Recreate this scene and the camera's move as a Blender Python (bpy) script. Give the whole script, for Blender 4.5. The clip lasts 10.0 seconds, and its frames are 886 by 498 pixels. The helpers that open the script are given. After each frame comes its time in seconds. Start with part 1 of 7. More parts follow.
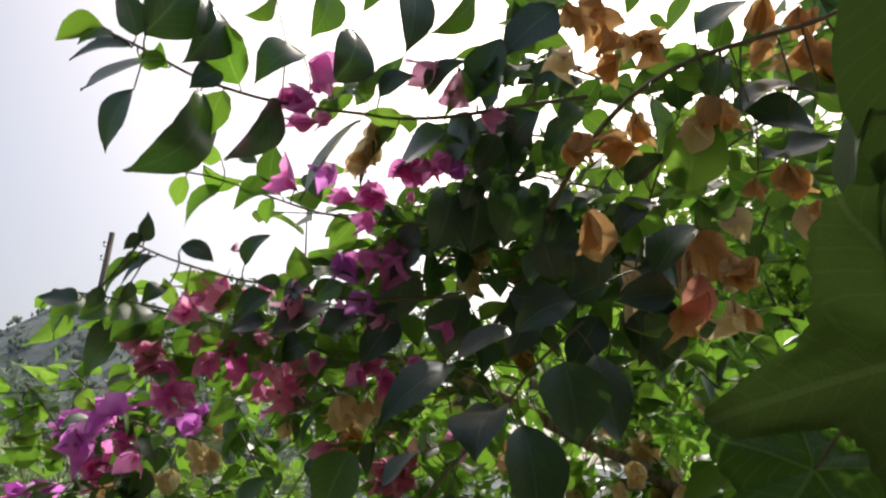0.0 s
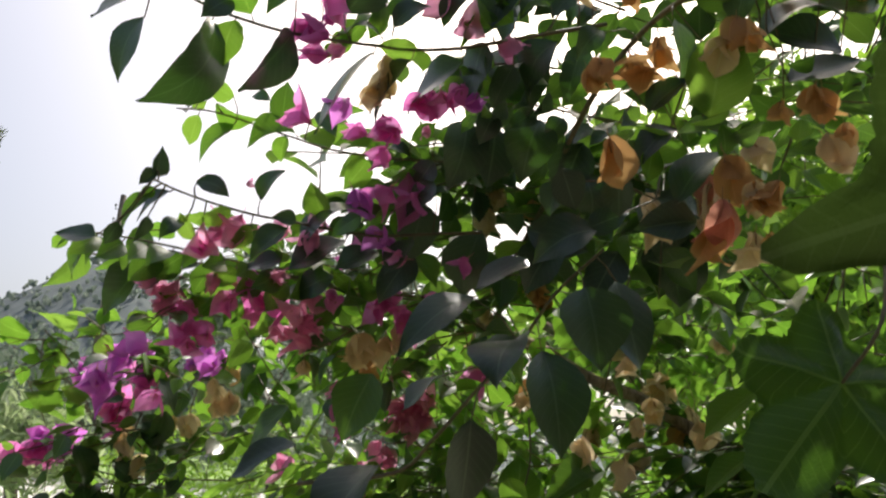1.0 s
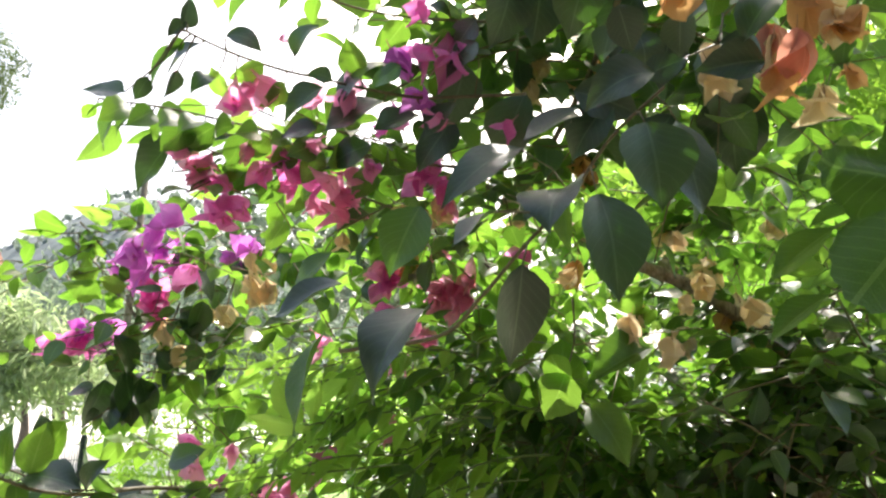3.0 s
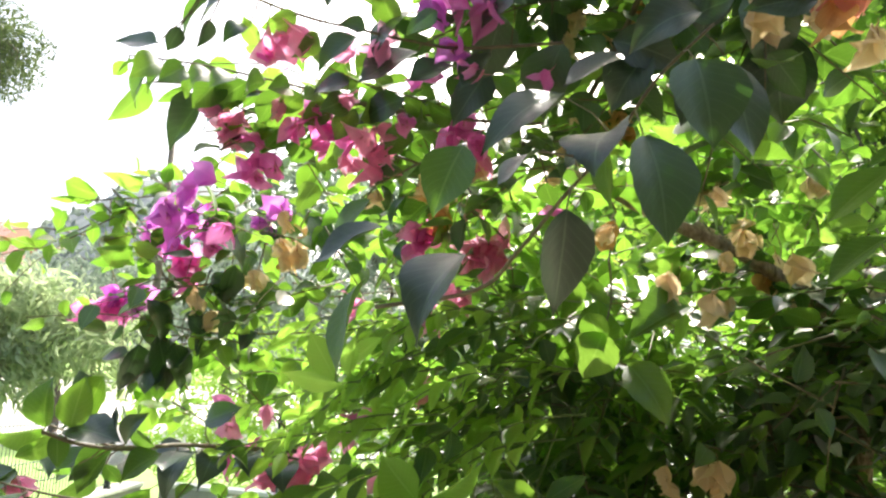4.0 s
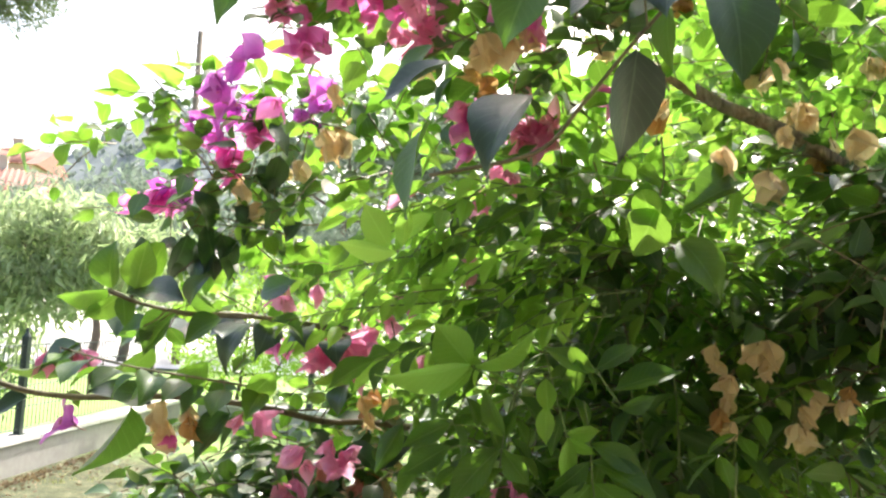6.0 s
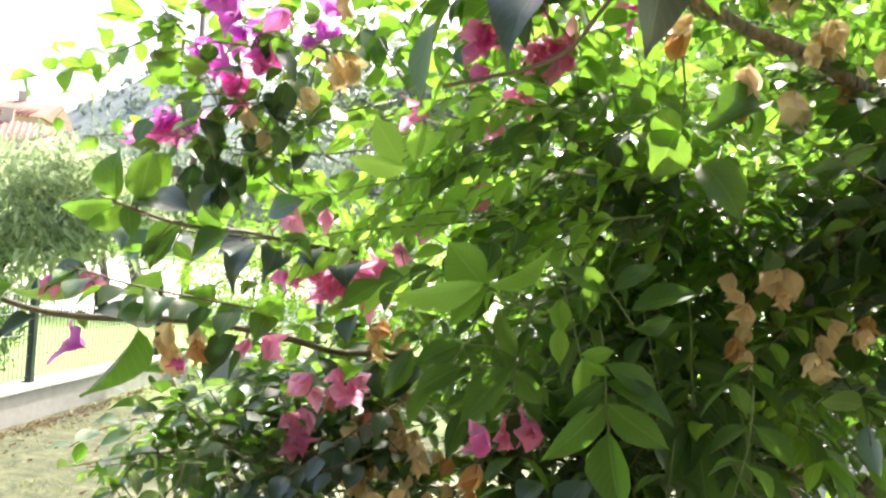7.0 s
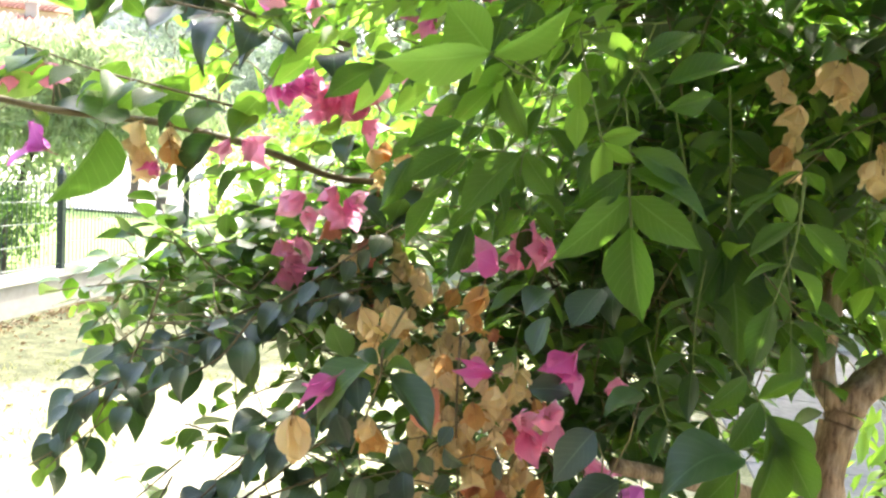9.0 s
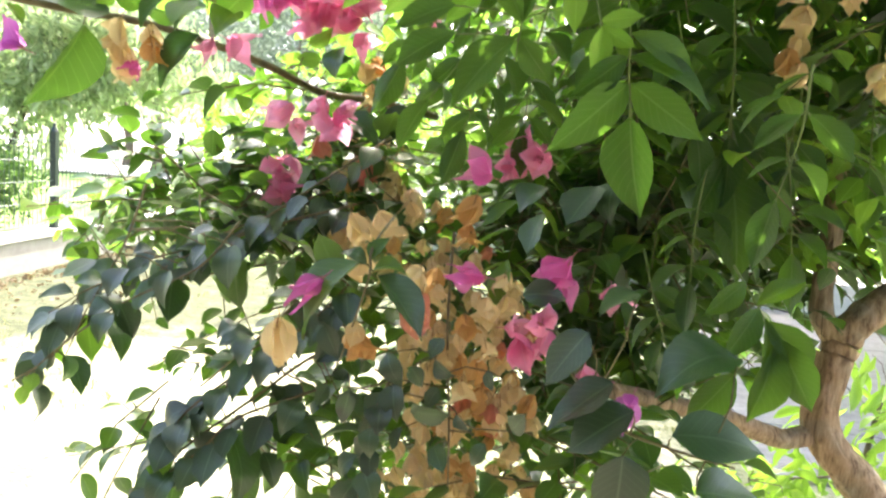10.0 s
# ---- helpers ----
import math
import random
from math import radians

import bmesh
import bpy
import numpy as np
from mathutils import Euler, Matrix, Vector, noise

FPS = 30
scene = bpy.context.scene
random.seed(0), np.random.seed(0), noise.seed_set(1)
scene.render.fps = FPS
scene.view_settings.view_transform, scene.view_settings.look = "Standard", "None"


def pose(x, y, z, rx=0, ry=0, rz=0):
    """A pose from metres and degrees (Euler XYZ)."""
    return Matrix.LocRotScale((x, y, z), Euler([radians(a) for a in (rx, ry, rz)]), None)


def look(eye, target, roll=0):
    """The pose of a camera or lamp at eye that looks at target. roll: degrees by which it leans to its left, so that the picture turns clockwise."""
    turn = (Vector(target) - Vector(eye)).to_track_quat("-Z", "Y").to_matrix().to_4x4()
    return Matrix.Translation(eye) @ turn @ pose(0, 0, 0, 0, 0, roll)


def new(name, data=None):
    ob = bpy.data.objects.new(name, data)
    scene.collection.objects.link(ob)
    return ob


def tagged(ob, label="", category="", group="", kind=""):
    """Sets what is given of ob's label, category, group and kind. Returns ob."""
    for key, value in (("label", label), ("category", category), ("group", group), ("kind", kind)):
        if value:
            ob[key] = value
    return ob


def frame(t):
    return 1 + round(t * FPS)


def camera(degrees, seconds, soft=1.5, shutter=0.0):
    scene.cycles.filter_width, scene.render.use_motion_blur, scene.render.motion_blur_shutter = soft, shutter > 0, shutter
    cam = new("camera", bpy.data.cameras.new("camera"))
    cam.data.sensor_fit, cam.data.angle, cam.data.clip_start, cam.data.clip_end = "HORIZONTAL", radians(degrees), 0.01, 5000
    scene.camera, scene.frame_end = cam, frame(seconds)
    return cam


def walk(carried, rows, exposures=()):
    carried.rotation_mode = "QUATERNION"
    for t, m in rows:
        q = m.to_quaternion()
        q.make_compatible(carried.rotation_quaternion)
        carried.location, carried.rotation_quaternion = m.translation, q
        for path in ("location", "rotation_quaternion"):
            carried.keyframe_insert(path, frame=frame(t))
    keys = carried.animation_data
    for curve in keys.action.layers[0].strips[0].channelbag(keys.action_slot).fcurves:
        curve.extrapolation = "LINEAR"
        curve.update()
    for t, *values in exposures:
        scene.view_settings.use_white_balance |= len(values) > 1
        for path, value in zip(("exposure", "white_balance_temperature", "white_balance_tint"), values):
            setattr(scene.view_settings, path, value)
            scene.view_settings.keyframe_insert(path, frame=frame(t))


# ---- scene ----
cam = camera(60.7, 10.0, soft=2.3, shutter=0.4)
PATH = [
    (0, (0.053, -0.063, 1.635), (-0.046, 1.801, 2.354), 2.7),
    (0.5, (0.051, -0.056, 1.626), (-0.044, 1.824, 2.301), 2.7),
    (1, (0.047, -0.049, 1.614), (-0.077, 1.849, 2.233), 2.4),
    (1.5, (0.043, -0.041, 1.601), (-0.112, 1.872, 2.164), 2.4),
    (2, (0.039, -0.03, 1.588), (-0.131, 1.892, 2.114), 2.2),
    (2.5, (0.036, -0.016, 1.574), (-0.14, 1.918, 2.053), 2.4),
    (4, (0.019, 0.012, 1.542), (-0.234, 1.958, 1.925), 2.4),
    (4.5, (0.01, 0.013, 1.532), (-0.269, 1.963, 1.879), 2.8),
    (5, (0.004, 0.012, 1.518), (-0.308, 1.965, 1.815), 2.7),
    (5.5, (-0.001, 0.015, 1.503), (-0.318, 1.974, 1.746), 2.5),
    (7, (-0.013, 0.041, 1.453), (-0.343, 2.012, 1.531), 3.1),
    (7.5, (-0.016, 0.06, 1.429), (-0.357, 2.031, 1.443), 3.3),
    (8, (-0.012, 0.081, 1.407), (-0.36, 2.05, 1.361), 3.3),
    (8.5, (-0.004, 0.114, 1.376), (-0.359, 2.078, 1.251), 3.7),
    (9, (0.001, 0.139, 1.352), (-0.385, 2.093, 1.171), 3.7),
    (9.5, (0.003, 0.151, 1.325), (-0.386, 2.1, 1.101), 4.0),
    (10, (0.006, 0.156, 1.292), (-0.363, 2.104, 1.029), 4.2),
]
EXPOSURE = [(0, -0.06), (1, 0.08), (2.5, 1.13), (5, 1.68), (7.5, 2.05), (10, 2.62)]
walk(cam, [(t, look(eye, target, roll)) for t, eye, target, roll in PATH], EXPOSURE)

# ---- light: hazy bright sky, sun ahead and high, behind the bush ----
SUN = Vector((0.10, 0.62, 0.78)).normalized()
world = bpy.data.worlds.new("sky")
scene.world = world
world.use_nodes = True
wn = world.node_tree.nodes
sky = wn.new("ShaderNodeTexSky")
sky.sky_type, sky.sun_disc = "NISHITA", False
sky.sun_elevation = math.asin(SUN.z)
sky.sun_rotation = math.atan2(SUN.x, SUN.y)
sky.dust_density, sky.air_density = 7.0, 1.0
wn["Background"].inputs["Strength"].default_value = 0.15
world.node_tree.links.new(sky.outputs[0], wn["Background"].inputs["Color"])
sun_data = bpy.data.lights.new("sun", "SUN")
sun_data.energy, sun_data.angle, sun_data.color = 3.3, radians(0.5), (1.0, 0.95, 0.87)
sun = new("sun", sun_data)
sun.matrix_world = look((0, 0, 30), Vector((0, 0, 30)) - SUN)


# ---- materials ----
class Nodes:
    """A material with short calls for nodes and links."""

    def __init__(self, name):
        self.mat = bpy.data.materials.new(name)
        self.mat.use_nodes = True
        self.tree = self.mat.node_tree
        self.bsdf = self.tree.nodes["Principled BSDF"]
        self.end = self.tree.nodes["Material Output"]

    def add(self, kind, **values):
        node = self.tree.nodes.new("ShaderNode" + kind)
        for key, value in values.items():
            setattr(node, key, value)
        return node

    def join(self, a, b):
        self.tree.links.new(a, b)

    def noise(self, scale, detail=4.0, rough=0.6, coord="Object"):
        where = self.add("TexCoord")
        n = self.add("TexNoise")
        n.inputs["Scale"].default_value, n.inputs["Detail"].default_value = scale, detail
        n.inputs["Roughness"].default_value = rough
        self.join(where.outputs[coord], n.inputs["Vector"])
        return n.outputs["Fac"]

    def ramp(self, fac, stops):
        r = self.add("ValToRGB")
        while len(r.color_ramp.elements) < len(stops):
            r.color_ramp.elements.new(0.5)
        for e, (p, c) in zip(r.color_ramp.elements, stops):
            e.position, e.color = p, (*c, 1)
        self.join(fac, r.inputs["Fac"])
        return r.outputs["Color"]

    def mix(self, fac, a, b, how="MIX"):
        m = self.add("Mix", data_type="RGBA", blend_type=how)
        for value, socket in ((fac, m.inputs[0]), (a, m.inputs[6]), (b, m.inputs[7])):
            if isinstance(value, (int, float)):
                socket.default_value = value
            elif isinstance(value, tuple):
                socket.default_value = (*value, 1)
            else:
                self.join(value, socket)
        return m.outputs[2]

    def math(self, op, a, b=0.0):
        m = self.add("Math", operation=op)
        for value, socket in ((a, m.inputs[0]), (b, m.inputs[1])):
            if isinstance(value, (int, float)):
                socket.default_value = value
            else:
                self.join(value, socket)
        return m.outputs[0]

    def bump(self, height, strength=0.4, distance=0.01):
        b = self.add("Bump")
        b.inputs["Strength"].default_value, b.inputs["Distance"].default_value = strength, distance
        self.join(height, b.inputs["Height"])
        self.join(b.outputs[0], self.bsdf.inputs["Normal"])
        return b.outputs[0]


def plain(name, dark, light, scale, rough=0.8, bump=0.3, dist=0.01, metal=0.0):
    """A rough two-scale surface between two tones."""
    m = Nodes(name)
    a, b = m.noise(scale, 6), m.noise(scale * 0.13, 3)
    tone = m.math("ADD", m.math("MULTIPLY", a, 0.6), m.math("MULTIPLY", b, 0.4))
    m.join(m.ramp(tone, [(0.3, dark), (0.7, light)]), m.bsdf.inputs["Base Color"])
    m.bsdf.inputs["Roughness"].default_value, m.bsdf.inputs["Metallic"].default_value = rough, metal
    m.bump(a, bump, dist)
    return m.mat


def blade(name, tones, through_tones, amount, rough=0.4, vein=0.35, island=False, spots=None, gloss=0.5, veins=9.0, wax=0.0):
    """A leaf or bract: veins laid out in its own UV, light passing through the tissue."""
    m = Nodes(name)
    if island:
        pick = m.add("NewGeometry").outputs["Random Per Island"]
    else:
        pick = m.add("ObjectInfo").outputs["Random"]
    uv = m.add("UVMap", uv_map="UVMap").outputs[0]
    sep = m.add("SeparateXYZ")
    m.join(uv, sep.inputs[0])
    side = m.math("ABSOLUTE", m.math("SUBTRACT", sep.outputs[0], 0.5))
    rib = m.math("LESS_THAN", side, 0.022)
    slant = m.math("SUBTRACT", m.math("MULTIPLY", sep.outputs[1], veins), m.math("MULTIPLY", side, 5.0))
    line = m.math("LESS_THAN", m.math("PINGPONG", slant, 0.5), 0.055)
    lines = m.math("MAXIMUM", rib, m.math("MULTIPLY", line, 0.45))
    mottle = m.noise(55, 4)
    tone = m.math("ADD", m.math("MULTIPLY", pick, 0.75), m.math("MULTIPLY", mottle, 0.25))
    n = len(tones)
    base = m.ramp(tone, [(0.08 + 0.84 * i / (n - 1), c) for i, c in enumerate(tones)])
    glow = m.ramp(tone, [(0.08 + 0.84 * i / (n - 1), c) for i, c in enumerate(through_tones)])
    if spots:
        patch = m.ramp(m.noise(140, 5, 0.7), [(0.60, (0, 0, 0)), (0.68, (1, 1, 1))])
        base, glow = m.mix(patch, base, spots), m.mix(patch, glow, spots)
    pale = tuple(min(1, c * 1.5 + 0.10) for c in tones[-1])
    base = m.mix(m.math("MULTIPLY", lines, vein), base, pale)
    glow = m.mix(m.math("MULTIPLY", lines, vein * 0.8), glow, tuple(min(1, c * 1.25 + 0.05) for c in through_tones[-1]))
    m.join(base, m.bsdf.inputs["Base Color"])
    m.bsdf.inputs["Roughness"].default_value = rough
    m.bsdf.inputs["Specular IOR Level"].default_value = gloss
    m.bsdf.inputs["Coat Weight"].default_value = wax
    m.bsdf.inputs["Coat Roughness"].default_value = 0.30
    m.bsdf.inputs["Coat IOR"].default_value = 1.55
    normal = m.bump(m.math("ADD", m.math("MULTIPLY", lines, -0.5), mottle), 0.35, 0.002)
    t = m.add("BsdfTranslucent")
    m.join(glow, t.inputs["Color"])
    m.join(normal, t.inputs["Normal"])
    both = m.add("MixShader")
    both.inputs[0].default_value = amount
    m.join(m.bsdf.outputs[0], both.inputs[1])
    m.join(t.outputs[0], both.inputs[2])
    m.join(both.outputs[0], m.end.inputs["Surface"])
    return m.mat


def fibrous_bark():
    """Pale brown bark with ridges running up the limb, darker furrows and grey scales."""
    m = Nodes("fibrous_bark")
    place = m.add("Mapping", vector_type="POINT")
    place.inputs["Scale"].default_value = (130, 130, 16)
    m.join(m.add("TexCoord").outputs["Object"], place.inputs["Vector"])
    ridge = m.add("TexNoise")
    ridge.inputs["Scale"].default_value = 1.0
    ridge.inputs["Detail"].default_value = 6.0
    ridge.inputs["Roughness"].default_value = 0.7
    m.join(place.outputs[0], ridge.inputs["Vector"])
    worn = m.noise(14, 4)
    brown = m.ramp(ridge.outputs[0], [(0.32, (0.15, 0.095, 0.060)), (0.5, (0.44, 0.31, 0.20)), (0.72, (0.66, 0.51, 0.37))])
    grey = m.ramp(ridge.outputs[0], [(0.32, (0.14, 0.11, 0.08)), (0.7, (0.56, 0.49, 0.40))])
    m.join(m.mix(m.ramp(worn, [(0.45, (0, 0, 0)), (0.65, (1, 1, 1))]), brown, grey), m.bsdf.inputs["Base Color"])
    m.bsdf.inputs["Roughness"].default_value = 0.92
    m.bump(ridge.outputs[0], 1.0, 0.008)
    return m.mat


# Three leaf tones: shade and backlight are put into the colour, besides age.
G_DIM_MATURE = [(0.022, 0.055, 0.026), (0.031, 0.077, 0.031), (0.045, 0.100, 0.036)]
T_DIM_MATURE = [(0.016, 0.045, 0.006), (0.03, 0.085, 0.009), (0.08, 0.21, 0.016)]
G_LIT_YOUNG = [(0.045, 0.11, 0.022), (0.065, 0.15, 0.028), (0.10, 0.20, 0.035)]
T_LIT_YOUNG = [(0.15, 0.35, 0.03), (0.235, 0.48, 0.04), (0.34, 0.58, 0.07)]
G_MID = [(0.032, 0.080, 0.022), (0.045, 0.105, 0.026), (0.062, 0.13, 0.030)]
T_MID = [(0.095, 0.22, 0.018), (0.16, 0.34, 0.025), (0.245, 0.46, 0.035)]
# Vine tones; frond and fresh leaflet copies hold sunlight in their brighter colour.
G_VINE = [(0.016, 0.048, 0.013), (0.024, 0.070, 0.016), (0.040, 0.105, 0.020)]
T_FROND = [(0.15, 0.36, 0.03), (0.26, 0.52, 0.05), (0.42, 0.66, 0.10)]
T_VINE = [(0.095, 0.22, 0.02), (0.16, 0.34, 0.03), (0.27, 0.48, 0.045)]
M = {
    "mature": blade("dim_mature_leaf", G_DIM_MATURE, T_DIM_MATURE, 0.28, 0.36, gloss=0.7, wax=0.85, spots=(0.028, 0.048, 0.014)),
    "mid": blade("midtone_leaf", G_MID, T_MID, 0.42, 0.38, wax=0.5),
    "young": blade("lit_young_leaf", G_LIT_YOUNG, T_LIT_YOUNG, 0.50, 0.42),
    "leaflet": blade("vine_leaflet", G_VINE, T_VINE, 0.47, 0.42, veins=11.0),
    "fresh": blade("sunlit_leaflet", [(0.10, 0.19, 0.03), (0.15, 0.27, 0.045)], [(0.36, 0.68, 0.07), (0.50, 0.82, 0.13)], 0.6, 0.42, veins=11.0),
    # Canopy shade on the close leaves is put into this dark, dull colour.
    "near": blade("dimmed_near_leaf", [(0.06, 0.10, 0.035), (0.075, 0.12, 0.04)], [(0.05, 0.10, 0.016), (0.068, 0.13, 0.02)], 0.22, 0.55, vein=0.25, gloss=0.15),
    "mature_mass": blade("dim_mature_foliage", G_DIM_MATURE, T_MID, 0.30, 0.36, wax=0.5, island=True),
    "mid_mass": blade("midtone_foliage", G_MID, T_MID, 0.42, 0.38, wax=0.4, island=True),
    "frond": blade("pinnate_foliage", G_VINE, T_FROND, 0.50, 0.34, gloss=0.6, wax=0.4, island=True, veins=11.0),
    "young_mass": blade("lit_young_foliage", G_LIT_YOUNG, T_LIT_YOUNG, 0.50, 0.42, island=True),
    "magenta": blade("magenta_bract", [(0.56, 0.07, 0.36), (0.70, 0.14, 0.48)], [(0.88, 0.22, 0.62), (0.96, 0.40, 0.78)], 0.68, 0.55, vein=0.25),
    "violet": blade("violet_bract", [(0.46, 0.06, 0.46), (0.60, 0.13, 0.58)], [(0.74, 0.20, 0.74), (0.88, 0.38, 0.88)], 0.66, 0.55, vein=0.25),
    "pink": blade("pink_bract", [(0.68, 0.17, 0.39), (0.82, 0.31, 0.52)], [(0.93, 0.34, 0.60), (0.98, 0.57, 0.75)], 0.68, 0.55, vein=0.25),
    "red": blade("fading_red_bract", [(0.54, 0.20, 0.15), (0.62, 0.29, 0.20)], [(0.80, 0.33, 0.24), (0.90, 0.46, 0.32)], 0.5, 0.65, vein=0.3),
    "orange": blade("dry_orange_bract", [(0.50, 0.29, 0.11), (0.64, 0.43, 0.18)], [(0.76, 0.41, 0.15), (0.88, 0.56, 0.23)], 0.45, 0.75, vein=0.35),
    "tan": blade("dry_tan_bract", [(0.70, 0.53, 0.28), (0.88, 0.73, 0.44)], [(0.90, 0.69, 0.35), (0.97, 0.85, 0.55)], 0.42, 0.8, vein=0.35),
    "cream": blade("bleached_bract", [(0.68, 0.53, 0.32), (0.80, 0.66, 0.43)], [(0.95, 0.74, 0.46), (0.98, 0.83, 0.57)], 0.5, 0.75, vein=0.35),
}
M["stem"] = plain("green_brown_stem", (0.065, 0.056, 0.028), (0.21, 0.18, 0.085), 160, 0.6, 0.4, 0.002)
M["rachis"] = plain("green_leaf_stalk", (0.08, 0.13, 0.03), (0.18, 0.25, 0.07), 160, 0.6, 0.3, 0.001)
M["bark"] = fibrous_bark()
M["tube"] = plain("flower_tube", (0.50, 0.10, 0.22), (0.72, 0.35, 0.35), 90, 0.7, 0.1, 0.001)
M["dry_tube"] = plain("dry_flower_tube", (0.30, 0.17, 0.08), (0.48, 0.30, 0.15), 90, 0.8, 0.1, 0.001)
M["plaster"] = plain("cream_wall_plaster", (0.29, 0.28, 0.255), (0.44, 0.425, 0.39), 9, 0.9, 0.5, 0.006)
M["clay"] = plain("dark_clay_floor", (0.085, 0.065, 0.052), (0.17, 0.135, 0.11), 6, 0.8, 0.2, 0.004)
M["beam"] = plain("dark_boards", (0.05, 0.035, 0.025), (0.12, 0.085, 0.06), 8, 0.8, 0.4, 0.004)
M["coping"] = plain("pale_stone_coping", (0.62, 0.60, 0.56), (0.82, 0.80, 0.76), 14, 0.85, 0.3, 0.003)
M["post"] = plain("dark_green_paint", (0.010, 0.022, 0.018), (0.022, 0.040, 0.032), 30, 0.45, 0.1, 0.001)
M["wire"] = plain("green_coated_wire", (0.03, 0.06, 0.045), (0.06, 0.09, 0.07), 40, 0.5, 0.1, 0.001)
M["gravel"] = plain("pale_gravel", (0.55, 0.52, 0.48), (0.76, 0.74, 0.70), 3, 0.95, 0.4, 0.02)
M["concrete"] = plain("worn_grey_concrete", (0.15, 0.15, 0.145), (0.30, 0.295, 0.28), 22, 0.92, 0.5, 0.004)
M["pole"] = plain("weathered_pole_wood", (0.10, 0.08, 0.06), (0.22, 0.18, 0.14), 12, 0.9, 0.4, 0.01)
M["render"] = plain("house_render", (0.46, 0.40, 0.35), (0.58, 0.52, 0.46), 1.5, 0.9, 0.1, 0.01)
M["roof"] = plain("terracotta_tiles", (0.22, 0.10, 0.075), (0.33, 0.165, 0.125), 2.5, 0.85, 0.4, 0.03)
M["shutter"] = plain("dark_window", (0.03, 0.035, 0.04), (0.07, 0.07, 0.08), 2, 0.3, 0.1, 0.01)
# Wooded hillside, its colour paled to blue-grey for distance haze.
M["hill"] = plain("hazed_hillside", (0.10, 0.13, 0.13), (0.20, 0.23, 0.22), 0.12, 0.95, 0.8, 1.5)
M["tree_bark"] = plain("grey_brown_bark", (0.07, 0.055, 0.045), (0.18, 0.14, 0.11), 18, 0.9, 0.8, 0.02)
for key, low, high, t0, t1 in (
    ("olive", (0.11, 0.15, 0.115), (0.24, 0.29, 0.24), (0.16, 0.23, 0.15), (0.28, 0.35, 0.25)),
    ("oleander", (0.19, 0.25, 0.14), (0.42, 0.47, 0.31), (0.44, 0.60, 0.26), (0.68, 0.80, 0.46)),
    ("hedge", (0.03, 0.065, 0.02), (0.07, 0.12, 0.035), (0.10, 0.24, 0.03), (0.20, 0.38, 0.05)),
    ("pine", (0.035, 0.06, 0.025), (0.09, 0.12, 0.045), (0.08, 0.14, 0.03), (0.16, 0.22, 0.06)),
    ("shrub", (0.10, 0.19, 0.035), (0.17, 0.28, 0.06), (0.34, 0.62, 0.05), (0.50, 0.76, 0.10)),
    ("lawn_blade", (0.14, 0.17, 0.06), (0.36, 0.35, 0.18), (0.24, 0.30, 0.08), (0.42, 0.44, 0.18)),
    # Distance haze is mixed into this pale scrub colour.
    ("hazed_scrub", (0.19, 0.24, 0.22), (0.32, 0.36, 0.31), (0.24, 0.30, 0.24), (0.36, 0.42, 0.32)),
    ("litter", (0.06, 0.040, 0.024), (0.24, 0.18, 0.11), (0.10, 0.07, 0.03), (0.25, 0.18, 0.10)),
):
    M[key] = blade(key + "_foliage", [low, high], [t0, t1], 0.45, 0.5, vein=0.1, island=True)


def lawn_material():
    """Dry summer straw; shade along the wall is painted as darker green. Tufted at two scales."""
    m = Nodes("dry_lawn")
    fine, tuft, patch = m.noise(46, 6, 0.75), m.noise(7, 5, 0.7), m.noise(0.9, 4)
    grain = m.math("ADD", m.math("MULTIPLY", fine, 0.5), m.math("MULTIPLY", tuft, 0.5))
    green = m.ramp(grain, [(0.36, (0.10, 0.13, 0.05)), (0.5, (0.26, 0.28, 0.14)), (0.64, (0.44, 0.42, 0.27))])
    straw = m.ramp(grain, [(0.36, (0.22, 0.20, 0.12)), (0.48, (0.44, 0.41, 0.30)), (0.62, (0.60, 0.57, 0.46))])
    # Dappled shade beside the wall, put into the grass colour.
    shade_tone = m.ramp(grain, [(0.38, (0.020, 0.026, 0.010)), (0.5, (0.070, 0.082, 0.034)), (0.64, (0.20, 0.19, 0.11))])
    lush = m.ramp(grain, [(0.36, (0.13, 0.22, 0.055)), (0.64, (0.33, 0.48, 0.14))])
    sep = m.add("SeparateXYZ")
    m.join(m.add("TexCoord").outputs["Object"], sep.inputs[0])
    dry = m.mix(m.ramp(patch, [(0.42, (0, 0, 0)), (0.62, (1, 1, 1))]), green, straw)
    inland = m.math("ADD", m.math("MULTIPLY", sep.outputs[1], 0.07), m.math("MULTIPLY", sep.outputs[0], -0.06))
    shade_mask = m.ramp(m.math("ADD", inland, m.math("MULTIPLY", patch, 0.25)), [(0.555, (0, 0, 0)), (0.60, (1, 1, 1))])
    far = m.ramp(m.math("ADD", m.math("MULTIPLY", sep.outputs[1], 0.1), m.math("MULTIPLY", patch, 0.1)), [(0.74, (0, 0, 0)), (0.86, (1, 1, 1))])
    m.join(m.mix(far, m.mix(shade_mask, dry, shade_tone), lush), m.bsdf.inputs["Base Color"])
    m.bsdf.inputs["Roughness"].default_value = 0.95
    m.bump(grain, 0.9, 0.03)
    return m.mat


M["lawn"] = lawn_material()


# ---- builders ----
def mesh_of(name, bm, materials, smooth=True):
    data = bpy.data.meshes.new(name)
    bm.to_mesh(data)
    bm.free()
    for m in materials if isinstance(materials, (list, tuple)) else [materials]:
        data.materials.append(m)
    if smooth:
        data.shade_smooth()
    return data


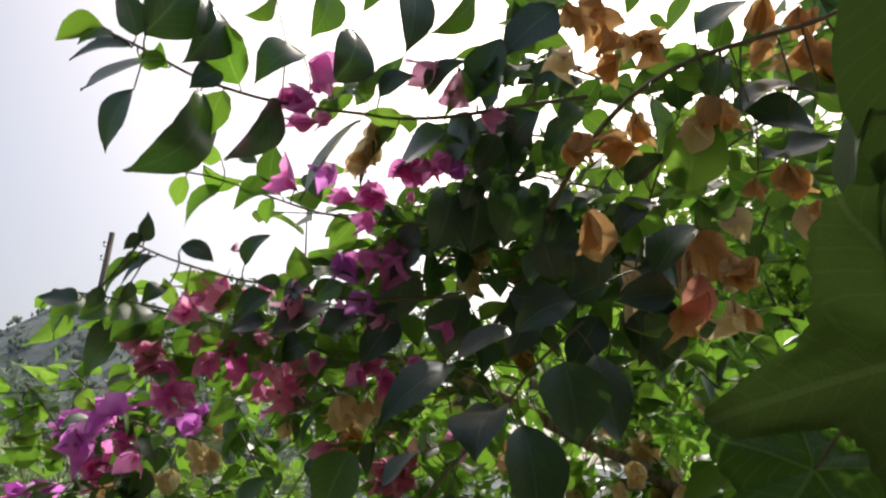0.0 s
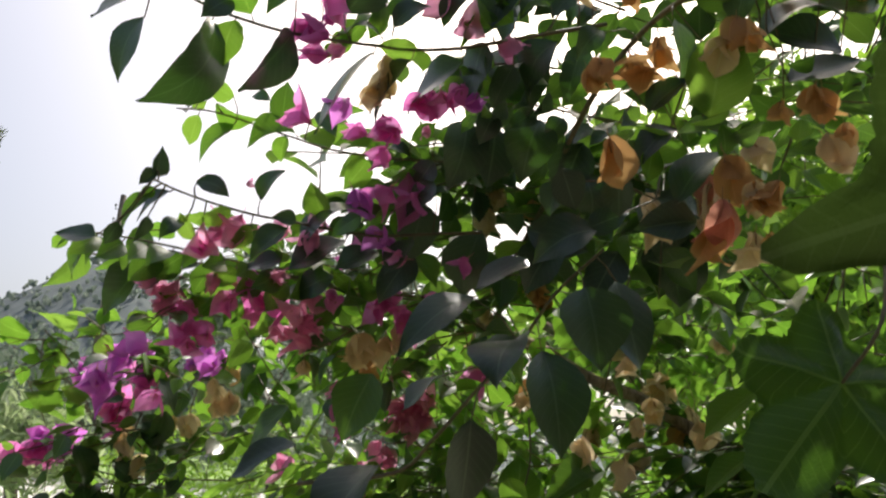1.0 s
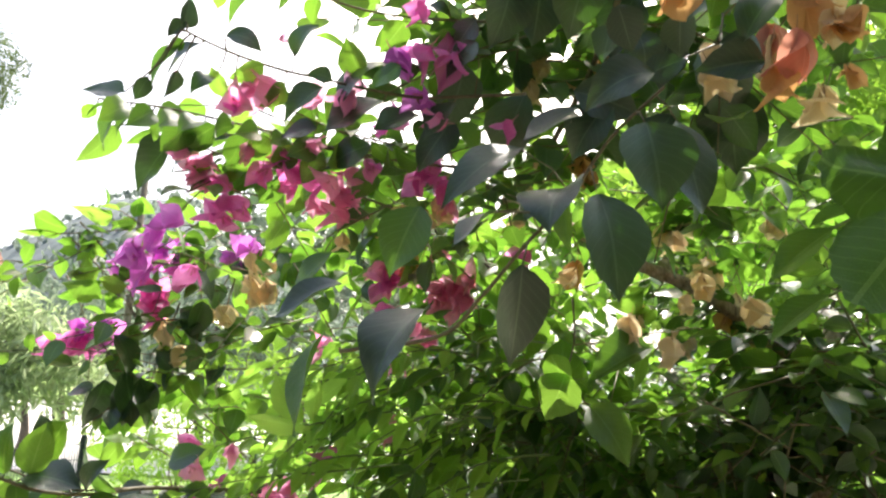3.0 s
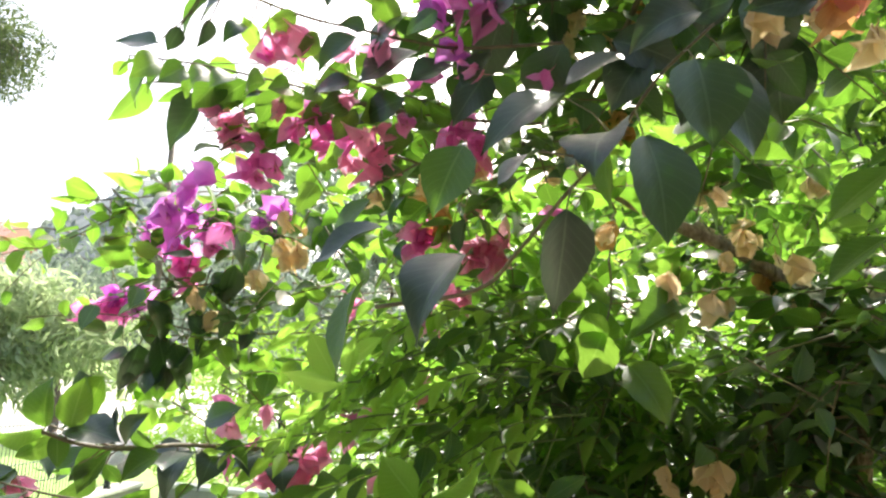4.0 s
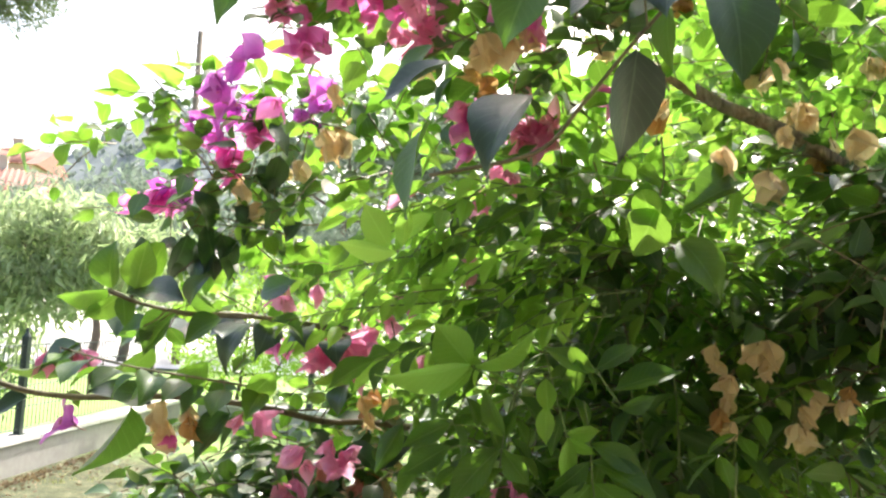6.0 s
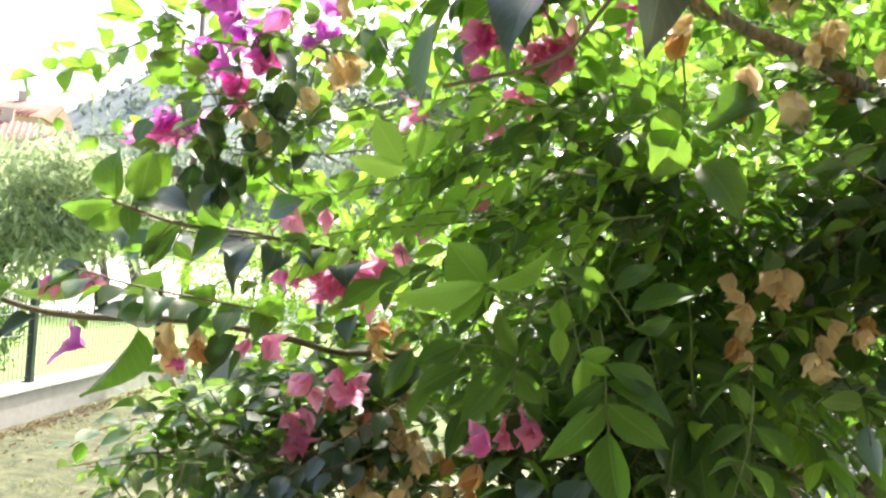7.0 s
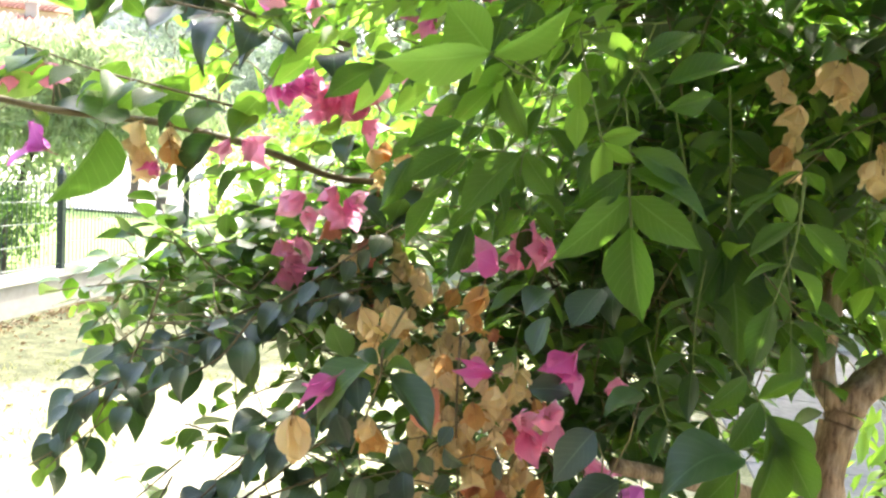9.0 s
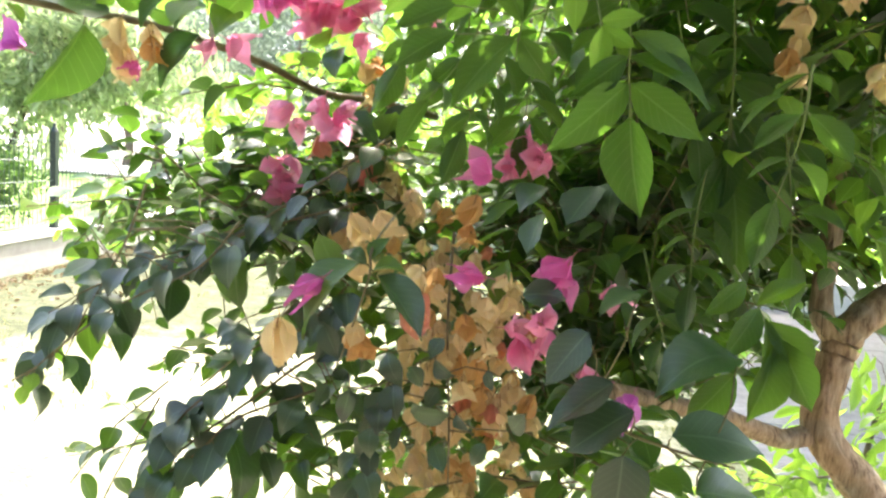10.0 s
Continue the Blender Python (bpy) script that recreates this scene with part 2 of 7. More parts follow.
def part(name, bm, material, parent=None, label="", smooth=True):
    """One mesh object made of bm, under a thing or a part."""
    ob = new(name, mesh_of(name, bm, material, smooth))
    ob.parent = parent
    return tagged(ob, label)


def thing(name, label, category, at=(0, 0, 0), group="", kind=""):
    ob = new(name)
    ob.location = at
    ob.empty_display_size = 0.1
    bpy.context.view_layer.update()
    return tagged(ob, label, category, group, kind)


def box(bm, lo, hi):
    m = Matrix.Translation((Vector(lo) + Vector(hi)) / 2) @ Matrix.Diagonal((*(Vector(hi) - Vector(lo)), 1))
    return bmesh.ops.create_cube(bm, size=1, matrix=m)["verts"]


def bevel(bm, width, segments=2):
    bmesh.ops.bevel(bm, geom=bm.edges[:], offset=width, segments=segments, affect="EDGES", profile=0.6)


def spline(points, steps):
    """A smooth line through the points (Catmull-Rom)."""
    p = [Vector(q) for q in points]
    p = [2 * p[0] - p[1], *p, 2 * p[-1] - p[-2]]
    line = []
    for i in range(1, len(p) - 2):
        for k in range(steps):
            t = k / steps
            a, b, c, d = p[i - 1], p[i], p[i + 1], p[i + 2]
            line.append(0.5 * (2 * b + (c - a) * t + (2 * a - 5 * b + 4 * c - d) * t * t + (3 * b - a - 3 * c + d) * t ** 3))
    return line + [p[-2]]


def tube(bm, line, r0, r1, sides=6, rough=0.0, rng=random):
    """A tapered tube along a line; rough makes knots and ridges."""
    rings = []
    up = Vector((0.31, 0.2, 0.93))
    for i, c in enumerate(line):
        d = (line[min(i + 1, len(line) - 1)] - line[max(i - 1, 0)]).normalized()
        a = d.cross(up)
        a = a.normalized() if a.length > 0.05 else d.orthogonal().normalized()
        b = d.cross(a)
        r = r0 + (r1 - r0) * i / max(1, len(line) - 1)
        knot = 1 + rough * 0.6 * noise.noise(c * 14)
        ring = []
        for k in range(sides):
            w = 2 * math.pi * k / sides
            ridge = 1 + rough * (0.35 * math.sin(k * 2.4 + i * 0.15) + 0.5 * noise.noise(Vector((k * 1.7, i * 0.22, r0 * 50))))
            ring.append(bm.verts.new(c + (a * math.cos(w) + b * math.sin(w)) * r * knot * ridge))
        rings.append(ring)
    for lo, hi in zip(rings, rings[1:]):
        for k in range(sides):
            bm.faces.new((lo[k], lo[(k + 1) % sides], hi[(k + 1) % sides], hi[k]))
    bm.faces.new(rings[0][::-1])
    bm.faces.new(rings[-1])


OVATE = ((0.0, 0.05), (0.06, 0.42), (0.18, 0.84), (0.36, 1.0), (0.54, 0.92), (0.71, 0.68), (0.85, 0.34), (0.94, 0.11), (1.0, 0.01))
LANCE = ((0.0, 0.05), (0.08, 0.36), (0.22, 0.74), (0.42, 1.0), (0.60, 0.90), (0.75, 0.62), (0.87, 0.26), (0.95, 0.09), (1.0, 0.01))
BRACT = ((0.0, 0.20), (0.10, 0.62), (0.24, 0.94), (0.40, 1.0), (0.58, 0.84), (0.74, 0.54), (0.88, 0.22), (1.0, 0.01))

LANTERN = ((0.0, 0.30), (0.10, 0.68), (0.26, 0.94), (0.46, 1.0), (0.66, 0.88), (0.82, 0.58), (0.93, 0.24), (1.0, 0.02))


def dense(profile):
    """The same outline with a smooth point between each two."""
    out = []
    for i, (v, w) in enumerate(profile[:-1]):
        v1, w1 = profile[i + 1]
        a, b = profile[max(i - 1, 0)][1], profile[min(i + 2, len(profile) - 1)][1]
        out += [(v, w), ((v + v1) / 2, max(0.02, (9 * (w + w1) - a - b) / 16))]
    return out + [profile[-1]]


def blade_grid(profile, half, fold, curl, wave, twist, phase, across=4, arch=True):
    """Vertices, faces and UVs of a leaf of length 1 along y, its upper side to +z."""
    verts, faces, uvs = [], [], []
    for v, w in profile:
        for k in range(across + 1):
            u = 2 * k / across - 1
            x = u * w * half * (1 + 0.05 * math.sin(9 * v + phase + u) + 0.025 * math.sin(31 * v + 3 * phase + 2 * u))
            bend = 1.3 * curl * (v - v * v) if arch else -curl * v * v
            z = fold * abs(u) * w * half + bend + wave * math.sin(7 * v + phase + 2.2 * u) * abs(u) * 0.5
            z += wave * 0.5 * math.sin(3.3 * v + phase * 1.7)
            a = twist * v
            verts.append((x * math.cos(a) - z * math.sin(a), v, x * math.sin(a) + z * math.cos(a)))
            uvs.append((0.5 + 0.5 * u, v))
    n = across + 1
    for i in range(len(profile) - 1):
        for k in range(across):
            faces.append((i * n + k, i * n + k + 1, (i + 1) * n + k + 1, (i + 1) * n + k))
    return verts, faces, uvs


def blade_mesh(name, grid, material):
    verts, faces, uvs = grid
    data = bpy.data.meshes.new(name)
    data.from_pydata(verts, [], faces)
    layer = data.uv_layers.new(name="UVMap")
    for loop in data.loops:
        layer.data[loop.index].uv = uvs[loop.vertex_index]
    data.materials.append(material)
    data.shade_smooth()
    return data


rng = random.Random(11)


def variants(name, profile, half, material, n, fold=(0.1, 0.5), curl=(0.0, 0.35), wave=(0.01, 0.05), twist=0.35, across=4, arch=True):
    return [blade_mesh(name, blade_grid(profile, half, rng.uniform(*fold), rng.uniform(*curl), rng.uniform(*wave), rng.uniform(-twist, twist), rng.uniform(0, 6), across, arch), material) for _ in range(n)]


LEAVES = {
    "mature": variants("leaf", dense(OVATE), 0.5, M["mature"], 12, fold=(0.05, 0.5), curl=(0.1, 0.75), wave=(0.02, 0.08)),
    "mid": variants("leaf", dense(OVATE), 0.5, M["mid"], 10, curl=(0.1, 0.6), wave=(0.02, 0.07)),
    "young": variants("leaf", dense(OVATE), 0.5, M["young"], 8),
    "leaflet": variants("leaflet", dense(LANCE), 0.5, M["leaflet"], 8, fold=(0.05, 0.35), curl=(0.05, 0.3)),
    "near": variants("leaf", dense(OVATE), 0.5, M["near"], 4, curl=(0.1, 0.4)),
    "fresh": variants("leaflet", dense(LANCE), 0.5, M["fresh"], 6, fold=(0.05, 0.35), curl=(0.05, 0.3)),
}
BRACTS = {k: variants("bract", dense(BRACT), 0.37, M[k], 8, fold=(0.15, 0.7), curl=(-0.45, 0.25), wave=(0.06, 0.16), twist=0.7, arch=False) for k in ("magenta", "violet", "pink")}
for k in ("red", "orange", "tan", "cream"):
    BRACTS[k] = variants("bract", dense(LANTERN), 0.41, M[k], 5, fold=(0.35, 0.8), curl=(-0.42, 0.0), wave=(0.10, 0.22), twist=0.5, arch=False)
    BRACTS[k] += variants("bract", dense(BRACT), 0.38, M[k], 6, fold=(0.3, 0.8), curl=(-0.1, 0.4), wave=(0.10, 0.20), twist=0.7, arch=False)


def frame_on(base, tip, angle, width=1.0):
    """The pose of a blade from base to tip, rolled by angle about its length from facing south."""
    b, t = Vector(base), Vector(tip)
    y = t - b
    length = y.length
    y.normalize()
    s = Vector((0, -1, 0))
    r = (s - y * s.dot(y)).normalized()
    z = r * math.cos(angle) + y.cross(r) * math.sin(angle)
    x = y.cross(z)
    m = Matrix((x, y, z)).transposed().to_4x4()
    return Matrix.Translation(b) @ m @ Matrix.Diagonal((width * length, length, length, 1))


# ---- setting ----
def smooth(a, b, x):
    t = min(1, max(0, (x - a) / (b - a)))
    return t * t * (3 - 2 * t)


def ground_height(x, y):
    """Flat garden, a low bank beyond the road, wooded hills far off to the left."""
    r = math.hypot(x, y)
    z = 1.9 * smooth(22, 48, r) + 3.0 * smooth(50, 110, r)
    z += 0.015 * noise.noise(Vector((x * 0.8, y * 0.8, 0))) * (1 - smooth(8, 14, r))
    if y > 0:
        az = math.degrees(math.atan2(-x, y))
        ridge = 24 + 50 * math.exp(-((az - 27) / 11) ** 2)
        z += ridge * smooth(150, 300, r) * (1 + 0.11 * noise.fractal(Vector((x * 0.016, y * 0.016, 0)), 1.0, 2.0, 5))
    return z


def build_ground():
    verts, faces = [], []
    radii = [0.0] + [1.5 * 1.115 ** i for i in range(64)]
    sides = 96
    for r in radii:
        for k in range(sides):
            a = 2 * math.pi * k / sides
            x, y = r * math.sin(a), r * math.cos(a)
            verts.append((x, y, ground_height(x, y)))
    for i in range(len(radii) - 1):
        for k in range(sides):
            faces.append((i * sides + k, (i + 1) * sides + k, (i + 1) * sides + (k + 1) % sides, i * sides + (k + 1) % sides))
    data = bpy.data.meshes.new("ground")
    data.from_pydata(verts, [], faces)
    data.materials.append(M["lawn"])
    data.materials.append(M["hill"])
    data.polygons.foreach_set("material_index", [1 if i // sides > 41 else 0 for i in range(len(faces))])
    data.shade_smooth()
    return tagged(new("ground", data), "dry sunlit summer lawn running out to wooded hills", "lawn", kind="structure")


ground = build_ground()


def build_road():
    """A pale gravel drive that crosses behind the garden."""
    verts, faces = [], []
    n, w = 60, 8
    for i in range(n + 1):
        x = -60 + 100 * i / n
        for k in range(w + 1):
            y = 18.5 + 0.12 * x + 20 * k / w + 0.4 * noise.noise(Vector((x * 0.2, k, 3)))
            verts.append((x, y, ground_height(x, y) + 0.05))
    for i in range(n):
        for k in range(w):
            a = i * (w + 1) + k
            faces.append((a, a + w + 1, a + w + 2, a + 1))
    data = bpy.data.meshes.new("road")
    data.from_pydata(verts, [], faces)
    data.materials.append(M["gravel"])
    data.shade_smooth()
    return tagged(new("road", data), "pale sunlit gravel drive beyond the garden fence", "road", kind="structure")


build_road()

WALL = [Vector((-4.30, 2.2, 0)), Vector((-4.95, 9.5, 0)), Vector((7.5, 7.2, 0))]


def build_wall(name, a, b):
    """A low plastered wall with a stone coping, its near face on the line a-b."""
    d = (b - a).normalized()
    side = Vector((-d.y, d.x, 0))
    m = Matrix((d, side, Vector((0, 0, 1)))).transposed().to_4x4()
    m.translation = a
    length = (b - a).length
    bm = bmesh.new()
    box(bm, (0, 0, -0.25), (length, 0.22, 0.27))
    wall = part(name, bm, M["plaster"], smooth=False)
    wall.matrix_world = m
    tagged(wall, "low cream plastered garden wall, shaded on its face", "wall", kind="structure")
    n = int(length / 1.0)
    for i in range(n):
        bm = bmesh.new()
        box(bm, (i * length / n + 0.003, -0.025, 0.272), ((i + 1) * length / n - 0.003, 0.245, 0.318))
        bevel(bm, 0.008, 2)
        part("coping_stone", bm, M["coping"], wall, smooth=False)
    return m, length


# Unseen dark floor, added to keep ground bounce off the leaves.
def build_unseen_floor():
    bm = bmesh.new()
    box(bm, (-6, -2.0, -0.1), (6, 0.35, 0.03))
    tagged(part("floor", bm, M["clay"], smooth=False), "dark clay floor added out of view to cut ground bounce", "floor", kind="structure")


build_unseen_floor()


def build_unseen_porch():
    """Unseen plain wall and porch roof, added behind the viewer to cut front light."""
    bm = bmesh.new()
    box(bm, (-6, -2.2, -0.2), (6, -2.0, 2.9))
    tagged(part("wall_south", bm, M["plaster"], smooth=False), "plain cream plastered wall added out of view behind the viewer", "wall", kind="structure")
    bm = bmesh.new()
    box(bm, (-6, -2.0, 2.36), (6, -0.20, 2.50))
    bevel(bm, 0.01, 1)
    tagged(part("ceiling", bm, M["beam"], smooth=False), "dark boarded roof added out of view to block sky light", "roof", kind="structure")
    for x in (-3.2, 3.2):
        bm = bmesh.new()
        box(bm, (x - 0.15, -0.45, -0.1), (x + 0.15, -0.15, 2.36))
        bevel(bm, 0.015, 2)
        tagged(part("pillar", bm, M["plaster"], smooth=False), "square plastered pillar of the added porch roof", "pillar", kind="structure")


build_unseen_porch()
FENCE = thing("fence", "dark green wire mesh fence on a low wall", "fence", (WALL[1].x, WALL[1].y, 0.318))


def fence_run(m, length, first, step):
    """Posts with pointed caps, and welded mesh between them, along a wall."""
    inverse = Matrix.Translation(-FENCE.location)
    spots = [first + step * i for i in range(40) if first + step * i < length]
    for s in spots:
        bm = bmesh.new()
        box(bm, (s - 0.030, 0.08, 0.318), (s + 0.030, 0.14, 1.19))
        bevel(bm, 0.006, 2)
        bmesh.ops.create_cone(bm, cap_ends=True, segments=12, radius1=0.036, radius2=0.012, depth=0.05, matrix=Matrix.Translation((s, 0.11, 1.213)))
        bmesh.ops.create_uvsphere(bm, u_segments=10, v_segments=8, radius=0.016, matrix=Matrix.Translation((s, 0.11, 1.25)))
        box(bm, (s - 0.055, 0.055, 0.318), (s + 0.055, 0.165, 0.326))
        post = part("post", bm, M["post"], FENCE, smooth=False)
        post.matrix_local = inverse @ m
    for a, b in zip(spots, spots[1:]):
        bm = bmesh.new()
        k = int((b - a) / 0.06)
        for i in range(1, k):
            x = a + (b - a) * i / k
            tube(bm, [Vector((x, 0.11, 0.36)), Vector((x, 0.11, 1.12))], 0.0034, 0.0034, 4)
        for z in (0.37, 0.56, 0.75, 0.94, 1.11):
            for y in (0.106, 0.114):
                tube(bm, [Vector((a + 0.03, y, z)), Vector((b - 0.03, y, z))], 0.0042, 0.0042, 4)
        panel = part("mesh_panel", bm, M["wire"], FENCE, smooth=False)
        panel.matrix_local = inverse @ m


for name, a, b, first in (("wall_west", WALL[0], WALL[1], 1.50), ("wall_north", WALL[1] + Vector((0.24, 0, 0)), WALL[2], 1.6)):
    run, size = build_wall(name, a, b)
    fence_run(run, size, first, 2.55)


def scatter(name, parent, material, spots, shape, label="", kind="stuff"):
    """Many small blades in one mesh: spots of (place, direction, length, width, roll)."""
    verts, faces, uvs = [], [], []
    grids = [blade_grid(shape, 0.5, rng.uniform(0.1, 0.4), rng.uniform(0, 0.3), 0.03, rng.uniform(-0.3, 0.3), rng.uniform(0, 6), 2) for _ in range(5)]
    for i, (p, d, length, width, roll) in enumerate(spots):
        gv, gf, gu = grids[i % 5]
        m = frame_on(p, p + d * length, roll, width)
        n = len(verts)
        verts.extend((m @ Vector(v))[:] for v in gv)
        faces.extend(tuple(n + k for k in f) for f in gf)
        uvs.extend(gu)
    data = bpy.data.meshes.new(name)
    data.from_pydata(verts, [], faces)
    layer = data.uv_layers.new(name="UVMap")
    index = np.empty(len(data.loops), dtype=np.int32)
    data.loops.foreach_get("vertex_index", index)
    layer.data.foreach_set("uv", np.array(uvs, dtype=np.float32)[index].ravel())
    data.materials.append(material)
    data.shade_smooth()
    ob = new(name, data)
    ob.parent = parent
    if parent:
        ob.matrix_parent_inverse = Matrix.Translation(-parent.location)
    return tagged(ob, label, kind=kind)


SHORT = ((0.0, 0.06), (0.2, 0.75), (0.45, 1.0), (0.75, 0.6), (1.0, 0.02))


def unit(r):
    while True:
        v = Vector((r.uniform(-1, 1), r.uniform(-1, 1), r.uniform(-1, 1)))
        if 0.1 < v.length < 1:
            return v


def tree(name, label, at, trunk, limbs, clumps, leaf_count, leaf, width, material, seed, droop=0.3, bark_r=0.06, group=""):
    """A trunk line with limbs to clumps of leaves. clumps: centre and radii, relative to the foot."""
    r = random.Random(seed)
    foot = Vector(at)
    ob = thing(name, label, "shrub" if "shrub" in name else "tree", at, group)
    line = spline(trunk, 5)
    bm = bmesh.new()
    tube(bm, line, bark_r, bark_r * 0.5, 8, 0.25)
    for c, rad in clumps:
        start = min(line[len(line) // 3:], key=lambda q: (q - Vector(c)).length)
        mid = (start + Vector(c)) / 2 + unit(r) * 0.15 * (start - Vector(c)).length
        tube(bm, spline([start, mid, Vector(c)], 4), bark_r * 0.4, bark_r * 0.1, 5, 0.2)
        for _ in range(limbs):
            q = Vector(c) + Vector((rad[0] * r.uniform(-.8, .8), rad[1] * r.uniform(-.8, .8), rad[2] * r.uniform(-.6, .8)))
            tube(bm, [Vector(c), (Vector(c) + q) / 2 + unit(r) * 0.05, q], bark_r * 0.12, bark_r * 0.04, 4)
    part("trunk", bm, M["tree_bark"], ob)
    spots = []
    total = sum(a[0] * a[1] * a[2] for _, a in clumps)
    for c, rad in clumps:
        n = int(leaf_count * rad[0] * rad[1] * rad[2] / total)
        tufts = [(unit(r), unit(r).normalized()) for _ in range(max(3, n // 9))]
        for i in range(n):
            q, way = tufts[i % len(tufts)]
            p = Vector(c) + Vector((q.x * rad[0], q.y * rad[1], q.z * rad[2])) + unit(r) * leaf * 1.1
            d = (way + unit(r) * 0.7 + Vector((0, 0, -droop))).normalized()
            spots.append((foot + p, d, leaf * r.uniform(0.6, 1.25), width, r.uniform(0, 6.3)))
    scatter("crown", ob, material, spots, SHORT)
    return ob


# ---- distance ----
tree("oleander_tree", "tall leaning oleander with drooping narrow pale-green leaves beyond the fence", (-7.0, 8.0, 0),
     [(0, 0, 0), (0.12, 0.05, 0.7), (0.35, 0.1, 1.4), (0.5, 0.15, 2.2)], 5,
     [((0.1, 0.0, 2.15), (1.0, 0.8, 0.65)), ((1.1, 0.3, 2.2), (0.95, 0.7, 0.6)), ((-0.9, 0.2, 2.05), (0.8, 0.8, 0.6)), ((0.9, 0.2, 2.55), (0.7, 0.7, 0.35)), ((0.6, 0.0, 1.6), (1.0, 0.5, 0.3)), ((1.9, 0.5, 2.0), (0.7, 0.6, 0.6)), ((0.2, 0.1, 1.2), (0.9, 0.5, 0.45)), ((1.3, 0.3, 1.75), (0.7, 0.5, 0.4))],
     9000, 0.17, 0.19, M["oleander"], 5, droop=0.8, bark_r=0.05)
tree("oleander_shrub", "sunlit yellow-green oleander shrub behind the wall", (-4.6, 10.4, 0),
     [(0, 0, 0), (0.05, 0.05, 0.6), (0.1, 0.1, 1.3)], 6,
     [((-0.2, 0.0, 1.3), (1.1, 0.7, 0.9)), ((0.8, 0.1, 1.7), (0.9, 0.7, 1.0)), ((1.9, 0.2, 1.5), (1.0, 0.7, 1.1)), ((0.4, 0.1, 0.6), (1.4, 0.6, 0.5)), ((2.9, 0.0, 1.3), (0.9, 0.7, 0.9))],
     9000, 0.11, 0.22, M["shrub"], 6, droop=0.2, bark_r=0.035)
tree("hedge_shrub", "dense dark green narrow-leaved shrub behind the garden wall", (-5.65, 6.5, 0),
     [(0, 0, 0), (0.02, 0.02, 0.4), (0.0, 0.05, 0.7)], 6,
     [((-0.1, 0.0, 0.62), (0.5, 0.5, 0.40)), ((-0.7, 0.3, 0.62), (0.6, 0.5, 0.40))],
     3200, 0.09, 0.18, M["hedge"], 7, droop=-0.6, bark_r=0.03)
for place, size, seed in (((-13.6, 20.5, 0), 1.22, 8), ((-17.8, 23.0, 0.2), 1.25, 9), ((-9.5, 24.0, 0.2), 1.2, 10), ((-11.6, 18.8, 0.0), 1.1, 16), ((-8.6, 20.6, 0.0), 1.2, 17), ((-15.6, 25.5, 0.2), 1.35, 18), ((-6.0, 22.0, 0.2), 1.15, 12), ((-1.5, 24.0, 0.2), 1.1, 14), ((-23.5, 25.0, 0.5), 1.0, 15)):
    s = size
    tree("olive_tree", "grey-green olive tree with a loose rounded crown", place,
         [(0, 0, 0), (0.1, 0, 0.8), (-0.1, 0.1, 1.7), (0.1, 0.1, 2.8)], 4,
         [((0.0, 0.0, 3.1 * s), (1.7 * s, 1.5, 1.2 * s)), ((1.2 * s, 0.2, 2.5 * s), (1.3, 1.2, 1.1)), ((-1.2 * s, 0.2, 2.6 * s), (1.3, 1.2, 1.1)), ((0.2, 0.2, 4.2 * s), (1.2, 1.1, 0.7))],
         3000, 0.19, 0.30, M["olive"], seed, droop=0.1, bark_r=0.14, group="olive trees beyond the fence")
for place, s, seed in (((-30.0, 38.0, 1.4), 1.0, 21), ((-21.0, 40.0, 1.5), 1.2, 22), ((-13.0, 42.0, 1.6), 1.1, 23), ((-40.0, 46.0, 1.9), 1.3, 24), ((-4.0, 44.0, 1.6), 1.2, 25), ((-8.2, 27.0, 0.4), 1.75, 26), ((-3.6, 28.5, 0.4), 1.7, 27), ((-6.2, 31.0, 0.7), 1.95, 28)):
    tree("roadside_tree", "dusty green broadleaf tree across the road", place,
         [(0, 0, 0), (0.1, 0, 1.5), (-0.1, 0.1, 3.0), (0.1, 0.1, 5.0)], 4,
         [((0.0, 0.0, 4.6 * s), (3.0, 2.6, 2.0)), ((2.3, 0.2, 3.6 * s), (2.2, 2.0, 1.8)), ((-2.3, 0.2, 3.8 * s), (2.2, 2.0, 1.8))],
         2600, 0.38, 0.45, M["olive"], seed, droop=0.1, bark_r=0.2, group="trees across the road")
tree("pine_tree", "tall umbrella pine with clumped dark needles against the sky", (-22.5, 23.5, 0.3),
     [(0, 0, 0), (0.2, 0.0, 4.0), (-0.1, 0.2, 8.0), (0.2, 0.2, 12.0)], 5,
     [((0.0, 0.0, 13.6), (3.0, 3.0, 1.3)), ((2.4, 0.2, 12.6), (1.7, 1.8, 1.2)), ((3.6, 0.0, 12.9), (1.1, 1.4, 1.4)), ((-2.6, 0.2, 12.8), (1.9, 2.0, 1.2)), ((2.9, -0.4, 11.4), (1.3, 1.2, 0.7)), ((0.5, 0.0, 15.0), (2.6, 2.6, 1.0))],
     15000, 0.26, 0.13, M["pine"], 31, droop=-0.3, bark_r=0.22)


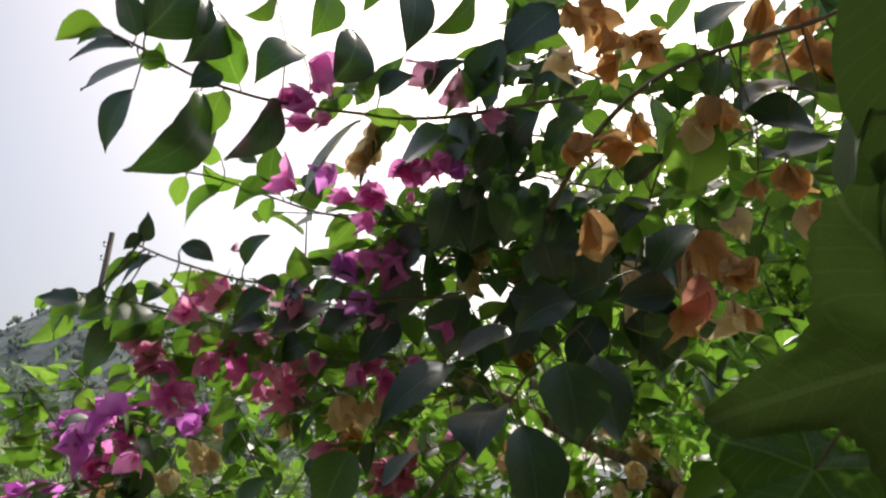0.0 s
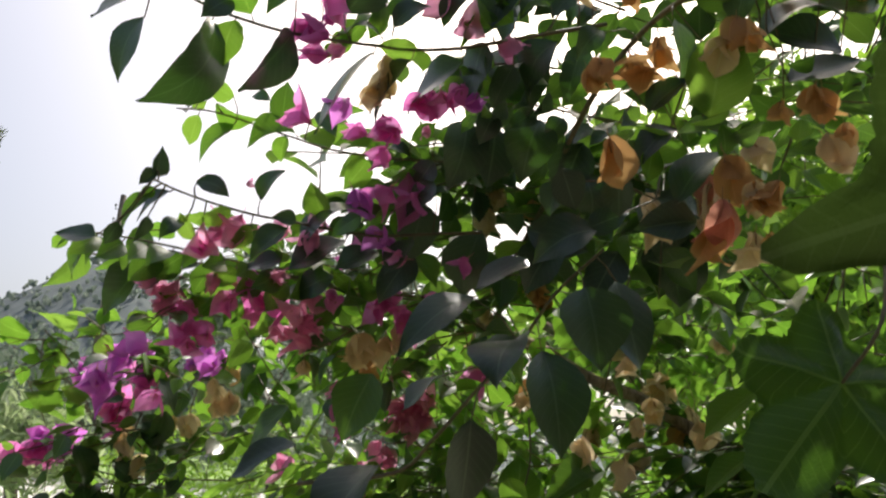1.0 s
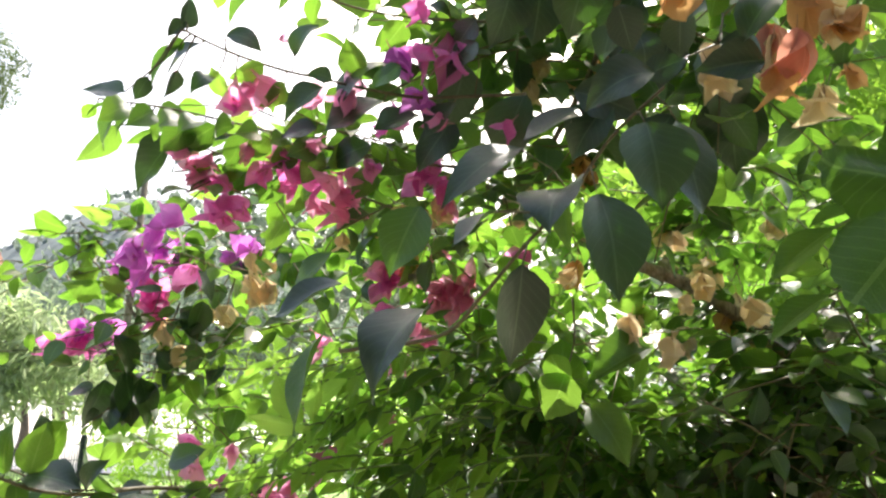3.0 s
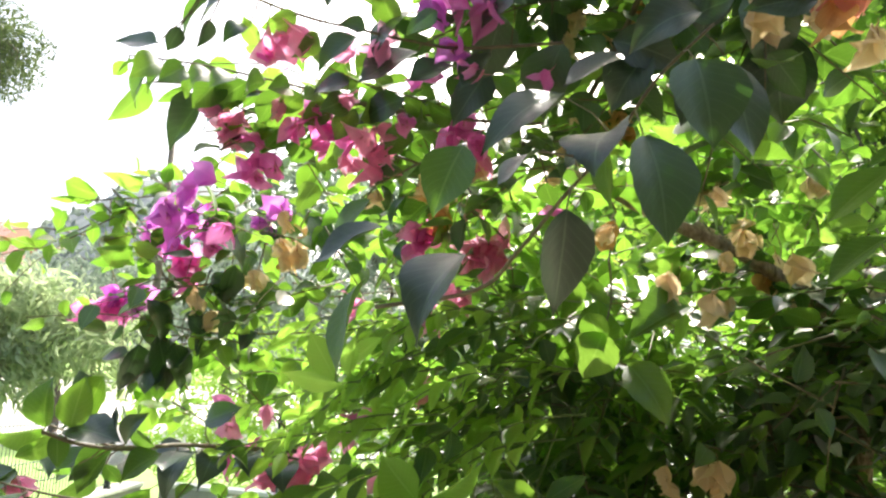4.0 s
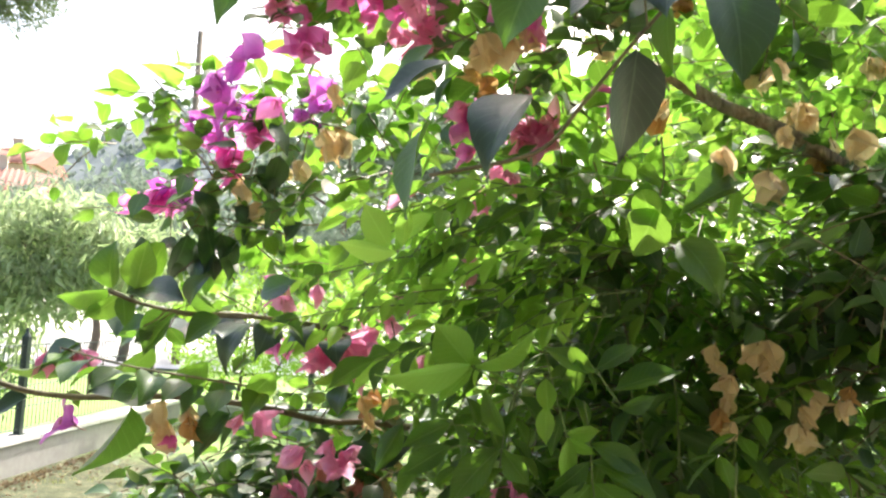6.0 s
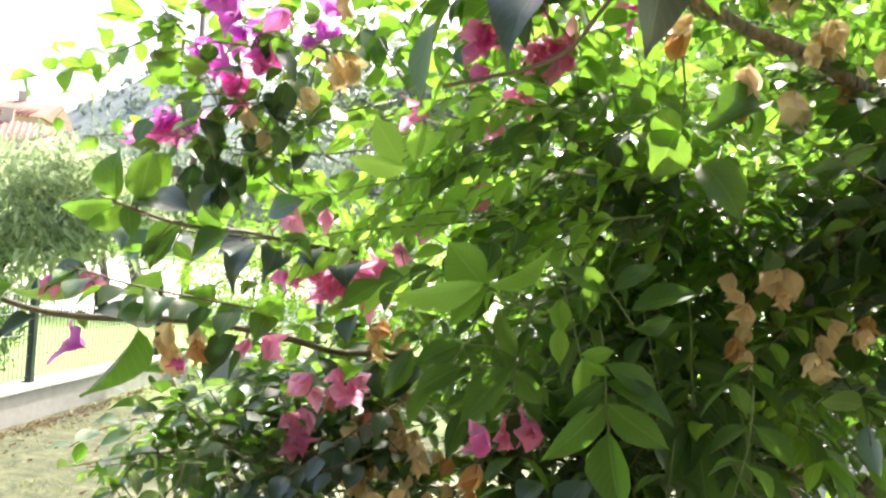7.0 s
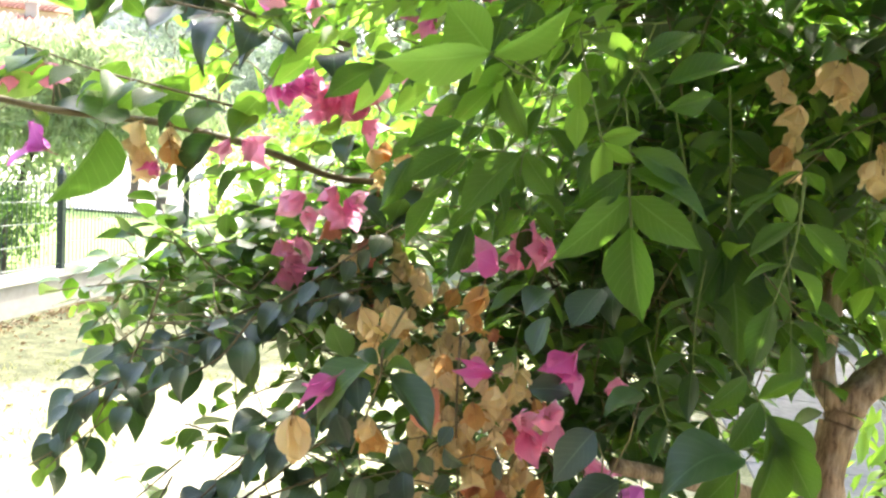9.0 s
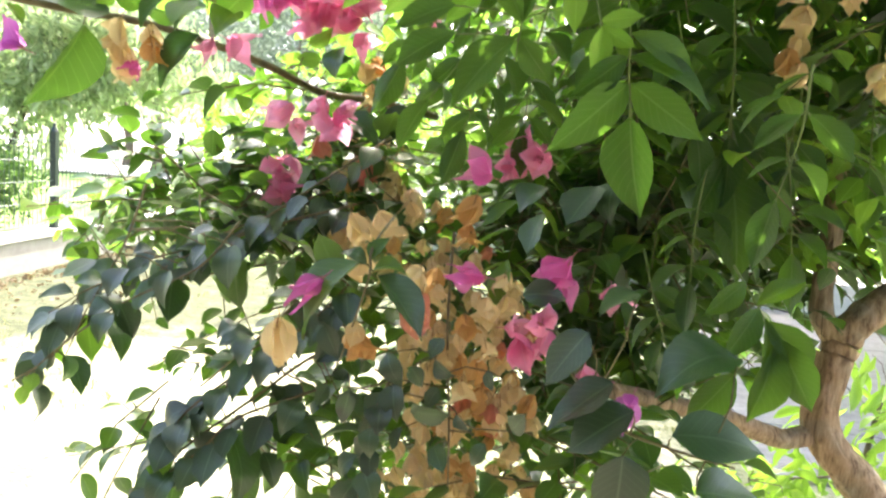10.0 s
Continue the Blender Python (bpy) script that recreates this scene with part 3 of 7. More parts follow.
# Tree added for its shadow on the ground behind the trunk.
tree("shade_tree", "leafy garden tree added to shade the ground behind the bush", (3.6, 7.4, 0),
     [(0, 0, 0), (0.1, 0, 1.2), (0.0, 0.1, 2.4), (0.1, 0.1, 3.6)], 5,
     [((0.0, 0.0, 3.8), (1.9, 1.6, 1.1)), ((-1.6, 0.1, 3.4), (1.4, 1.3, 0.9)), ((1.6, 0.1, 3.4), (1.5, 1.4, 0.9)), ((0.2, 0.2, 4.9), (1.4, 1.3, 0.7)), ((-2.3, -0.3, 3.6), (1.0, 1.2, 0.7)), ((-1.2, -1.4, 3.3), (1.3, 1.0, 0.7)), ((-1.4, 1.3, 3.9), (1.4, 1.0, 0.7)), ((-1.0, 2.6, 4.3), (1.7, 1.2, 0.7))],
     21000, 0.19, 0.45, M["hedge"], 33, droop=0.3, bark_r=0.13)
tree("garden_shrub", "tall sunlit green shrub on the lawn behind the bush", (1.9, 4.6, 0),
     [(0, 0, 0), (0.05, 0.02, 0.9), (0.0, 0.05, 2.0), (0.1, 0.1, 3.0)], 5,
     [((0.0, 0.0, 1.5), (0.9, 0.7, 0.8)), ((0.9, 0.1, 1.8), (0.8, 0.7, 0.9)), ((-0.7, 0.0, 1.55), (0.6, 0.6, 0.5)), ((0.3, 0.1, 2.4), (0.8, 0.7, 0.6)), ((0.6, 0.2, 1.1), (0.8, 0.6, 0.4)), ((0.2, 0.2, 3.2), (1.0, 0.8, 0.7)), ((-0.7, 0.2, 2.8), (0.8, 0.7, 0.7)), ((0.8, 0.2, 4.0), (1.0, 0.8, 0.7)), ((-0.3, 0.3, 3.9), (0.9, 0.7, 0.6))],
     11000, 0.11, 0.42, M["shrub"], 37, droop=0.2, bark_r=0.03)
tree("lit_shrub", "low shrub with bright sunlit narrow leaves under the trunk", (0.70, 2.12, 0),
     [(0, 0, 0), (0.02, 0.02, 0.4), (0.05, 0.0, 0.8)], 4,
     [((0.08, 0.0, 0.74), (0.16, 0.16, 0.17)), ((0.02, 0.0, 0.52), (0.2, 0.16, 0.14)), ((-0.26, -0.12, 0.56), (0.15, 0.14, 0.10))],
     320, 0.075, 0.30, M["shrub"], 35, droop=0.5, bark_r=0.012)


def utility_pole():
    ob = thing("utility_pole", "weathered wooden utility pole standing by the road", "utility pole", (-10.1, 18.9, 0))
    bm = bmesh.new()
    tube(bm, [Vector((0, 0, 0.0)), Vector((0.02, 0, 4.5)), Vector((0.0, 0, 9.15))], 0.11, 0.075, 12)
    part("shaft", bm, M["pole"], ob)
    for z in (8.35, 8.75):
        bm = bmesh.new()
        tube(bm, [Vector((-0.07, 0, z)), Vector((-0.17, 0, z)), Vector((-0.17, 0, z + 0.10))], 0.015, 0.012, 6)
        bmesh.ops.create_uvsphere(bm, u_segments=8, v_segments=6, radius=0.035, matrix=Matrix.Translation((-0.17, 0, z + 0.12)))
        part("insulator", bm, M["post"], ob)


utility_pole()


def house(at, size, turn, height):
    """A rendered house with a low-pitched tiled roof, chimney, windows and shutters."""
    w, d = size
    ob = thing("house", "low house with pink render and a terracotta tiled roof", "house", at, "houses on the slope")
    ob.rotation_euler = (0, 0, radians(turn))
    bm = bmesh.new()
    box(bm, (-w / 2, -d / 2, -2), (w / 2, d / 2, height))
    part("wall", bm, M["render"], ob, smooth=False)
    bm = bmesh.new()
    rise, over = 0.42 * d / 2 * 1.1, 0.5
    a = [bm.verts.new(v) for v in ((-w / 2 - over, -d / 2 - over, height), (w / 2 + over, -d / 2 - over, height), (w / 2 + over, 0, height + rise), (-w / 2 - over, 0, height + rise), (-w / 2 - over, d / 2 + over, height), (w / 2 + over, d / 2 + over, height))]
    for f in ((0, 1, 2, 3), (3, 2, 5, 4), (0, 3, 4), (1, 5, 2), (0, 4, 5, 1)):
        bm.faces.new([a[i] for i in f])
    roof = part("roof", bm, M["roof"], ob, smooth=False)
    for i in range(int(w / 0.42)):
        bm = bmesh.new()
        x = -w / 2 - over + 0.42 * i + 0.2
        tube(bm, [Vector((x, -d / 2 - over, height + 0.03)), Vector((x, 0, height + rise + 0.03))], 0.11, 0.11, 5)
        part("roof_rib", bm, M["roof"], roof)
    bm = bmesh.new()
    box(bm, (w * 0.28, -0.2, height + rise - 0.4), (w * 0.28 + 0.8, 0.5, height + rise + 0.9))
    box(bm, (w * 0.28 - 0.08, -0.28, height + rise + 0.9), (w * 0.28 + 0.88, 0.58, height + rise + 1.02))
    part("chimney", bm, M["render"], roof, smooth=False)
    for x in (-0.3, 0.0, 0.3):
        bm = bmesh.new()
        box(bm, (w * x - 0.5, -d / 2 - 0.03, height - 2.1), (w * x + 0.5, -d / 2 + 0.05, height - 0.8))
        window = part("window", bm, M["shutter"], ob, smooth=False)
        bm = bmesh.new()
        box(bm, (w * x - 0.6, -d / 2 - 0.10, height - 2.2), (w * x + 0.6, -d / 2 + 0.02, height - 2.1))
        part("sill", bm, M["coping"], window, smooth=False)
    return ob


house((-46.5, 47.5, 2.0), (17, 13), 35, 6.5)
house((-58.0, 64.0, 3.0), (16, 10), 20, 11.2)

# ---- grass and fallen leaves near the bush ----
def paving():
    """Grey concrete apron and a low whitewashed kerb wall behind the trunk."""
    bm = bmesh.new()
    for i in range(4):
        for j in range(6):
            box(bm, (0.86 + i * 0.8, 3.45 + j * 0.7, -0.05), (0.86 + i * 0.8 + 0.79, 3.45 + j * 0.7 + 0.69, 0.022))
    bevel(bm, 0.004, 1)
    tagged(part("pavement", bm, M["concrete"], smooth=False), "worn grey concrete apron in the shade of shrubs", "pavement", kind="structure")
    bm = bmesh.new()
    box(bm, (1.5, 7.72, -0.05), (4.1, 7.94, 0.30))
    bevel(bm, 0.012, 2)
    tagged(part("trim_kerb", bm, M["coping"], smooth=False), "low pale whitewashed kerb wall beyond the concrete", "kerb", kind="structure")


paving()


def hill_trees():
    """Far trees and scrub over the hillside, breaking its skyline."""
    r = random.Random(52)
    spots = []
    for _ in range(2600):
        a, far = radians(r.uniform(8, 62)), r.uniform(150, 318)
        x, y = -far * math.sin(a), far * math.cos(a)
        h = r.uniform(1.0, 2.4)
        base = Vector((x, y, ground_height(x, y) - 0.5))
        for _ in range(4):
            d = (Vector((0, 0, 1)) + unit(r) * 0.55).normalized()
            spots.append((base + unit(r) * h * 0.3, d, h, 0.8, r.uniform(0, 6.3)))
    scatter("hill_trees", None, M["hazed_scrub"], spots, SHORT, "far trees and scrub covering the hillside, haze in their colour")


hill_trees()


def grass():
    r = random.Random(41)
    spots = []
    for _ in range(2600):
        y = 1.2 + 6.6 * r.random() ** 1.2
        x = r.uniform(-0.9, 0.75) * (y + 1.2)
        if x < WALL[0].x - 0.09 * (y - 2.2) + 0.14 or (x > 0.8 and 3.4 < y < 8.0):
            continue
        if noise.noise(Vector((x * 0.9, y * 0.9, 5))) < -0.1:
            continue
        for _ in range(r.randint(5, 14)):
            d = (Vector((0, 0, 1)) + unit(r) * 0.9).normalized()
            px, py = x + r.gauss(0, 0.03), y + r.gauss(0, 0.03)
            spots.append((Vector((px, py, ground_height(px, py) - 0.004)), d, r.uniform(0.015, 0.045), 0.10, r.uniform(0, 6.3)))
    scatter("grass", None, M["lawn_blade"], spots, SHORT, "sparse dry grass blades on the lawn")
    spots = []
    for _ in range(2200):
        y = r.uniform(2.4, 9.3)
        x = WALL[0].x - 0.09 * (y - 2.2) + 0.10 + abs(r.gauss(0, 0.12 if r.random() < 0.75 else 0.7))
        d = (unit(r) + Vector((0, 0, 0.1))).normalized()
        spots.append((Vector((x, y, ground_height(x, y) + 0.006 + 0.012 * r.random())), Vector((d.x, d.y, abs(d.z) * 0.3)).normalized(), r.uniform(0.018, 0.045), 0.5, r.uniform(0, 6.3)))
    scatter("fallen_leaves", None, M["litter"], spots, SHORT, "dry brown fallen leaves along the foot of the wall")


grass()

# ---- plants ----
bush = thing("bougainvillea_bush", "backlit bougainvillea with magenta, pink and dried tan bracts", "bush", (0.25, 1.25, 0))
vine = thing("wisteria_vine", "wisteria with hanging pinnate bright green leaves beside the bougainvillea", "vine", (0.35, 1.15, 0))
old_tree = thing("gnarled_tree", "gnarled pale brown tree with a forked trunk under the leaves", "tree", (0.55, 1.35, 0))
shoot = thing("grape_shoot", "large soft green leaves hanging close by", "shoot", (0.42, 0.42, 1.9))
STATE = {"plant": bush, "twig": None}
GROWN = []


def plant(ob):
    STATE["plant"], STATE["twig"] = ob, None


def twig(points, radius):
    """A branch of the plant at hand; the leaves that follow hang on it by their stalks."""
    STATE["twig"] = {"plant": STATE["plant"], "line": spline(points, 6), "r": radius, "bases": [], "ob": None}
    GROWN.append(STATE["twig"])
    t = STATE["twig"]
    t["ob"] = new("branch", bpy.data.meshes.new("branch"))
    hang(t["ob"], t["plant"])


def hang(ob, parent):
    ob.parent = parent
    ob.matrix_parent_inverse = parent.matrix_world.inverted()


def leaf(bx, by, bz, tx, ty, tz, angle, width, kind):
    """One leaf from its base to its tip."""
    t = STATE["twig"]
    if t is None or t["plant"] is not STATE["plant"]:
        twig([(bx, by, bz), (bx + 0.01, by + 0.02, bz + 0.04), (bx + 0.01, by + 0.05, bz + 0.09)], 0.0012)
        t = STATE["twig"]
    names = {"leaflet": "leaflet", "fresh": "leaflet"}
    ob = new(names.get(kind, "leaf"), rng.choice(LEAVES[kind]))
    hang(ob, t["ob"])
    ob.matrix_basis = frame_on((bx, by, bz), (tx, ty, tz), radians(angle), width)
    t["bases"].append((Vector((bx, by, bz)), Vector((tx, ty, tz)) - Vector((bx, by, bz))))


FLOWERS = []
DRY = ("tan", "orange", "cream", "red")


def tube_mesh(name, material, n):
    """Pedicels with the three small tube flowers inside the bracts."""
    bm = bmesh.new()
    tube(bm, [Vector((0, -0.28, 0)), Vector((0.02, -0.13, 0.01)), Vector((0, 0, 0))], 0.010, 0.016, 5)
    for k in range(n):
        a = 2 * math.pi * k / n + 0.4
        c, s = math.cos(a) * 0.08, math.sin(a) * 0.08
        tube(bm, [Vector((c * 0.3, 0, s * 0.3)), Vector((c, 0.22, s)), Vector((c * 1.5, 0.42, s * 1.5))], 0.022, 0.028, 5)
        for j in range(5):
            b = 2 * math.pi * j / 5
            p = Vector((c * 1.5, 0.42, s * 1.5))
            q = p + Vector((math.cos(b) * 0.06, 0.03, math.sin(b) * 0.06))
            tube(bm, [p, q], 0.012, 0.004, 3)
    return mesh_of(name, bm, material)


TUBES = {"fresh": tube_mesh("flower", M["tube"], 3), "dry": tube_mesh("flower", M["dry_tube"], 2)}


def flower(x, y, z, size, kind):
    """Three bracts round the tube flowers; fresh ones open any way, dry ones hang as bells."""
    dry = kind in DRY
    if dry:
        axis = Vector((rng.uniform(-0.45, 0.45), rng.uniform(-0.5, 0.3), -1)).normalized()
        lean, long = rng.uniform(0.28, 0.46), 0.95
    else:
        axis = Vector((rng.uniform(-0.9, 0.6), rng.uniform(-0.8, 0.2), rng.uniform(-1.0, 0.3))).normalized()
        lean, long = rng.uniform(0.40, 0.80), 0.80
    size *= 1.12
    root = Vector((x, y, z)) - axis * size * (0.45 if dry else 0.25)
    ob = new("flower", TUBES["dry" if dry else "fresh"])
    hang(ob, STATE["plant"])
    ob.matrix_basis = frame_on(root, root + axis * size * 0.8, rng.uniform(0, 6.3))
    side = axis.orthogonal().normalized()
    turn0 = rng.uniform(0, 6.3)
    for k in range(3):
        s = Matrix.Rotation(turn0 + k * 2.094 + rng.uniform(-0.25, 0.25), 3, axis) @ side
        way = (axis * math.cos(lean) + s * math.sin(lean)).normalized()
        n = (axis * math.sin(lean) - s * math.cos(lean)).normalized()
        x_ax = way.cross(n)
        m = Matrix((x_ax, way, n)).transposed().to_4x4()
        f = size * long * rng.uniform(0.88, 1.1)
        b = new("bract", rng.choice(BRACTS[kind]))
        b.parent = ob
        b.matrix_parent_inverse = ob.matrix_basis.inverted()
        b.matrix_basis = Matrix.Translation(root + way * size * 0.03) @ m @ Matrix.Diagonal((f, f, f, 1))
    FLOWERS.append(root)


def roll_to(y, aim):
    """The roll that turns the upper side of a blade along y towards aim."""
    s = Vector((0, -1, 0))
    r = (s - y * s.dot(y)).normalized()
    return math.atan2(y.cross(r).dot(aim), r.dot(aim))


def sunward(base, tip):
    """The roll, in degrees, that turns a blade's upper side towards the sun."""
    return math.degrees(roll_to((tip - base).normalized(), SUN))


def cluster(x, y, z, size, kind):
    """Two or three blooms together at a twig's end."""
    if kind in DRY and size > 0.036:
        for k in range(3):
            u = unit(rng) * size * 0.5
            flower(x + u.x, y + u.y * 0.6, z + u.z * 1.2, size * rng.uniform(0.50, 0.76), kind if k else rng.choice(("tan", "orange", kind)))
        return
    if kind in DRY or size <= 0.028:
        flower(x, y, z, size, kind)
        return
    if size <= 0.043:
        flower(x, y, z, size * 1.05, kind)
        if rng.random() < 0.35:
            u = unit(rng) * size * 0.6
            flower(x + u.x, y + abs(u.y), z + u.z, size * 0.75, kind)
        return
    for _ in range(5):
        u = unit(rng) * size * 0.52
        flower(x + u.x, y + u.y * 0.7, z + u.z, size * rng.uniform(0.60, 0.84), kind)


def compound(points, length, kind):
    """A pinnate leaf: a thin stalk with pairs of leaflets and one at its end."""
    twig(points, 0.0009)
    line = STATE["twig"]["line"]
    n = len(line)
    stride = max(1, round(0.62 * length / max(1e-4, (line[1] - line[0]).length)))
    for i in range(min(4, stride + 1), n - 1, stride):
        d = (line[min(i + 1, n - 1)] - line[i - 1]).normalized()
        up = Vector((0, -0.35, 0.9))
        s = d.cross(up).normalized()
        for sign in (-1, 1):
            f = length * rng.uniform(0.75, 1.1)
            way = (d * 0.65 + s * sign + Vector((0, 0, -0.35)) + unit(rng) * 0.2).normalized()
            b, t = line[i] + way * 0.004, line[i] + way * f
            leaf(*b, *t, sunward(b, t) + rng.uniform(-35, 35), 0.42, kind)
    d = (line[-1] - line[-3]).normalized()
    t = line[-1] + (d + Vector((0, 0, -0.3))).normalized() * length * 1.1
    leaf(*line[-1], *t, sunward(line[-1], t) + rng.uniform(-25, 25), 0.42, kind)


def spray(points, n, size, kind, tilt=1.1):
    """A drooping shoot of the bush: leaves set alternately along it, hanging by their tips, the youngest at the end."""
    twig(points, 0.0013)
    line = STATE["twig"]["line"]
    for i in range(n):
        f = (i + 0.6) / n * (len(line) - 1)
        k = min(int(f), len(line) - 2)
        p = line[k].lerp(line[k + 1], f - k)
        d = (line[k + 1] - line[k]).normalized()
        s = d.cross(Vector((0, 0, 1))).normalized() * (1 if i % 2 else -1)
        way = (s * 0.55 + d * 0.5 + Vector((0, -0.25, -0.75)) + unit(rng) * 0.35).normalized()
        b = p + way * size * 0.25
        t = b + way * size * rng.uniform(0.8, 1.15) * (0.6 if i > n - 3 else 1)
        aim = Vector((0, -0.55, tilt)) + unit(rng) * 0.55
        leaf(*b, *t, math.degrees(roll_to(way, aim)), rng.uniform(0.62, 0.78), "young" if i > n - 3 else kind)


def lobed_leaf(cx, cy, cz, tx, ty, tz, nx, ny, nz, sharp, kind):
    """A broad five-lobed leaf, its stalk end at the centre and its middle lobe at the tip, margin turned up."""
    c, tip, face = Vector((cx, cy, cz)), Vector((tx, ty, tz)), Vector((nx, ny, nz))
    y = (tip - c).normalized()
    z = (face - y * face.dot(y)).normalized()
    x = y.cross(z)
    size = (tip - c).length
    rings, sides = 14, 120
    verts, faces, uvs = [(0, 0, 0)], [], [(0.5, 0.0)]
    for i in range(1, rings + 1):
        f = i / rings
        for k in range(sides):
            a = 2 * math.pi * k / sides
            b = (a + math.pi) % (2 * math.pi) - math.pi
            lobe = abs(math.cos(b * math.pi / math.radians(68))) if abs(b) < 2.75 else 0.2
            r = 0.56 + 0.44 * lobe ** sharp if abs(b) < 0.593 else 0.56 + 0.26 * lobe ** 1.5
            r *= (1 - 0.10 * abs(b)) * (1 + 0.022 * math.sin(41 * b))
            edge = max(0, f - 0.82) / 0.18
            h = 0.05 * math.cos(b * 2 * math.pi / math.radians(68)) * f + 0.06 * edge ** 2 - 0.10 * f * f + 0.01 * math.sin(9 * f + 3 * b)
            verts.append((f * r * math.sin(b), f * r * math.cos(b), h))
            uvs.append((0.5 + 0.5 * math.sin(b * math.pi / math.radians(68)) * f, f * r))
    for k in range(sides):
        faces.append((0, 1 + k, 1 + (k + 1) % sides))
    for i in range(rings - 1):
        for k in range(sides):
            p, q = 1 + i * sides, 1 + (i + 1) * sides
            faces.append((p + k, q + k, q + (k + 1) % sides, p + (k + 1) % sides))
    twig([c, c + z * 0.01 + Vector((0.02, 0.0, 0.03)), c + Vector((0.05, 0.03, 0.09))], 0.0012)
    ob = new("leaf", blade_mesh("leaf", (verts, faces, uvs), M[kind]))
    hang(ob, STATE["twig"]["ob"])
    ob.matrix_basis = Matrix.Translation(c) @ Matrix((x, y, z)).transposed().to_4x4() @ Matrix.Diagonal((size, size, size, 1))


def thicket(cx, cy, cz, rx, ry, rz, n, size, kind):
    """Inner foliage of the plant: twigs through an ellipsoid with small leaves along them."""
    r = random.Random(int(1000 * (cx + 3 * cy + 7 * cz)) & 65535)
    c = Vector((cx, cy, cz))
    spots = []
    bm = bmesh.new()
    while len(spots) < n:
        a, w = unit(r), unit(r)
        p = c + Vector((a.x * rx, a.y * ry, a.z * rz))
        way = (Vector((w.x, w.y * 0.7, w.z * 0.5 - 0.1))).normalized()
        run = size * r.uniform(2.5, 4.5)
        line = [p, p + way * run * 0.5 + unit(r) * run * 0.06, p + way * run + Vector((0, 0, -0.1 * run))]
        tube(bm, line, 0.0014, 0.0007, 4)
        k = r.randint(5, 8)
        for i in range(k):
            f = (i + 0.5) / k
            q = line[0].lerp(line[1], f * 2) if f < 0.5 else line[1].lerp(line[2], f * 2 - 1)
            out = Matrix.Rotation(i * 2.4, 3, way) @ way.orthogonal().normalized()
            flat = 0.35 if kind == "mature" else 0.8
            d = (Vector((out.x, out.y, out.z * flat)) + way * 0.5 + Vector((0, -0.1, -0.25)) + unit(r) * 0.3).normalized()
            aim = Vector((0, 0.1, 1)) + SUN * 0.3 + unit(r) * (0.95 if kind == "mature" else 1.3)
            spots.append((q + d * 0.004, d, size * r.uniform(0.6, 1.15), 0.64, roll_to(d, aim)))
    # The brighter share in dark foliage paints sun flecks by leaf colour.
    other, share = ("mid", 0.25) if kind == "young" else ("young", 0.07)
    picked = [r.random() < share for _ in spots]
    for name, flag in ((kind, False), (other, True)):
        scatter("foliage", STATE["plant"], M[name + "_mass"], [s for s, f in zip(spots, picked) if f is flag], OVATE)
    hang_mesh("twig_mass", bm, M["stem"])


def fronds(cx, cy, cz, rx, ry, rz, n, size):
    """Layered pinnate leaves of the vine through an ellipsoid: thin stalks with pairs of narrow leaflets."""
    r = random.Random(int(1000 * (cx + 5 * cy + 9 * cz)) & 65535)
    spots = []
    bm = bmesh.new()
    for _ in range(n):
        a = unit(r)
        p = Vector((cx + a.x * rx, cy + a.y * ry, cz + a.z * rz))
        turn = r.uniform(0, 6.3)
        way = Vector((math.cos(turn), 0.6 * math.sin(turn), r.uniform(-0.55, 0.05))).normalized()
        run = size * r.uniform(2.6, 3.6)
        line = spline([p, p + way * run * 0.55, p + way * run + Vector((0, 0, -0.22 * run))], 6)
        tube(bm, line, 0.0011, 0.0005, 4)
        for i in range(2, len(line), 2):
            d = (line[i] - line[i - 1]).normalized()
            s = d.cross(Vector((0, 0, 1))).normalized()
            for sign in (-1, 1):
                out = (s * sign + d * 0.6 + Vector((0, 0, -0.25)) + unit(r) * 0.22).normalized()
                spots.append((line[i] + out * 0.003, out, size * r.uniform(0.75, 1.1), 0.36, roll_to(out, Vector((0, 0, 1)) + unit(r) * 0.45)))
        end = (line[-1] - line[-3]).normalized()
        spots.append((line[-1], end, size * 1.1, 0.36, roll_to(end, Vector((0, 0, 1)) + unit(r) * 0.4)))
    scatter("foliage", STATE["plant"], M["frond"], spots, LANCE)
    hang_mesh("twig_mass", bm, M["stem"])


def hang_mesh(name, bm, material):
    ob = part(name, bm, material)
    hang(ob, STATE["plant"])
    ob["kind"] = "stuff"
    return ob


def dry_bunch(cx, cy, cz, rx, ry, rz, n, size):
    """A hanging bunch of dried flowers along drooping twigs."""
    r = random.Random(int(999 * (cx + 5 * cz)) & 65535)
    for i in range(n):
        a = unit(r)
        kind = r.choice(("tan",) * 9 + ("cream",) * 5 + ("orange", "orange", "red"))
        flower(cx + a.x * rx, cy + a.y * ry, cz + a.z * rz, size * r.uniform(0.75, 1.2), kind)


twig([(-0.232, 0.410, 1.986), (-0.213, 0.432, 1.986), (-0.190, 0.460, 1.985), (-0.168, 0.482, 1.987), (-0.129, 0.517, 1.995), (-0.065, 0.563, 2.013), (-0.021, 0.565, 2.010), (0.022, 0.565, 2.013), (0.075, 0.559, 2.020), (0.149, 0.548, 2.027)], 0.0016)
leaf(-0.237, 0.402, 1.987, -0.271, 0.400, 1.973, 8, 0.66, 'mid')
leaf(-0.231, 0.411, 1.983, -0.255, 0.403, 1.972, 28, 0.66, 'mature')
leaf(-0.222, 0.423, 1.995, -0.234, 0.407, 2.030, 34, 0.70, 'mature')
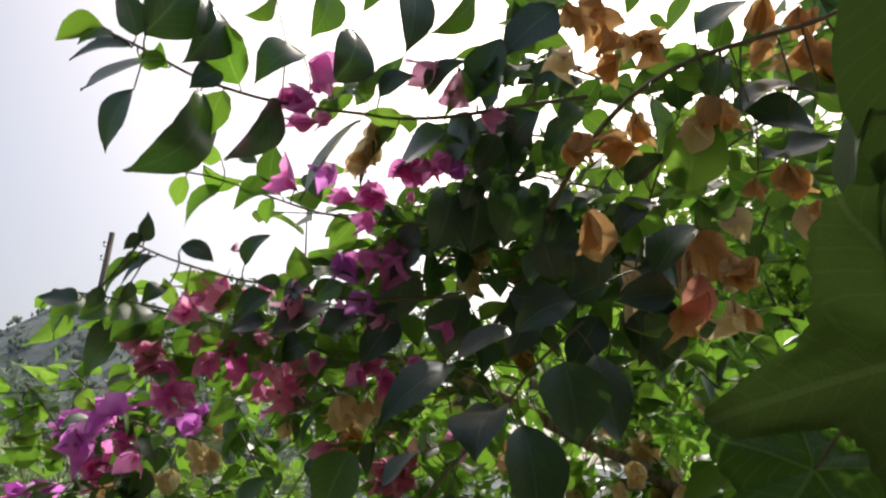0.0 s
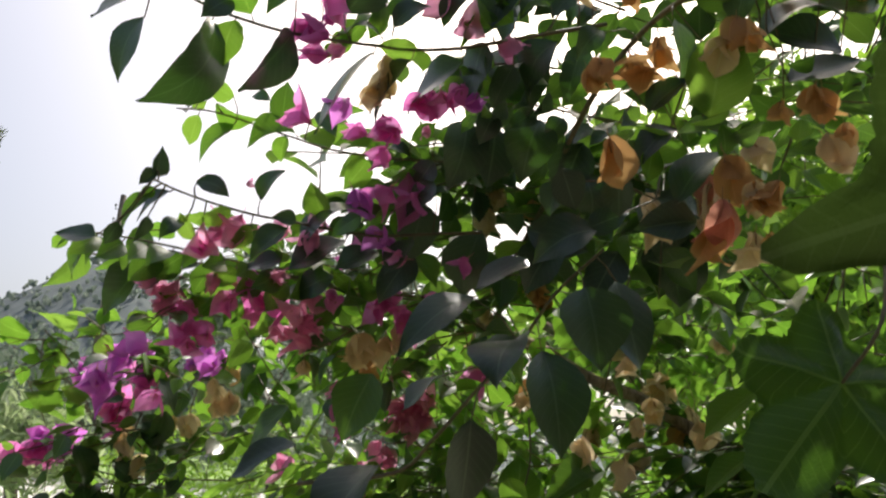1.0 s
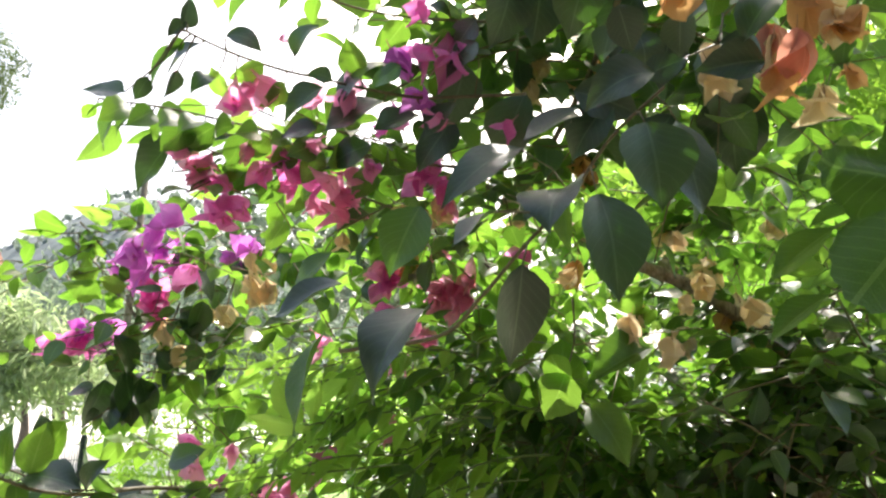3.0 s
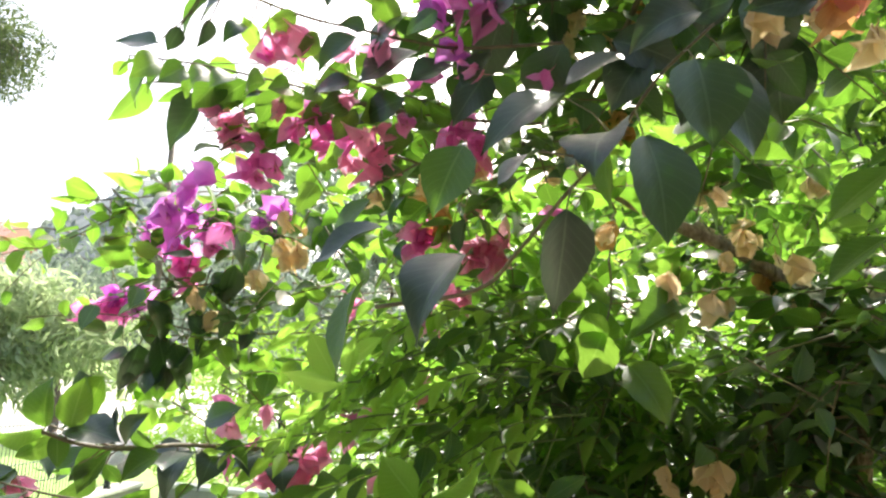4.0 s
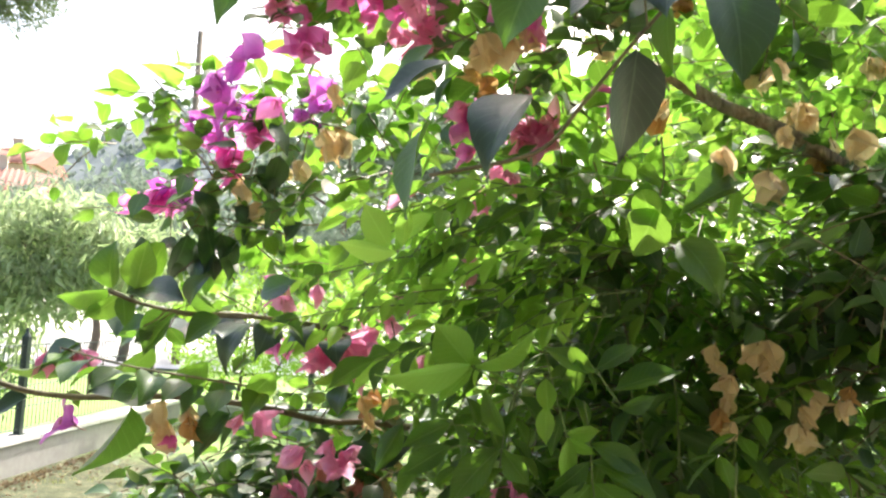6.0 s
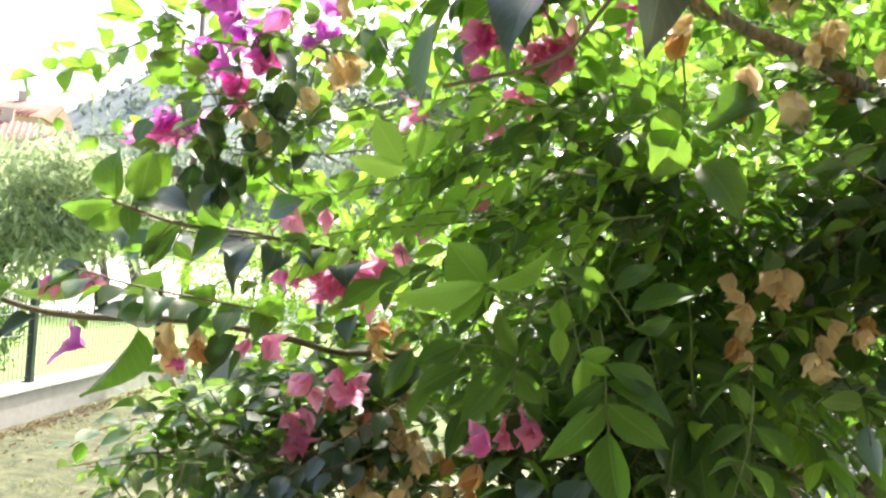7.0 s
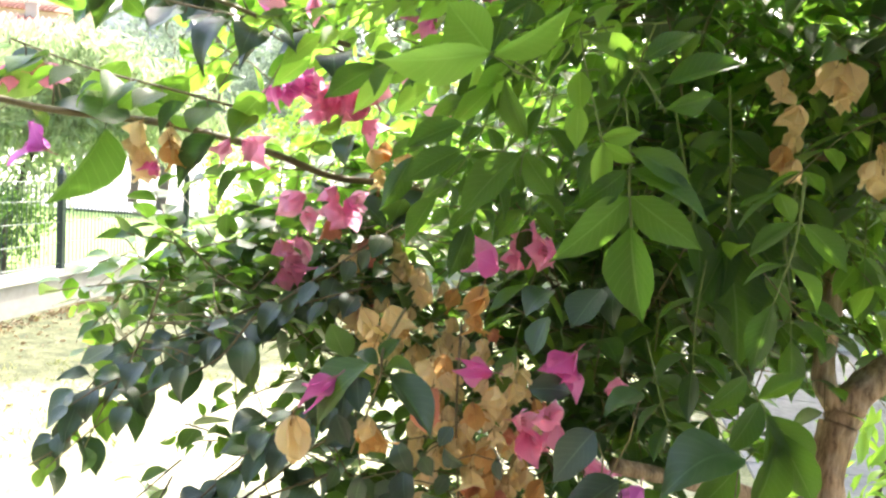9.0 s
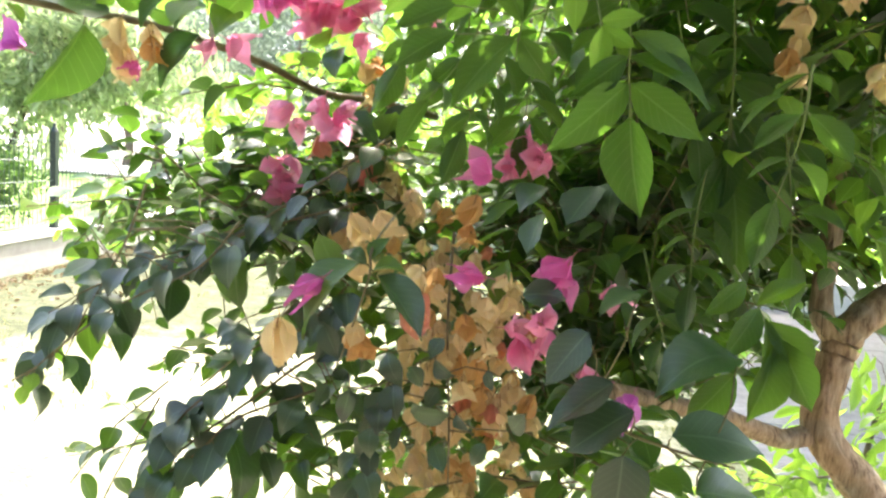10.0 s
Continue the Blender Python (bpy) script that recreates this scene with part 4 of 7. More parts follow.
leaf(-0.223, 0.422, 1.983, -0.257, 0.401, 1.957, 18, 0.66, 'mature')
leaf(-0.208, 0.440, 1.984, -0.245, 0.403, 1.934, 23, 0.66, 'mature')
leaf(-0.218, 0.427, 2.001, -0.201, 0.444, 2.079, 61, 0.75, 'mature')
leaf(-0.182, 0.463, 2.054, -0.196, 0.452, 1.990, -57, 0.75, 'mature')
leaf(-0.159, 0.489, 1.995, -0.178, 0.467, 2.045, -9, 0.72, 'young')
leaf(-0.173, 0.476, 2.000, -0.190, 0.461, 1.972, -16, 0.66, 'mature')
leaf(-0.219, 0.426, 1.979, -0.203, 0.445, 1.986, 70, 0.66, 'young')
leaf(-0.202, 0.446, 1.981, -0.210, 0.437, 2.001, -42, 0.66, 'young')
leaf(-0.182, 0.469, 1.974, -0.227, 0.456, 1.893, -78, 0.66, 'mature')
leaf(-0.218, 0.429, 1.950, -0.238, 0.444, 1.902, 31, 0.66, 'mature')
leaf(-0.169, 0.480, 1.983, -0.178, 0.483, 1.935, 13, 0.66, 'young')
leaf(-0.130, 0.515, 1.995, -0.165, 0.501, 1.927, -80, 0.66, 'mature')
leaf(-0.100, 0.527, 2.128, -0.113, 0.524, 2.070, -52, 0.66, 'mid')
leaf(-0.141, 0.497, 2.096, -0.162, 0.482, 2.061, -94, 0.66, 'mid')
leaf(-0.039, 0.545, 2.139, -0.071, 0.548, 2.120, 20, 0.66, 'mid')
leaf(-0.023, 0.543, 2.158, -0.026, 0.559, 2.079, -43, 0.66, 'mature')
leaf(0.040, 0.547, 2.140, -0.003, 0.552, 2.096, -77, 0.66, 'mid')
leaf(-0.115, 0.523, 2.050, -0.150, 0.499, 2.003, 15, 0.66, 'mature')
leaf(-0.093, 0.542, 2.033, -0.078, 0.548, 2.100, 56, 0.66, 'mature')
leaf(-0.085, 0.549, 2.024, -0.059, 0.562, 2.020, -37, 0.66, 'mature')
leaf(-0.060, 0.561, 2.032, -0.061, 0.558, 2.056, -6, 0.80, 'mid')
leaf(-0.048, 0.560, 2.040, -0.026, 0.557, 2.078, -17, 0.66, 'young')
leaf(-0.048, 0.561, 2.031, -0.014, 0.556, 2.052, -1, 0.66, 'mature')
leaf(-0.002, 0.561, 2.035, 0.034, 0.554, 2.067, -24, 0.66, 'mature')
leaf(0.043, 0.563, 2.033, 0.026, 0.556, 2.065, -56, 0.66, 'young')
leaf(0.065, 0.562, 2.039, 0.042, 0.561, 2.063, -39, 0.70, 'young')
leaf(0.048, 0.563, 2.035, 0.068, 0.553, 2.097, -30, 0.66, 'mature')
leaf(0.121, 0.550, 2.132, 0.069, 0.558, 2.076, 9, 0.66, 'mature')
leaf(0.099, 0.560, 2.056, 0.072, 0.561, 2.045, 21, 0.66, 'mid')
leaf(0.121, 0.558, 2.072, 0.099, 0.561, 2.042, 7, 0.66, 'mature')
leaf(0.036, 0.565, 2.019, 0.025, 0.598, 1.973, 46, 0.85, 'mature')
leaf(0.108, 0.566, 2.019, 0.081, 0.598, 1.981, 40, 0.85, 'mature')
leaf(-0.024, 0.565, 2.010, -0.065, 0.566, 2.015, -55, 0.66, 'young')
leaf(0.019, 0.567, 1.997, -0.037, 0.609, 1.966, 28, 0.66, 'mature')
leaf(-0.065, 0.565, 2.005, -0.115, 0.559, 1.920, 47, 0.66, 'mature')
leaf(-0.030, 0.566, 1.999, -0.068, 0.606, 1.954, 40, 0.66, 'mature')
leaf(0.065, 0.569, 1.997, 0.047, 0.596, 1.966, 12, 0.66, 'mature')
leaf(0.129, 0.567, 2.019, 0.118, 0.595, 1.973, 40, 0.66, 'mature')
cluster(-0.103, 0.533, 2.044, 0.040, 'magenta')
cluster(-0.112, 0.531, 2.000, 0.046, 'magenta')
cluster(-0.095, 0.545, 1.997, 0.024, 'pink')
cluster(-0.065, 0.584, 1.990, 0.041, 'cream')
cluster(-0.094, 0.583, 1.961, 0.032, 'violet')
cluster(-0.126, 0.559, 1.936, 0.036, 'magenta')
cluster(-0.060, 0.611, 1.947, 0.044, 'magenta')
cluster(-0.005, 0.592, 1.974, 0.049, 'magenta')
cluster(0.024, 0.593, 1.969, 0.028, 'violet')
cluster(0.058, 0.567, 2.015, 0.030, 'pink')
cluster(0.002, 0.559, 2.061, 0.043, 'pink')
cluster(0.021, 0.563, 2.036, 0.032, 'pink')
cluster(-0.017, 0.611, 1.950, 0.016, 'pink')
twig([(-0.267, 0.607, 1.969), (-0.236, 0.618, 1.972), (-0.206, 0.650, 1.976), (-0.163, 0.657, 1.964), (-0.121, 0.663, 1.953), (-0.073, 0.668, 1.947), (-0.037, 0.671, 1.946), (0.010, 0.674, 1.945)], 0.0012)
leaf(-0.271, 0.642, 1.989, -0.276, 0.631, 2.008, 55, 0.66, 'mature')
leaf(-0.260, 0.640, 1.996, -0.255, 0.634, 2.020, -14, 0.66, 'young')
leaf(-0.223, 0.640, 2.001, -0.257, 0.637, 2.023, -45, 0.66, 'young')
leaf(-0.242, 0.641, 1.994, -0.200, 0.656, 1.983, 66, 0.66, 'young')
leaf(-0.267, 0.642, 1.989, -0.251, 0.640, 1.996, 58, 0.66, 'young')
leaf(-0.260, 0.645, 1.982, -0.272, 0.659, 1.953, 10, 0.66, 'young')
leaf(-0.223, 0.650, 1.974, -0.258, 0.658, 1.930, 22, 0.66, 'young')
leaf(-0.185, 0.643, 1.998, -0.207, 0.643, 2.001, 22, 0.66, 'mature')
leaf(-0.158, 0.656, 1.967, -0.211, 0.661, 1.952, 32, 0.66, 'mid')
leaf(-0.168, 0.656, 1.965, -0.175, 0.670, 1.940, 3, 0.66, 'young')
leaf(-0.172, 0.651, 1.979, -0.169, 0.643, 2.022, -6, 0.66, 'mid')
leaf(-0.136, 0.649, 1.989, -0.115, 0.658, 1.964, -19, 0.66, 'mature')
leaf(-0.082, 0.669, 1.944, -0.107, 0.674, 1.912, -37, 0.70, 'young')
leaf(-0.038, 0.670, 1.949, -0.064, 0.663, 1.955, 32, 0.66, 'mature')
leaf(-0.026, 0.671, 1.946, -0.034, 0.683, 1.922, -54, 0.66, 'mature')
leaf(-0.038, 0.663, 1.965, -0.012, 0.662, 1.985, 64, 0.66, 'young')
leaf(-0.011, 0.663, 1.969, 0.022, 0.657, 1.974, 78, 0.66, 'young')
twig([(-0.238, 0.526, 1.858), (-0.221, 0.542, 1.854), (-0.200, 0.566, 1.853), (-0.169, 0.585, 1.850), (-0.141, 0.600, 1.850), (-0.102, 0.621, 1.849), (-0.062, 0.642, 1.851), (-0.019, 0.660, 1.860), (0.038, 0.660, 1.863)], 0.0013)
leaf(-0.245, 0.539, 1.866, -0.239, 0.535, 1.893, 71, 0.66, 'mature')
leaf(-0.241, 0.538, 1.871, -0.256, 0.538, 1.858, -7, 0.66, 'mature')
leaf(-0.243, 0.541, 1.857, -0.255, 0.542, 1.849, -46, 0.80, 'young')
leaf(-0.231, 0.546, 1.855, -0.256, 0.545, 1.827, 32, 0.66, 'mature')
leaf(-0.246, 0.542, 1.852, -0.271, 0.552, 1.816, 24, 0.66, 'young')
leaf(-0.247, 0.546, 1.832, -0.259, 0.552, 1.810, -75, 0.66, 'mature')
leaf(-0.213, 0.555, 1.869, -0.188, 0.572, 1.861, -15, 0.66, 'mature')
leaf(-0.186, 0.575, 1.851, -0.212, 0.564, 1.833, -67, 0.66, 'young')
leaf(-0.211, 0.564, 1.818, -0.223, 0.553, 1.839, -29, 0.66, 'young')
leaf(-0.164, 0.585, 1.865, -0.144, 0.590, 1.895, -25, 0.66, 'mature')
cluster(-0.174, 0.579, 1.877, 0.011, 'pink')
leaf(-0.110, 0.616, 1.859, -0.124, 0.604, 1.892, -10, 0.70, 'mid')
leaf(-0.134, 0.605, 1.851, -0.154, 0.593, 1.851, 10, 0.66, 'mature')
leaf(-0.291, 0.548, 1.813, -0.328, 0.548, 1.816, 32, 0.66, 'mature')
leaf(-0.272, 0.546, 1.826, -0.282, 0.548, 1.806, -57, 0.66, 'mature')
leaf(-0.219, 0.557, 1.831, -0.235, 0.548, 1.810, 13, 0.66, 'mature')
leaf(-0.170, 0.586, 1.839, -0.189, 0.581, 1.814, -60, 0.66, 'mid')
leaf(-0.140, 0.602, 1.842, -0.170, 0.594, 1.808, 28, 0.66, 'mature')
leaf(-0.091, 0.629, 1.841, -0.139, 0.608, 1.804, 38, 0.66, 'mature')
leaf(-0.127, 0.611, 1.831, -0.071, 0.633, 1.872, -42, 0.66, 'mature')
leaf(-0.061, 0.645, 1.835, -0.098, 0.622, 1.811, 34, 0.66, 'mature')
leaf(-0.029, 0.657, 1.853, -0.055, 0.652, 1.815, 37, 0.66, 'mature')
leaf(-0.010, 0.651, 1.912, -0.037, 0.651, 1.875, 24, 0.66, 'mature')
cluster(-0.082, 0.628, 1.884, 0.039, 'violet')
cluster(-0.057, 0.639, 1.893, 0.040, 'magenta')
cluster(-0.031, 0.652, 1.892, 0.041, 'magenta')
cluster(-0.061, 0.644, 1.853, 0.033, 'violet')
cluster(-0.042, 0.656, 1.833, 0.030, 'pink')
cluster(0.021, 0.667, 1.834, 0.027, 'magenta')
cluster(-0.121, 0.615, 1.839, 0.033, 'pink')
cluster(-0.181, 0.582, 1.832, 0.038, 'pink')
cluster(-0.205, 0.571, 1.814, 0.030, 'pink')
cluster(-0.207, 0.570, 1.807, 0.020, 'magenta')
twig([(-0.370, 0.674, 1.836), (-0.340, 0.685, 1.839), (-0.301, 0.707, 1.842), (-0.253, 0.711, 1.839), (-0.198, 0.717, 1.833), (-0.144, 0.722, 1.827), (-0.095, 0.727, 1.820), (-0.035, 0.732, 1.815), (0.020, 0.735, 1.814)], 0.0015)
leaf(-0.386, 0.701, 1.847, -0.434, 0.714, 1.810, -85, 0.66, 'young')
leaf(-0.322, 0.710, 1.833, -0.369, 0.730, 1.784, 17, 0.66, 'mature')
leaf(-0.344, 0.704, 1.845, -0.381, 0.715, 1.831, -79, 0.66, 'young')
leaf(-0.292, 0.708, 1.842, -0.335, 0.714, 1.820, -78, 0.66, 'young')
leaf(-0.262, 0.711, 1.838, -0.326, 0.720, 1.800, 39, 0.66, 'mature')
leaf(-0.225, 0.713, 1.837, -0.267, 0.729, 1.804, -65, 0.66, 'young')
leaf(-0.175, 0.702, 1.873, -0.208, 0.707, 1.842, -76, 0.66, 'mid')
leaf(-0.192, 0.717, 1.832, -0.163, 0.714, 1.846, 67, 0.66, 'young')
leaf(-0.144, 0.722, 1.826, -0.174, 0.729, 1.806, -72, 0.66, 'young')
leaf(-0.095, 0.727, 1.820, -0.119, 0.714, 1.835, -46, 0.66, 'young')
leaf(-0.065, 0.730, 1.817, -0.095, 0.721, 1.831, -49, 0.66, 'young')
leaf(-0.120, 0.724, 1.825, -0.089, 0.735, 1.804, -49, 0.66, 'mid')
leaf(-0.036, 0.716, 1.857, -0.011, 0.732, 1.825, -48, 0.66, 'mid')
leaf(0.019, 0.724, 1.842, -0.013, 0.734, 1.812, -65, 0.66, 'young')
cluster(-0.313, 0.722, 1.815, 0.033, 'pink')
cluster(-0.289, 0.727, 1.804, 0.045, 'pink')
cluster(-0.210, 0.725, 1.821, 0.051, 'magenta')
cluster(-0.190, 0.732, 1.806, 0.045, 'magenta')
cluster(-0.138, 0.735, 1.805, 0.033, 'pink')
cluster(-0.148, 0.748, 1.771, 0.045, 'pink')
cluster(-0.180, 0.743, 1.778, 0.029, 'pink')
cluster(-0.058, 0.741, 1.800, 0.048, 'magenta')
cluster(-0.040, 0.749, 1.781, 0.029, 'pink')
cluster(-0.061, 0.753, 1.767, 0.042, 'cream')
cluster(-0.091, 0.753, 1.765, 0.042, 'tan')
cluster(-0.270, 0.738, 1.780, 0.048, 'magenta')
cluster(0.053, 0.791, 1.937, 0.048, 'tan')
cluster(0.107, 0.788, 1.951, 0.048, 'orange')
cluster(0.050, 0.820, 1.862, 0.040, 'tan')
cluster(0.044, 0.842, 1.801, 0.038, 'tan')
cluster(0.107, 0.831, 1.839, 0.038, 'orange')
cluster(-0.282, 0.845, 1.749, 0.037, 'violet')
cluster(-0.123, 0.861, 1.731, 0.034, 'pink')
twig([(0.342, 0.391, 2.027), (0.312, 0.424, 2.022), (0.263, 0.445, 2.016), (0.222, 0.475, 2.016), (0.182, 0.510, 2.004), (0.149, 0.560, 1.981), (0.125, 0.633, 1.956), (0.104, 0.741, 1.922), (0.063, 0.836, 1.866)], 0.0026)
cluster(0.145, 0.457, 2.036, 0.044, 'orange')
cluster(0.192, 0.464, 2.023, 0.046, 'orange')
cluster(0.157, 0.469, 2.006, 0.025, 'orange')
cluster(0.118, 0.466, 2.008, 0.029, 'tan')
cluster(0.144, 0.492, 1.944, 0.041, 'orange')
cluster(0.180, 0.488, 1.959, 0.032, 'orange')
cluster(0.167, 0.494, 1.942, 0.023, 'orange')
cluster(0.283, 0.471, 2.019, 0.039, 'tan')
cluster(0.323, 0.463, 2.043, 0.044, 'orange')
cluster(0.333, 0.473, 2.019, 0.033, 'orange')
cluster(0.232, 0.461, 1.942, 0.041, 'orange')
cluster(0.143, 0.487, 1.867, 0.034, 'orange')
cluster(0.232, 0.497, 1.856, 0.036, 'orange')
cluster(0.256, 0.487, 1.828, 0.040, 'orange')
cluster(0.219, 0.490, 1.815, 0.036, 'red')
cluster(0.210, 0.498, 1.795, 0.032, 'orange')
cluster(0.304, 0.483, 1.899, 0.037, 'orange')
cluster(0.267, 0.479, 1.903, 0.022, 'orange')
cluster(0.118, 0.423, 2.017, 0.026, 'orange')
cluster(0.247, 0.502, 1.845, 0.024, 'tan')
cluster(0.265, 0.427, 2.029, 0.026, 'orange')
cluster(0.255, 0.498, 1.803, 0.019, 'orange')
leaf(0.103, 0.515, 1.868, 0.116, 0.530, 1.837, -9, 0.80, 'mature')
leaf(0.150, 0.519, 1.864, 0.150, 0.529, 1.832, 31, 0.80, 'mature')
leaf(0.213, 0.535, 1.832, 0.163, 0.539, 1.826, 6, 0.66, 'mature')
leaf(0.133, 0.534, 1.822, 0.082, 0.547, 1.797, 29, 0.66, 'mature')
leaf(0.220, 0.505, 1.910, 0.225, 0.464, 1.976, 12, 0.66, 'young')
leaf(0.258, 0.489, 1.957, 0.210, 0.480, 1.951, -71, 0.66, 'young')
leaf(0.222, 0.500, 1.923, 0.202, 0.502, 1.921, -40, 0.80, 'young')
leaf(0.236, 0.504, 1.915, 0.206, 0.512, 1.908, -84, 0.66, 'young')
leaf(0.280, 0.507, 1.913, 0.251, 0.497, 1.927, -49, 0.70, 'young')
leaf(0.282, 0.498, 1.937, 0.341, 0.492, 1.958, -39, 0.66, 'mature')
leaf(0.234, 0.472, 1.997, 0.202, 0.470, 2.001, -77, 0.66, 'mid')
leaf(0.258, 0.486, 1.966, 0.324, 0.476, 1.985, -39, 0.66, 'mature')
leaf(0.323, 0.490, 1.962, 0.261, 0.479, 1.975, 22, 0.66, 'mature')
leaf(0.246, 0.513, 1.894, 0.232, 0.508, 1.907, -70, 0.66, 'young')
leaf(0.264, 0.508, 1.908, 0.231, 0.508, 1.897, -76, 0.66, 'mid')
leaf(0.233, 0.517, 1.881, 0.228, 0.502, 1.904, 20, 0.66, 'young')
leaf(0.171, 0.522, 1.861, 0.175, 0.510, 1.893, 44, 0.66, 'young')
leaf(0.205, 0.515, 1.884, 0.163, 0.509, 1.905, -80, 0.66, 'young')
leaf(0.195, 0.507, 1.900, 0.163, 0.515, 1.868, 45, 0.66, 'mature')
leaf(0.224, 0.459, 2.031, 0.267, 0.445, 2.055, -29, 0.66, 'mature')
leaf(0.239, 0.479, 1.980, 0.253, 0.470, 2.018, -29, 0.66, 'mature')
leaf(0.133, 0.477, 1.971, 0.112, 0.482, 1.947, 10, 0.66, 'mature')
leaf(0.172, 0.502, 1.912, 0.202, 0.488, 1.937, -28, 0.66, 'mature')
leaf(0.302, 0.491, 1.959, 0.279, 0.492, 1.951, -63, 0.66, 'young')
leaf(0.188, 0.476, 1.982, 0.195, 0.502, 1.929, -47, 0.66, 'mid')
leaf(0.350, 0.478, 1.998, 0.297, 0.475, 1.990, 22, 0.66, 'mature')
leaf(0.197, 0.529, 1.844, 0.244, 0.524, 1.889, -36, 0.66, 'mature')
plant(shoot)
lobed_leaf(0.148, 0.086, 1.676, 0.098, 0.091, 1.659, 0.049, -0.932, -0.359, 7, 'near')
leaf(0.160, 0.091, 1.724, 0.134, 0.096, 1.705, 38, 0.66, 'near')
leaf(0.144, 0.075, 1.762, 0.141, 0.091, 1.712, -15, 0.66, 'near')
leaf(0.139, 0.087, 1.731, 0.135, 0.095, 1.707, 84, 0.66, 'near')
plant(bush)
leaf(0.189, 0.567, 1.864, 0.228, 0.579, 1.852, -10, 0.66, 'mature')
leaf(0.130, 0.569, 1.837, 0.165, 0.565, 1.850, -5, 0.66, 'mature')
leaf(0.069, 0.586, 1.744, 0.037, 0.575, 1.717, 41, 0.81, 'mature')
leaf(0.106, 0.557, 1.876, 0.097, 0.563, 1.844, 21, 0.80, 'mature')
leaf(0.147, 0.560, 1.878, 0.166, 0.566, 1.856, 1, 0.66, 'mature')
leaf(-0.064, 0.551, 1.838, -0.088, 0.558, 1.821, 15, 0.66, 'mature')
leaf(0.207, 0.559, 1.903, 0.164, 0.555, 1.880, 20, 0.66, 'mature')
leaf(0.079, 0.571, 1.808, 0.034, 0.556, 1.777, 35, 0.66, 'mature')
plant(bush)
twig([(0.133, 0.500, 1.796), (0.098, 0.520, 1.765), (0.072, 0.550, 1.731), (0.037, 0.570, 1.694), (0.004, 0.600, 1.659), (-0.033, 0.640, 1.631), (-0.127, 0.680, 1.619)], 0.0016)
leaf(0.115, 0.475, 1.758, 0.125, 0.475, 1.698, -8, 0.84, 'mature')
leaf(0.142, 0.505, 1.773, 0.159, 0.520, 1.704, -24, 0.56, 'mature')
leaf(0.086, 0.500, 1.716, 0.099, 0.490, 1.640, -30, 0.60, 'mature')
leaf(0.036, 0.500, 1.666, 0.029, 0.530, 1.599, -22, 0.54, 'mature')
leaf(-0.024, 0.480, 1.634, -0.049, 0.450, 1.567, 38, 0.56, 'mature')
leaf(-0.091, 0.480, 1.614, -0.099, 0.455, 1.548, 48, 0.42, 'mid')
leaf(-0.026, 0.430, 1.686, -0.042, 0.430, 1.641, 14, 0.74, 'mid')
leaf(-0.075, 0.450, 1.641, -0.119, 0.455, 1.619, 58, 0.56, 'mature')
leaf(-0.095, 0.500, 1.672, -0.123, 0.500, 1.634, 38, 0.50, 'mid')
leaf(0.018, 0.450, 1.689, -0.007, 0.440, 1.664, 66, 0.60, 'mature')
leaf(0.035, 0.560, 1.771, -0.024, 0.530, 1.713, 42, 0.40, 'mature')
leaf(0.068, 0.530, 1.732, 0.055, 0.500, 1.686, 40, 0.90, 'mature')
leaf(0.113, 0.830, 1.584, 0.150, 0.810, 1.522, -12, 0.60, 'mid')
leaf(0.179, 0.840, 1.646, 0.107, 0.800, 1.605, 40, 0.44, 'mid')
twig([(-0.659, 1.049, 1.812), (-0.594, 1.059, 1.819), (-0.509, 1.070, 1.831), (-0.441, 1.080, 1.837), (-0.372, 1.092, 1.834), (-0.288, 1.047, 1.811)], 0.0010)
leaf(-0.646, 1.050, 1.821, -0.704, 1.049, 1.843, -37, 0.66, 'young')
leaf(-0.680, 1.045, 1.816, -0.720, 1.038, 1.813, -71, 0.66, 'young')
leaf(-0.692, 1.046, 1.795, -0.708, 1.055, 1.764, 4, 0.66, 'young')
leaf(-0.580, 1.057, 1.847, -0.663, 1.055, 1.861, -65, 0.66, 'young')
leaf(-0.548, 1.062, 1.843, -0.584, 1.053, 1.833, -63, 0.66, 'mid')
leaf(-0.546, 1.058, 1.871, -0.519, 1.068, 1.850, 22, 0.66, 'young')
leaf(-0.509, 1.069, 1.841, -0.467, 1.073, 1.861, -15, 0.66, 'mid')
leaf(-0.624, 1.054, 1.816, -0.589, 1.059, 1.789, 17, 0.66, 'young')
leaf(-0.543, 1.066, 1.824, -0.517, 1.068, 1.792, 3, 0.80, 'young')
leaf(-0.466, 1.077, 1.830, -0.424, 1.089, 1.811, -48, 0.66, 'mid')
leaf(-0.623, 1.066, 1.737, -0.652, 1.058, 1.717, -66, 0.66, 'young')
leaf(-0.618, 1.066, 1.743, -0.591, 1.081, 1.718, 13, 0.66, 'young')
leaf(-0.584, 1.074, 1.728, -0.557, 1.084, 1.706, 31, 0.66, 'young')
leaf(-0.491, 1.082, 1.771, -0.427, 1.101, 1.794, -33, 0.66, 'mature')
leaf(-0.472, 1.094, 1.711, -0.448, 1.110, 1.679, -35, 0.70, 'mature')
leaf(-0.405, 1.096, 1.775, -0.372, 1.109, 1.760, -37, 0.66, 'mature')
cluster(-0.495, 1.079, 1.813, 0.050, 'violet')
cluster(-0.534, 1.079, 1.774, 0.068, 'violet')
cluster(-0.526, 1.087, 1.731, 0.066, 'magenta')
cluster(-0.470, 1.092, 1.754, 0.062, 'magenta')
cluster(-0.593, 1.085, 1.676, 0.061, 'violet')
cluster(-0.620, 1.087, 1.635, 0.074, 'magenta')
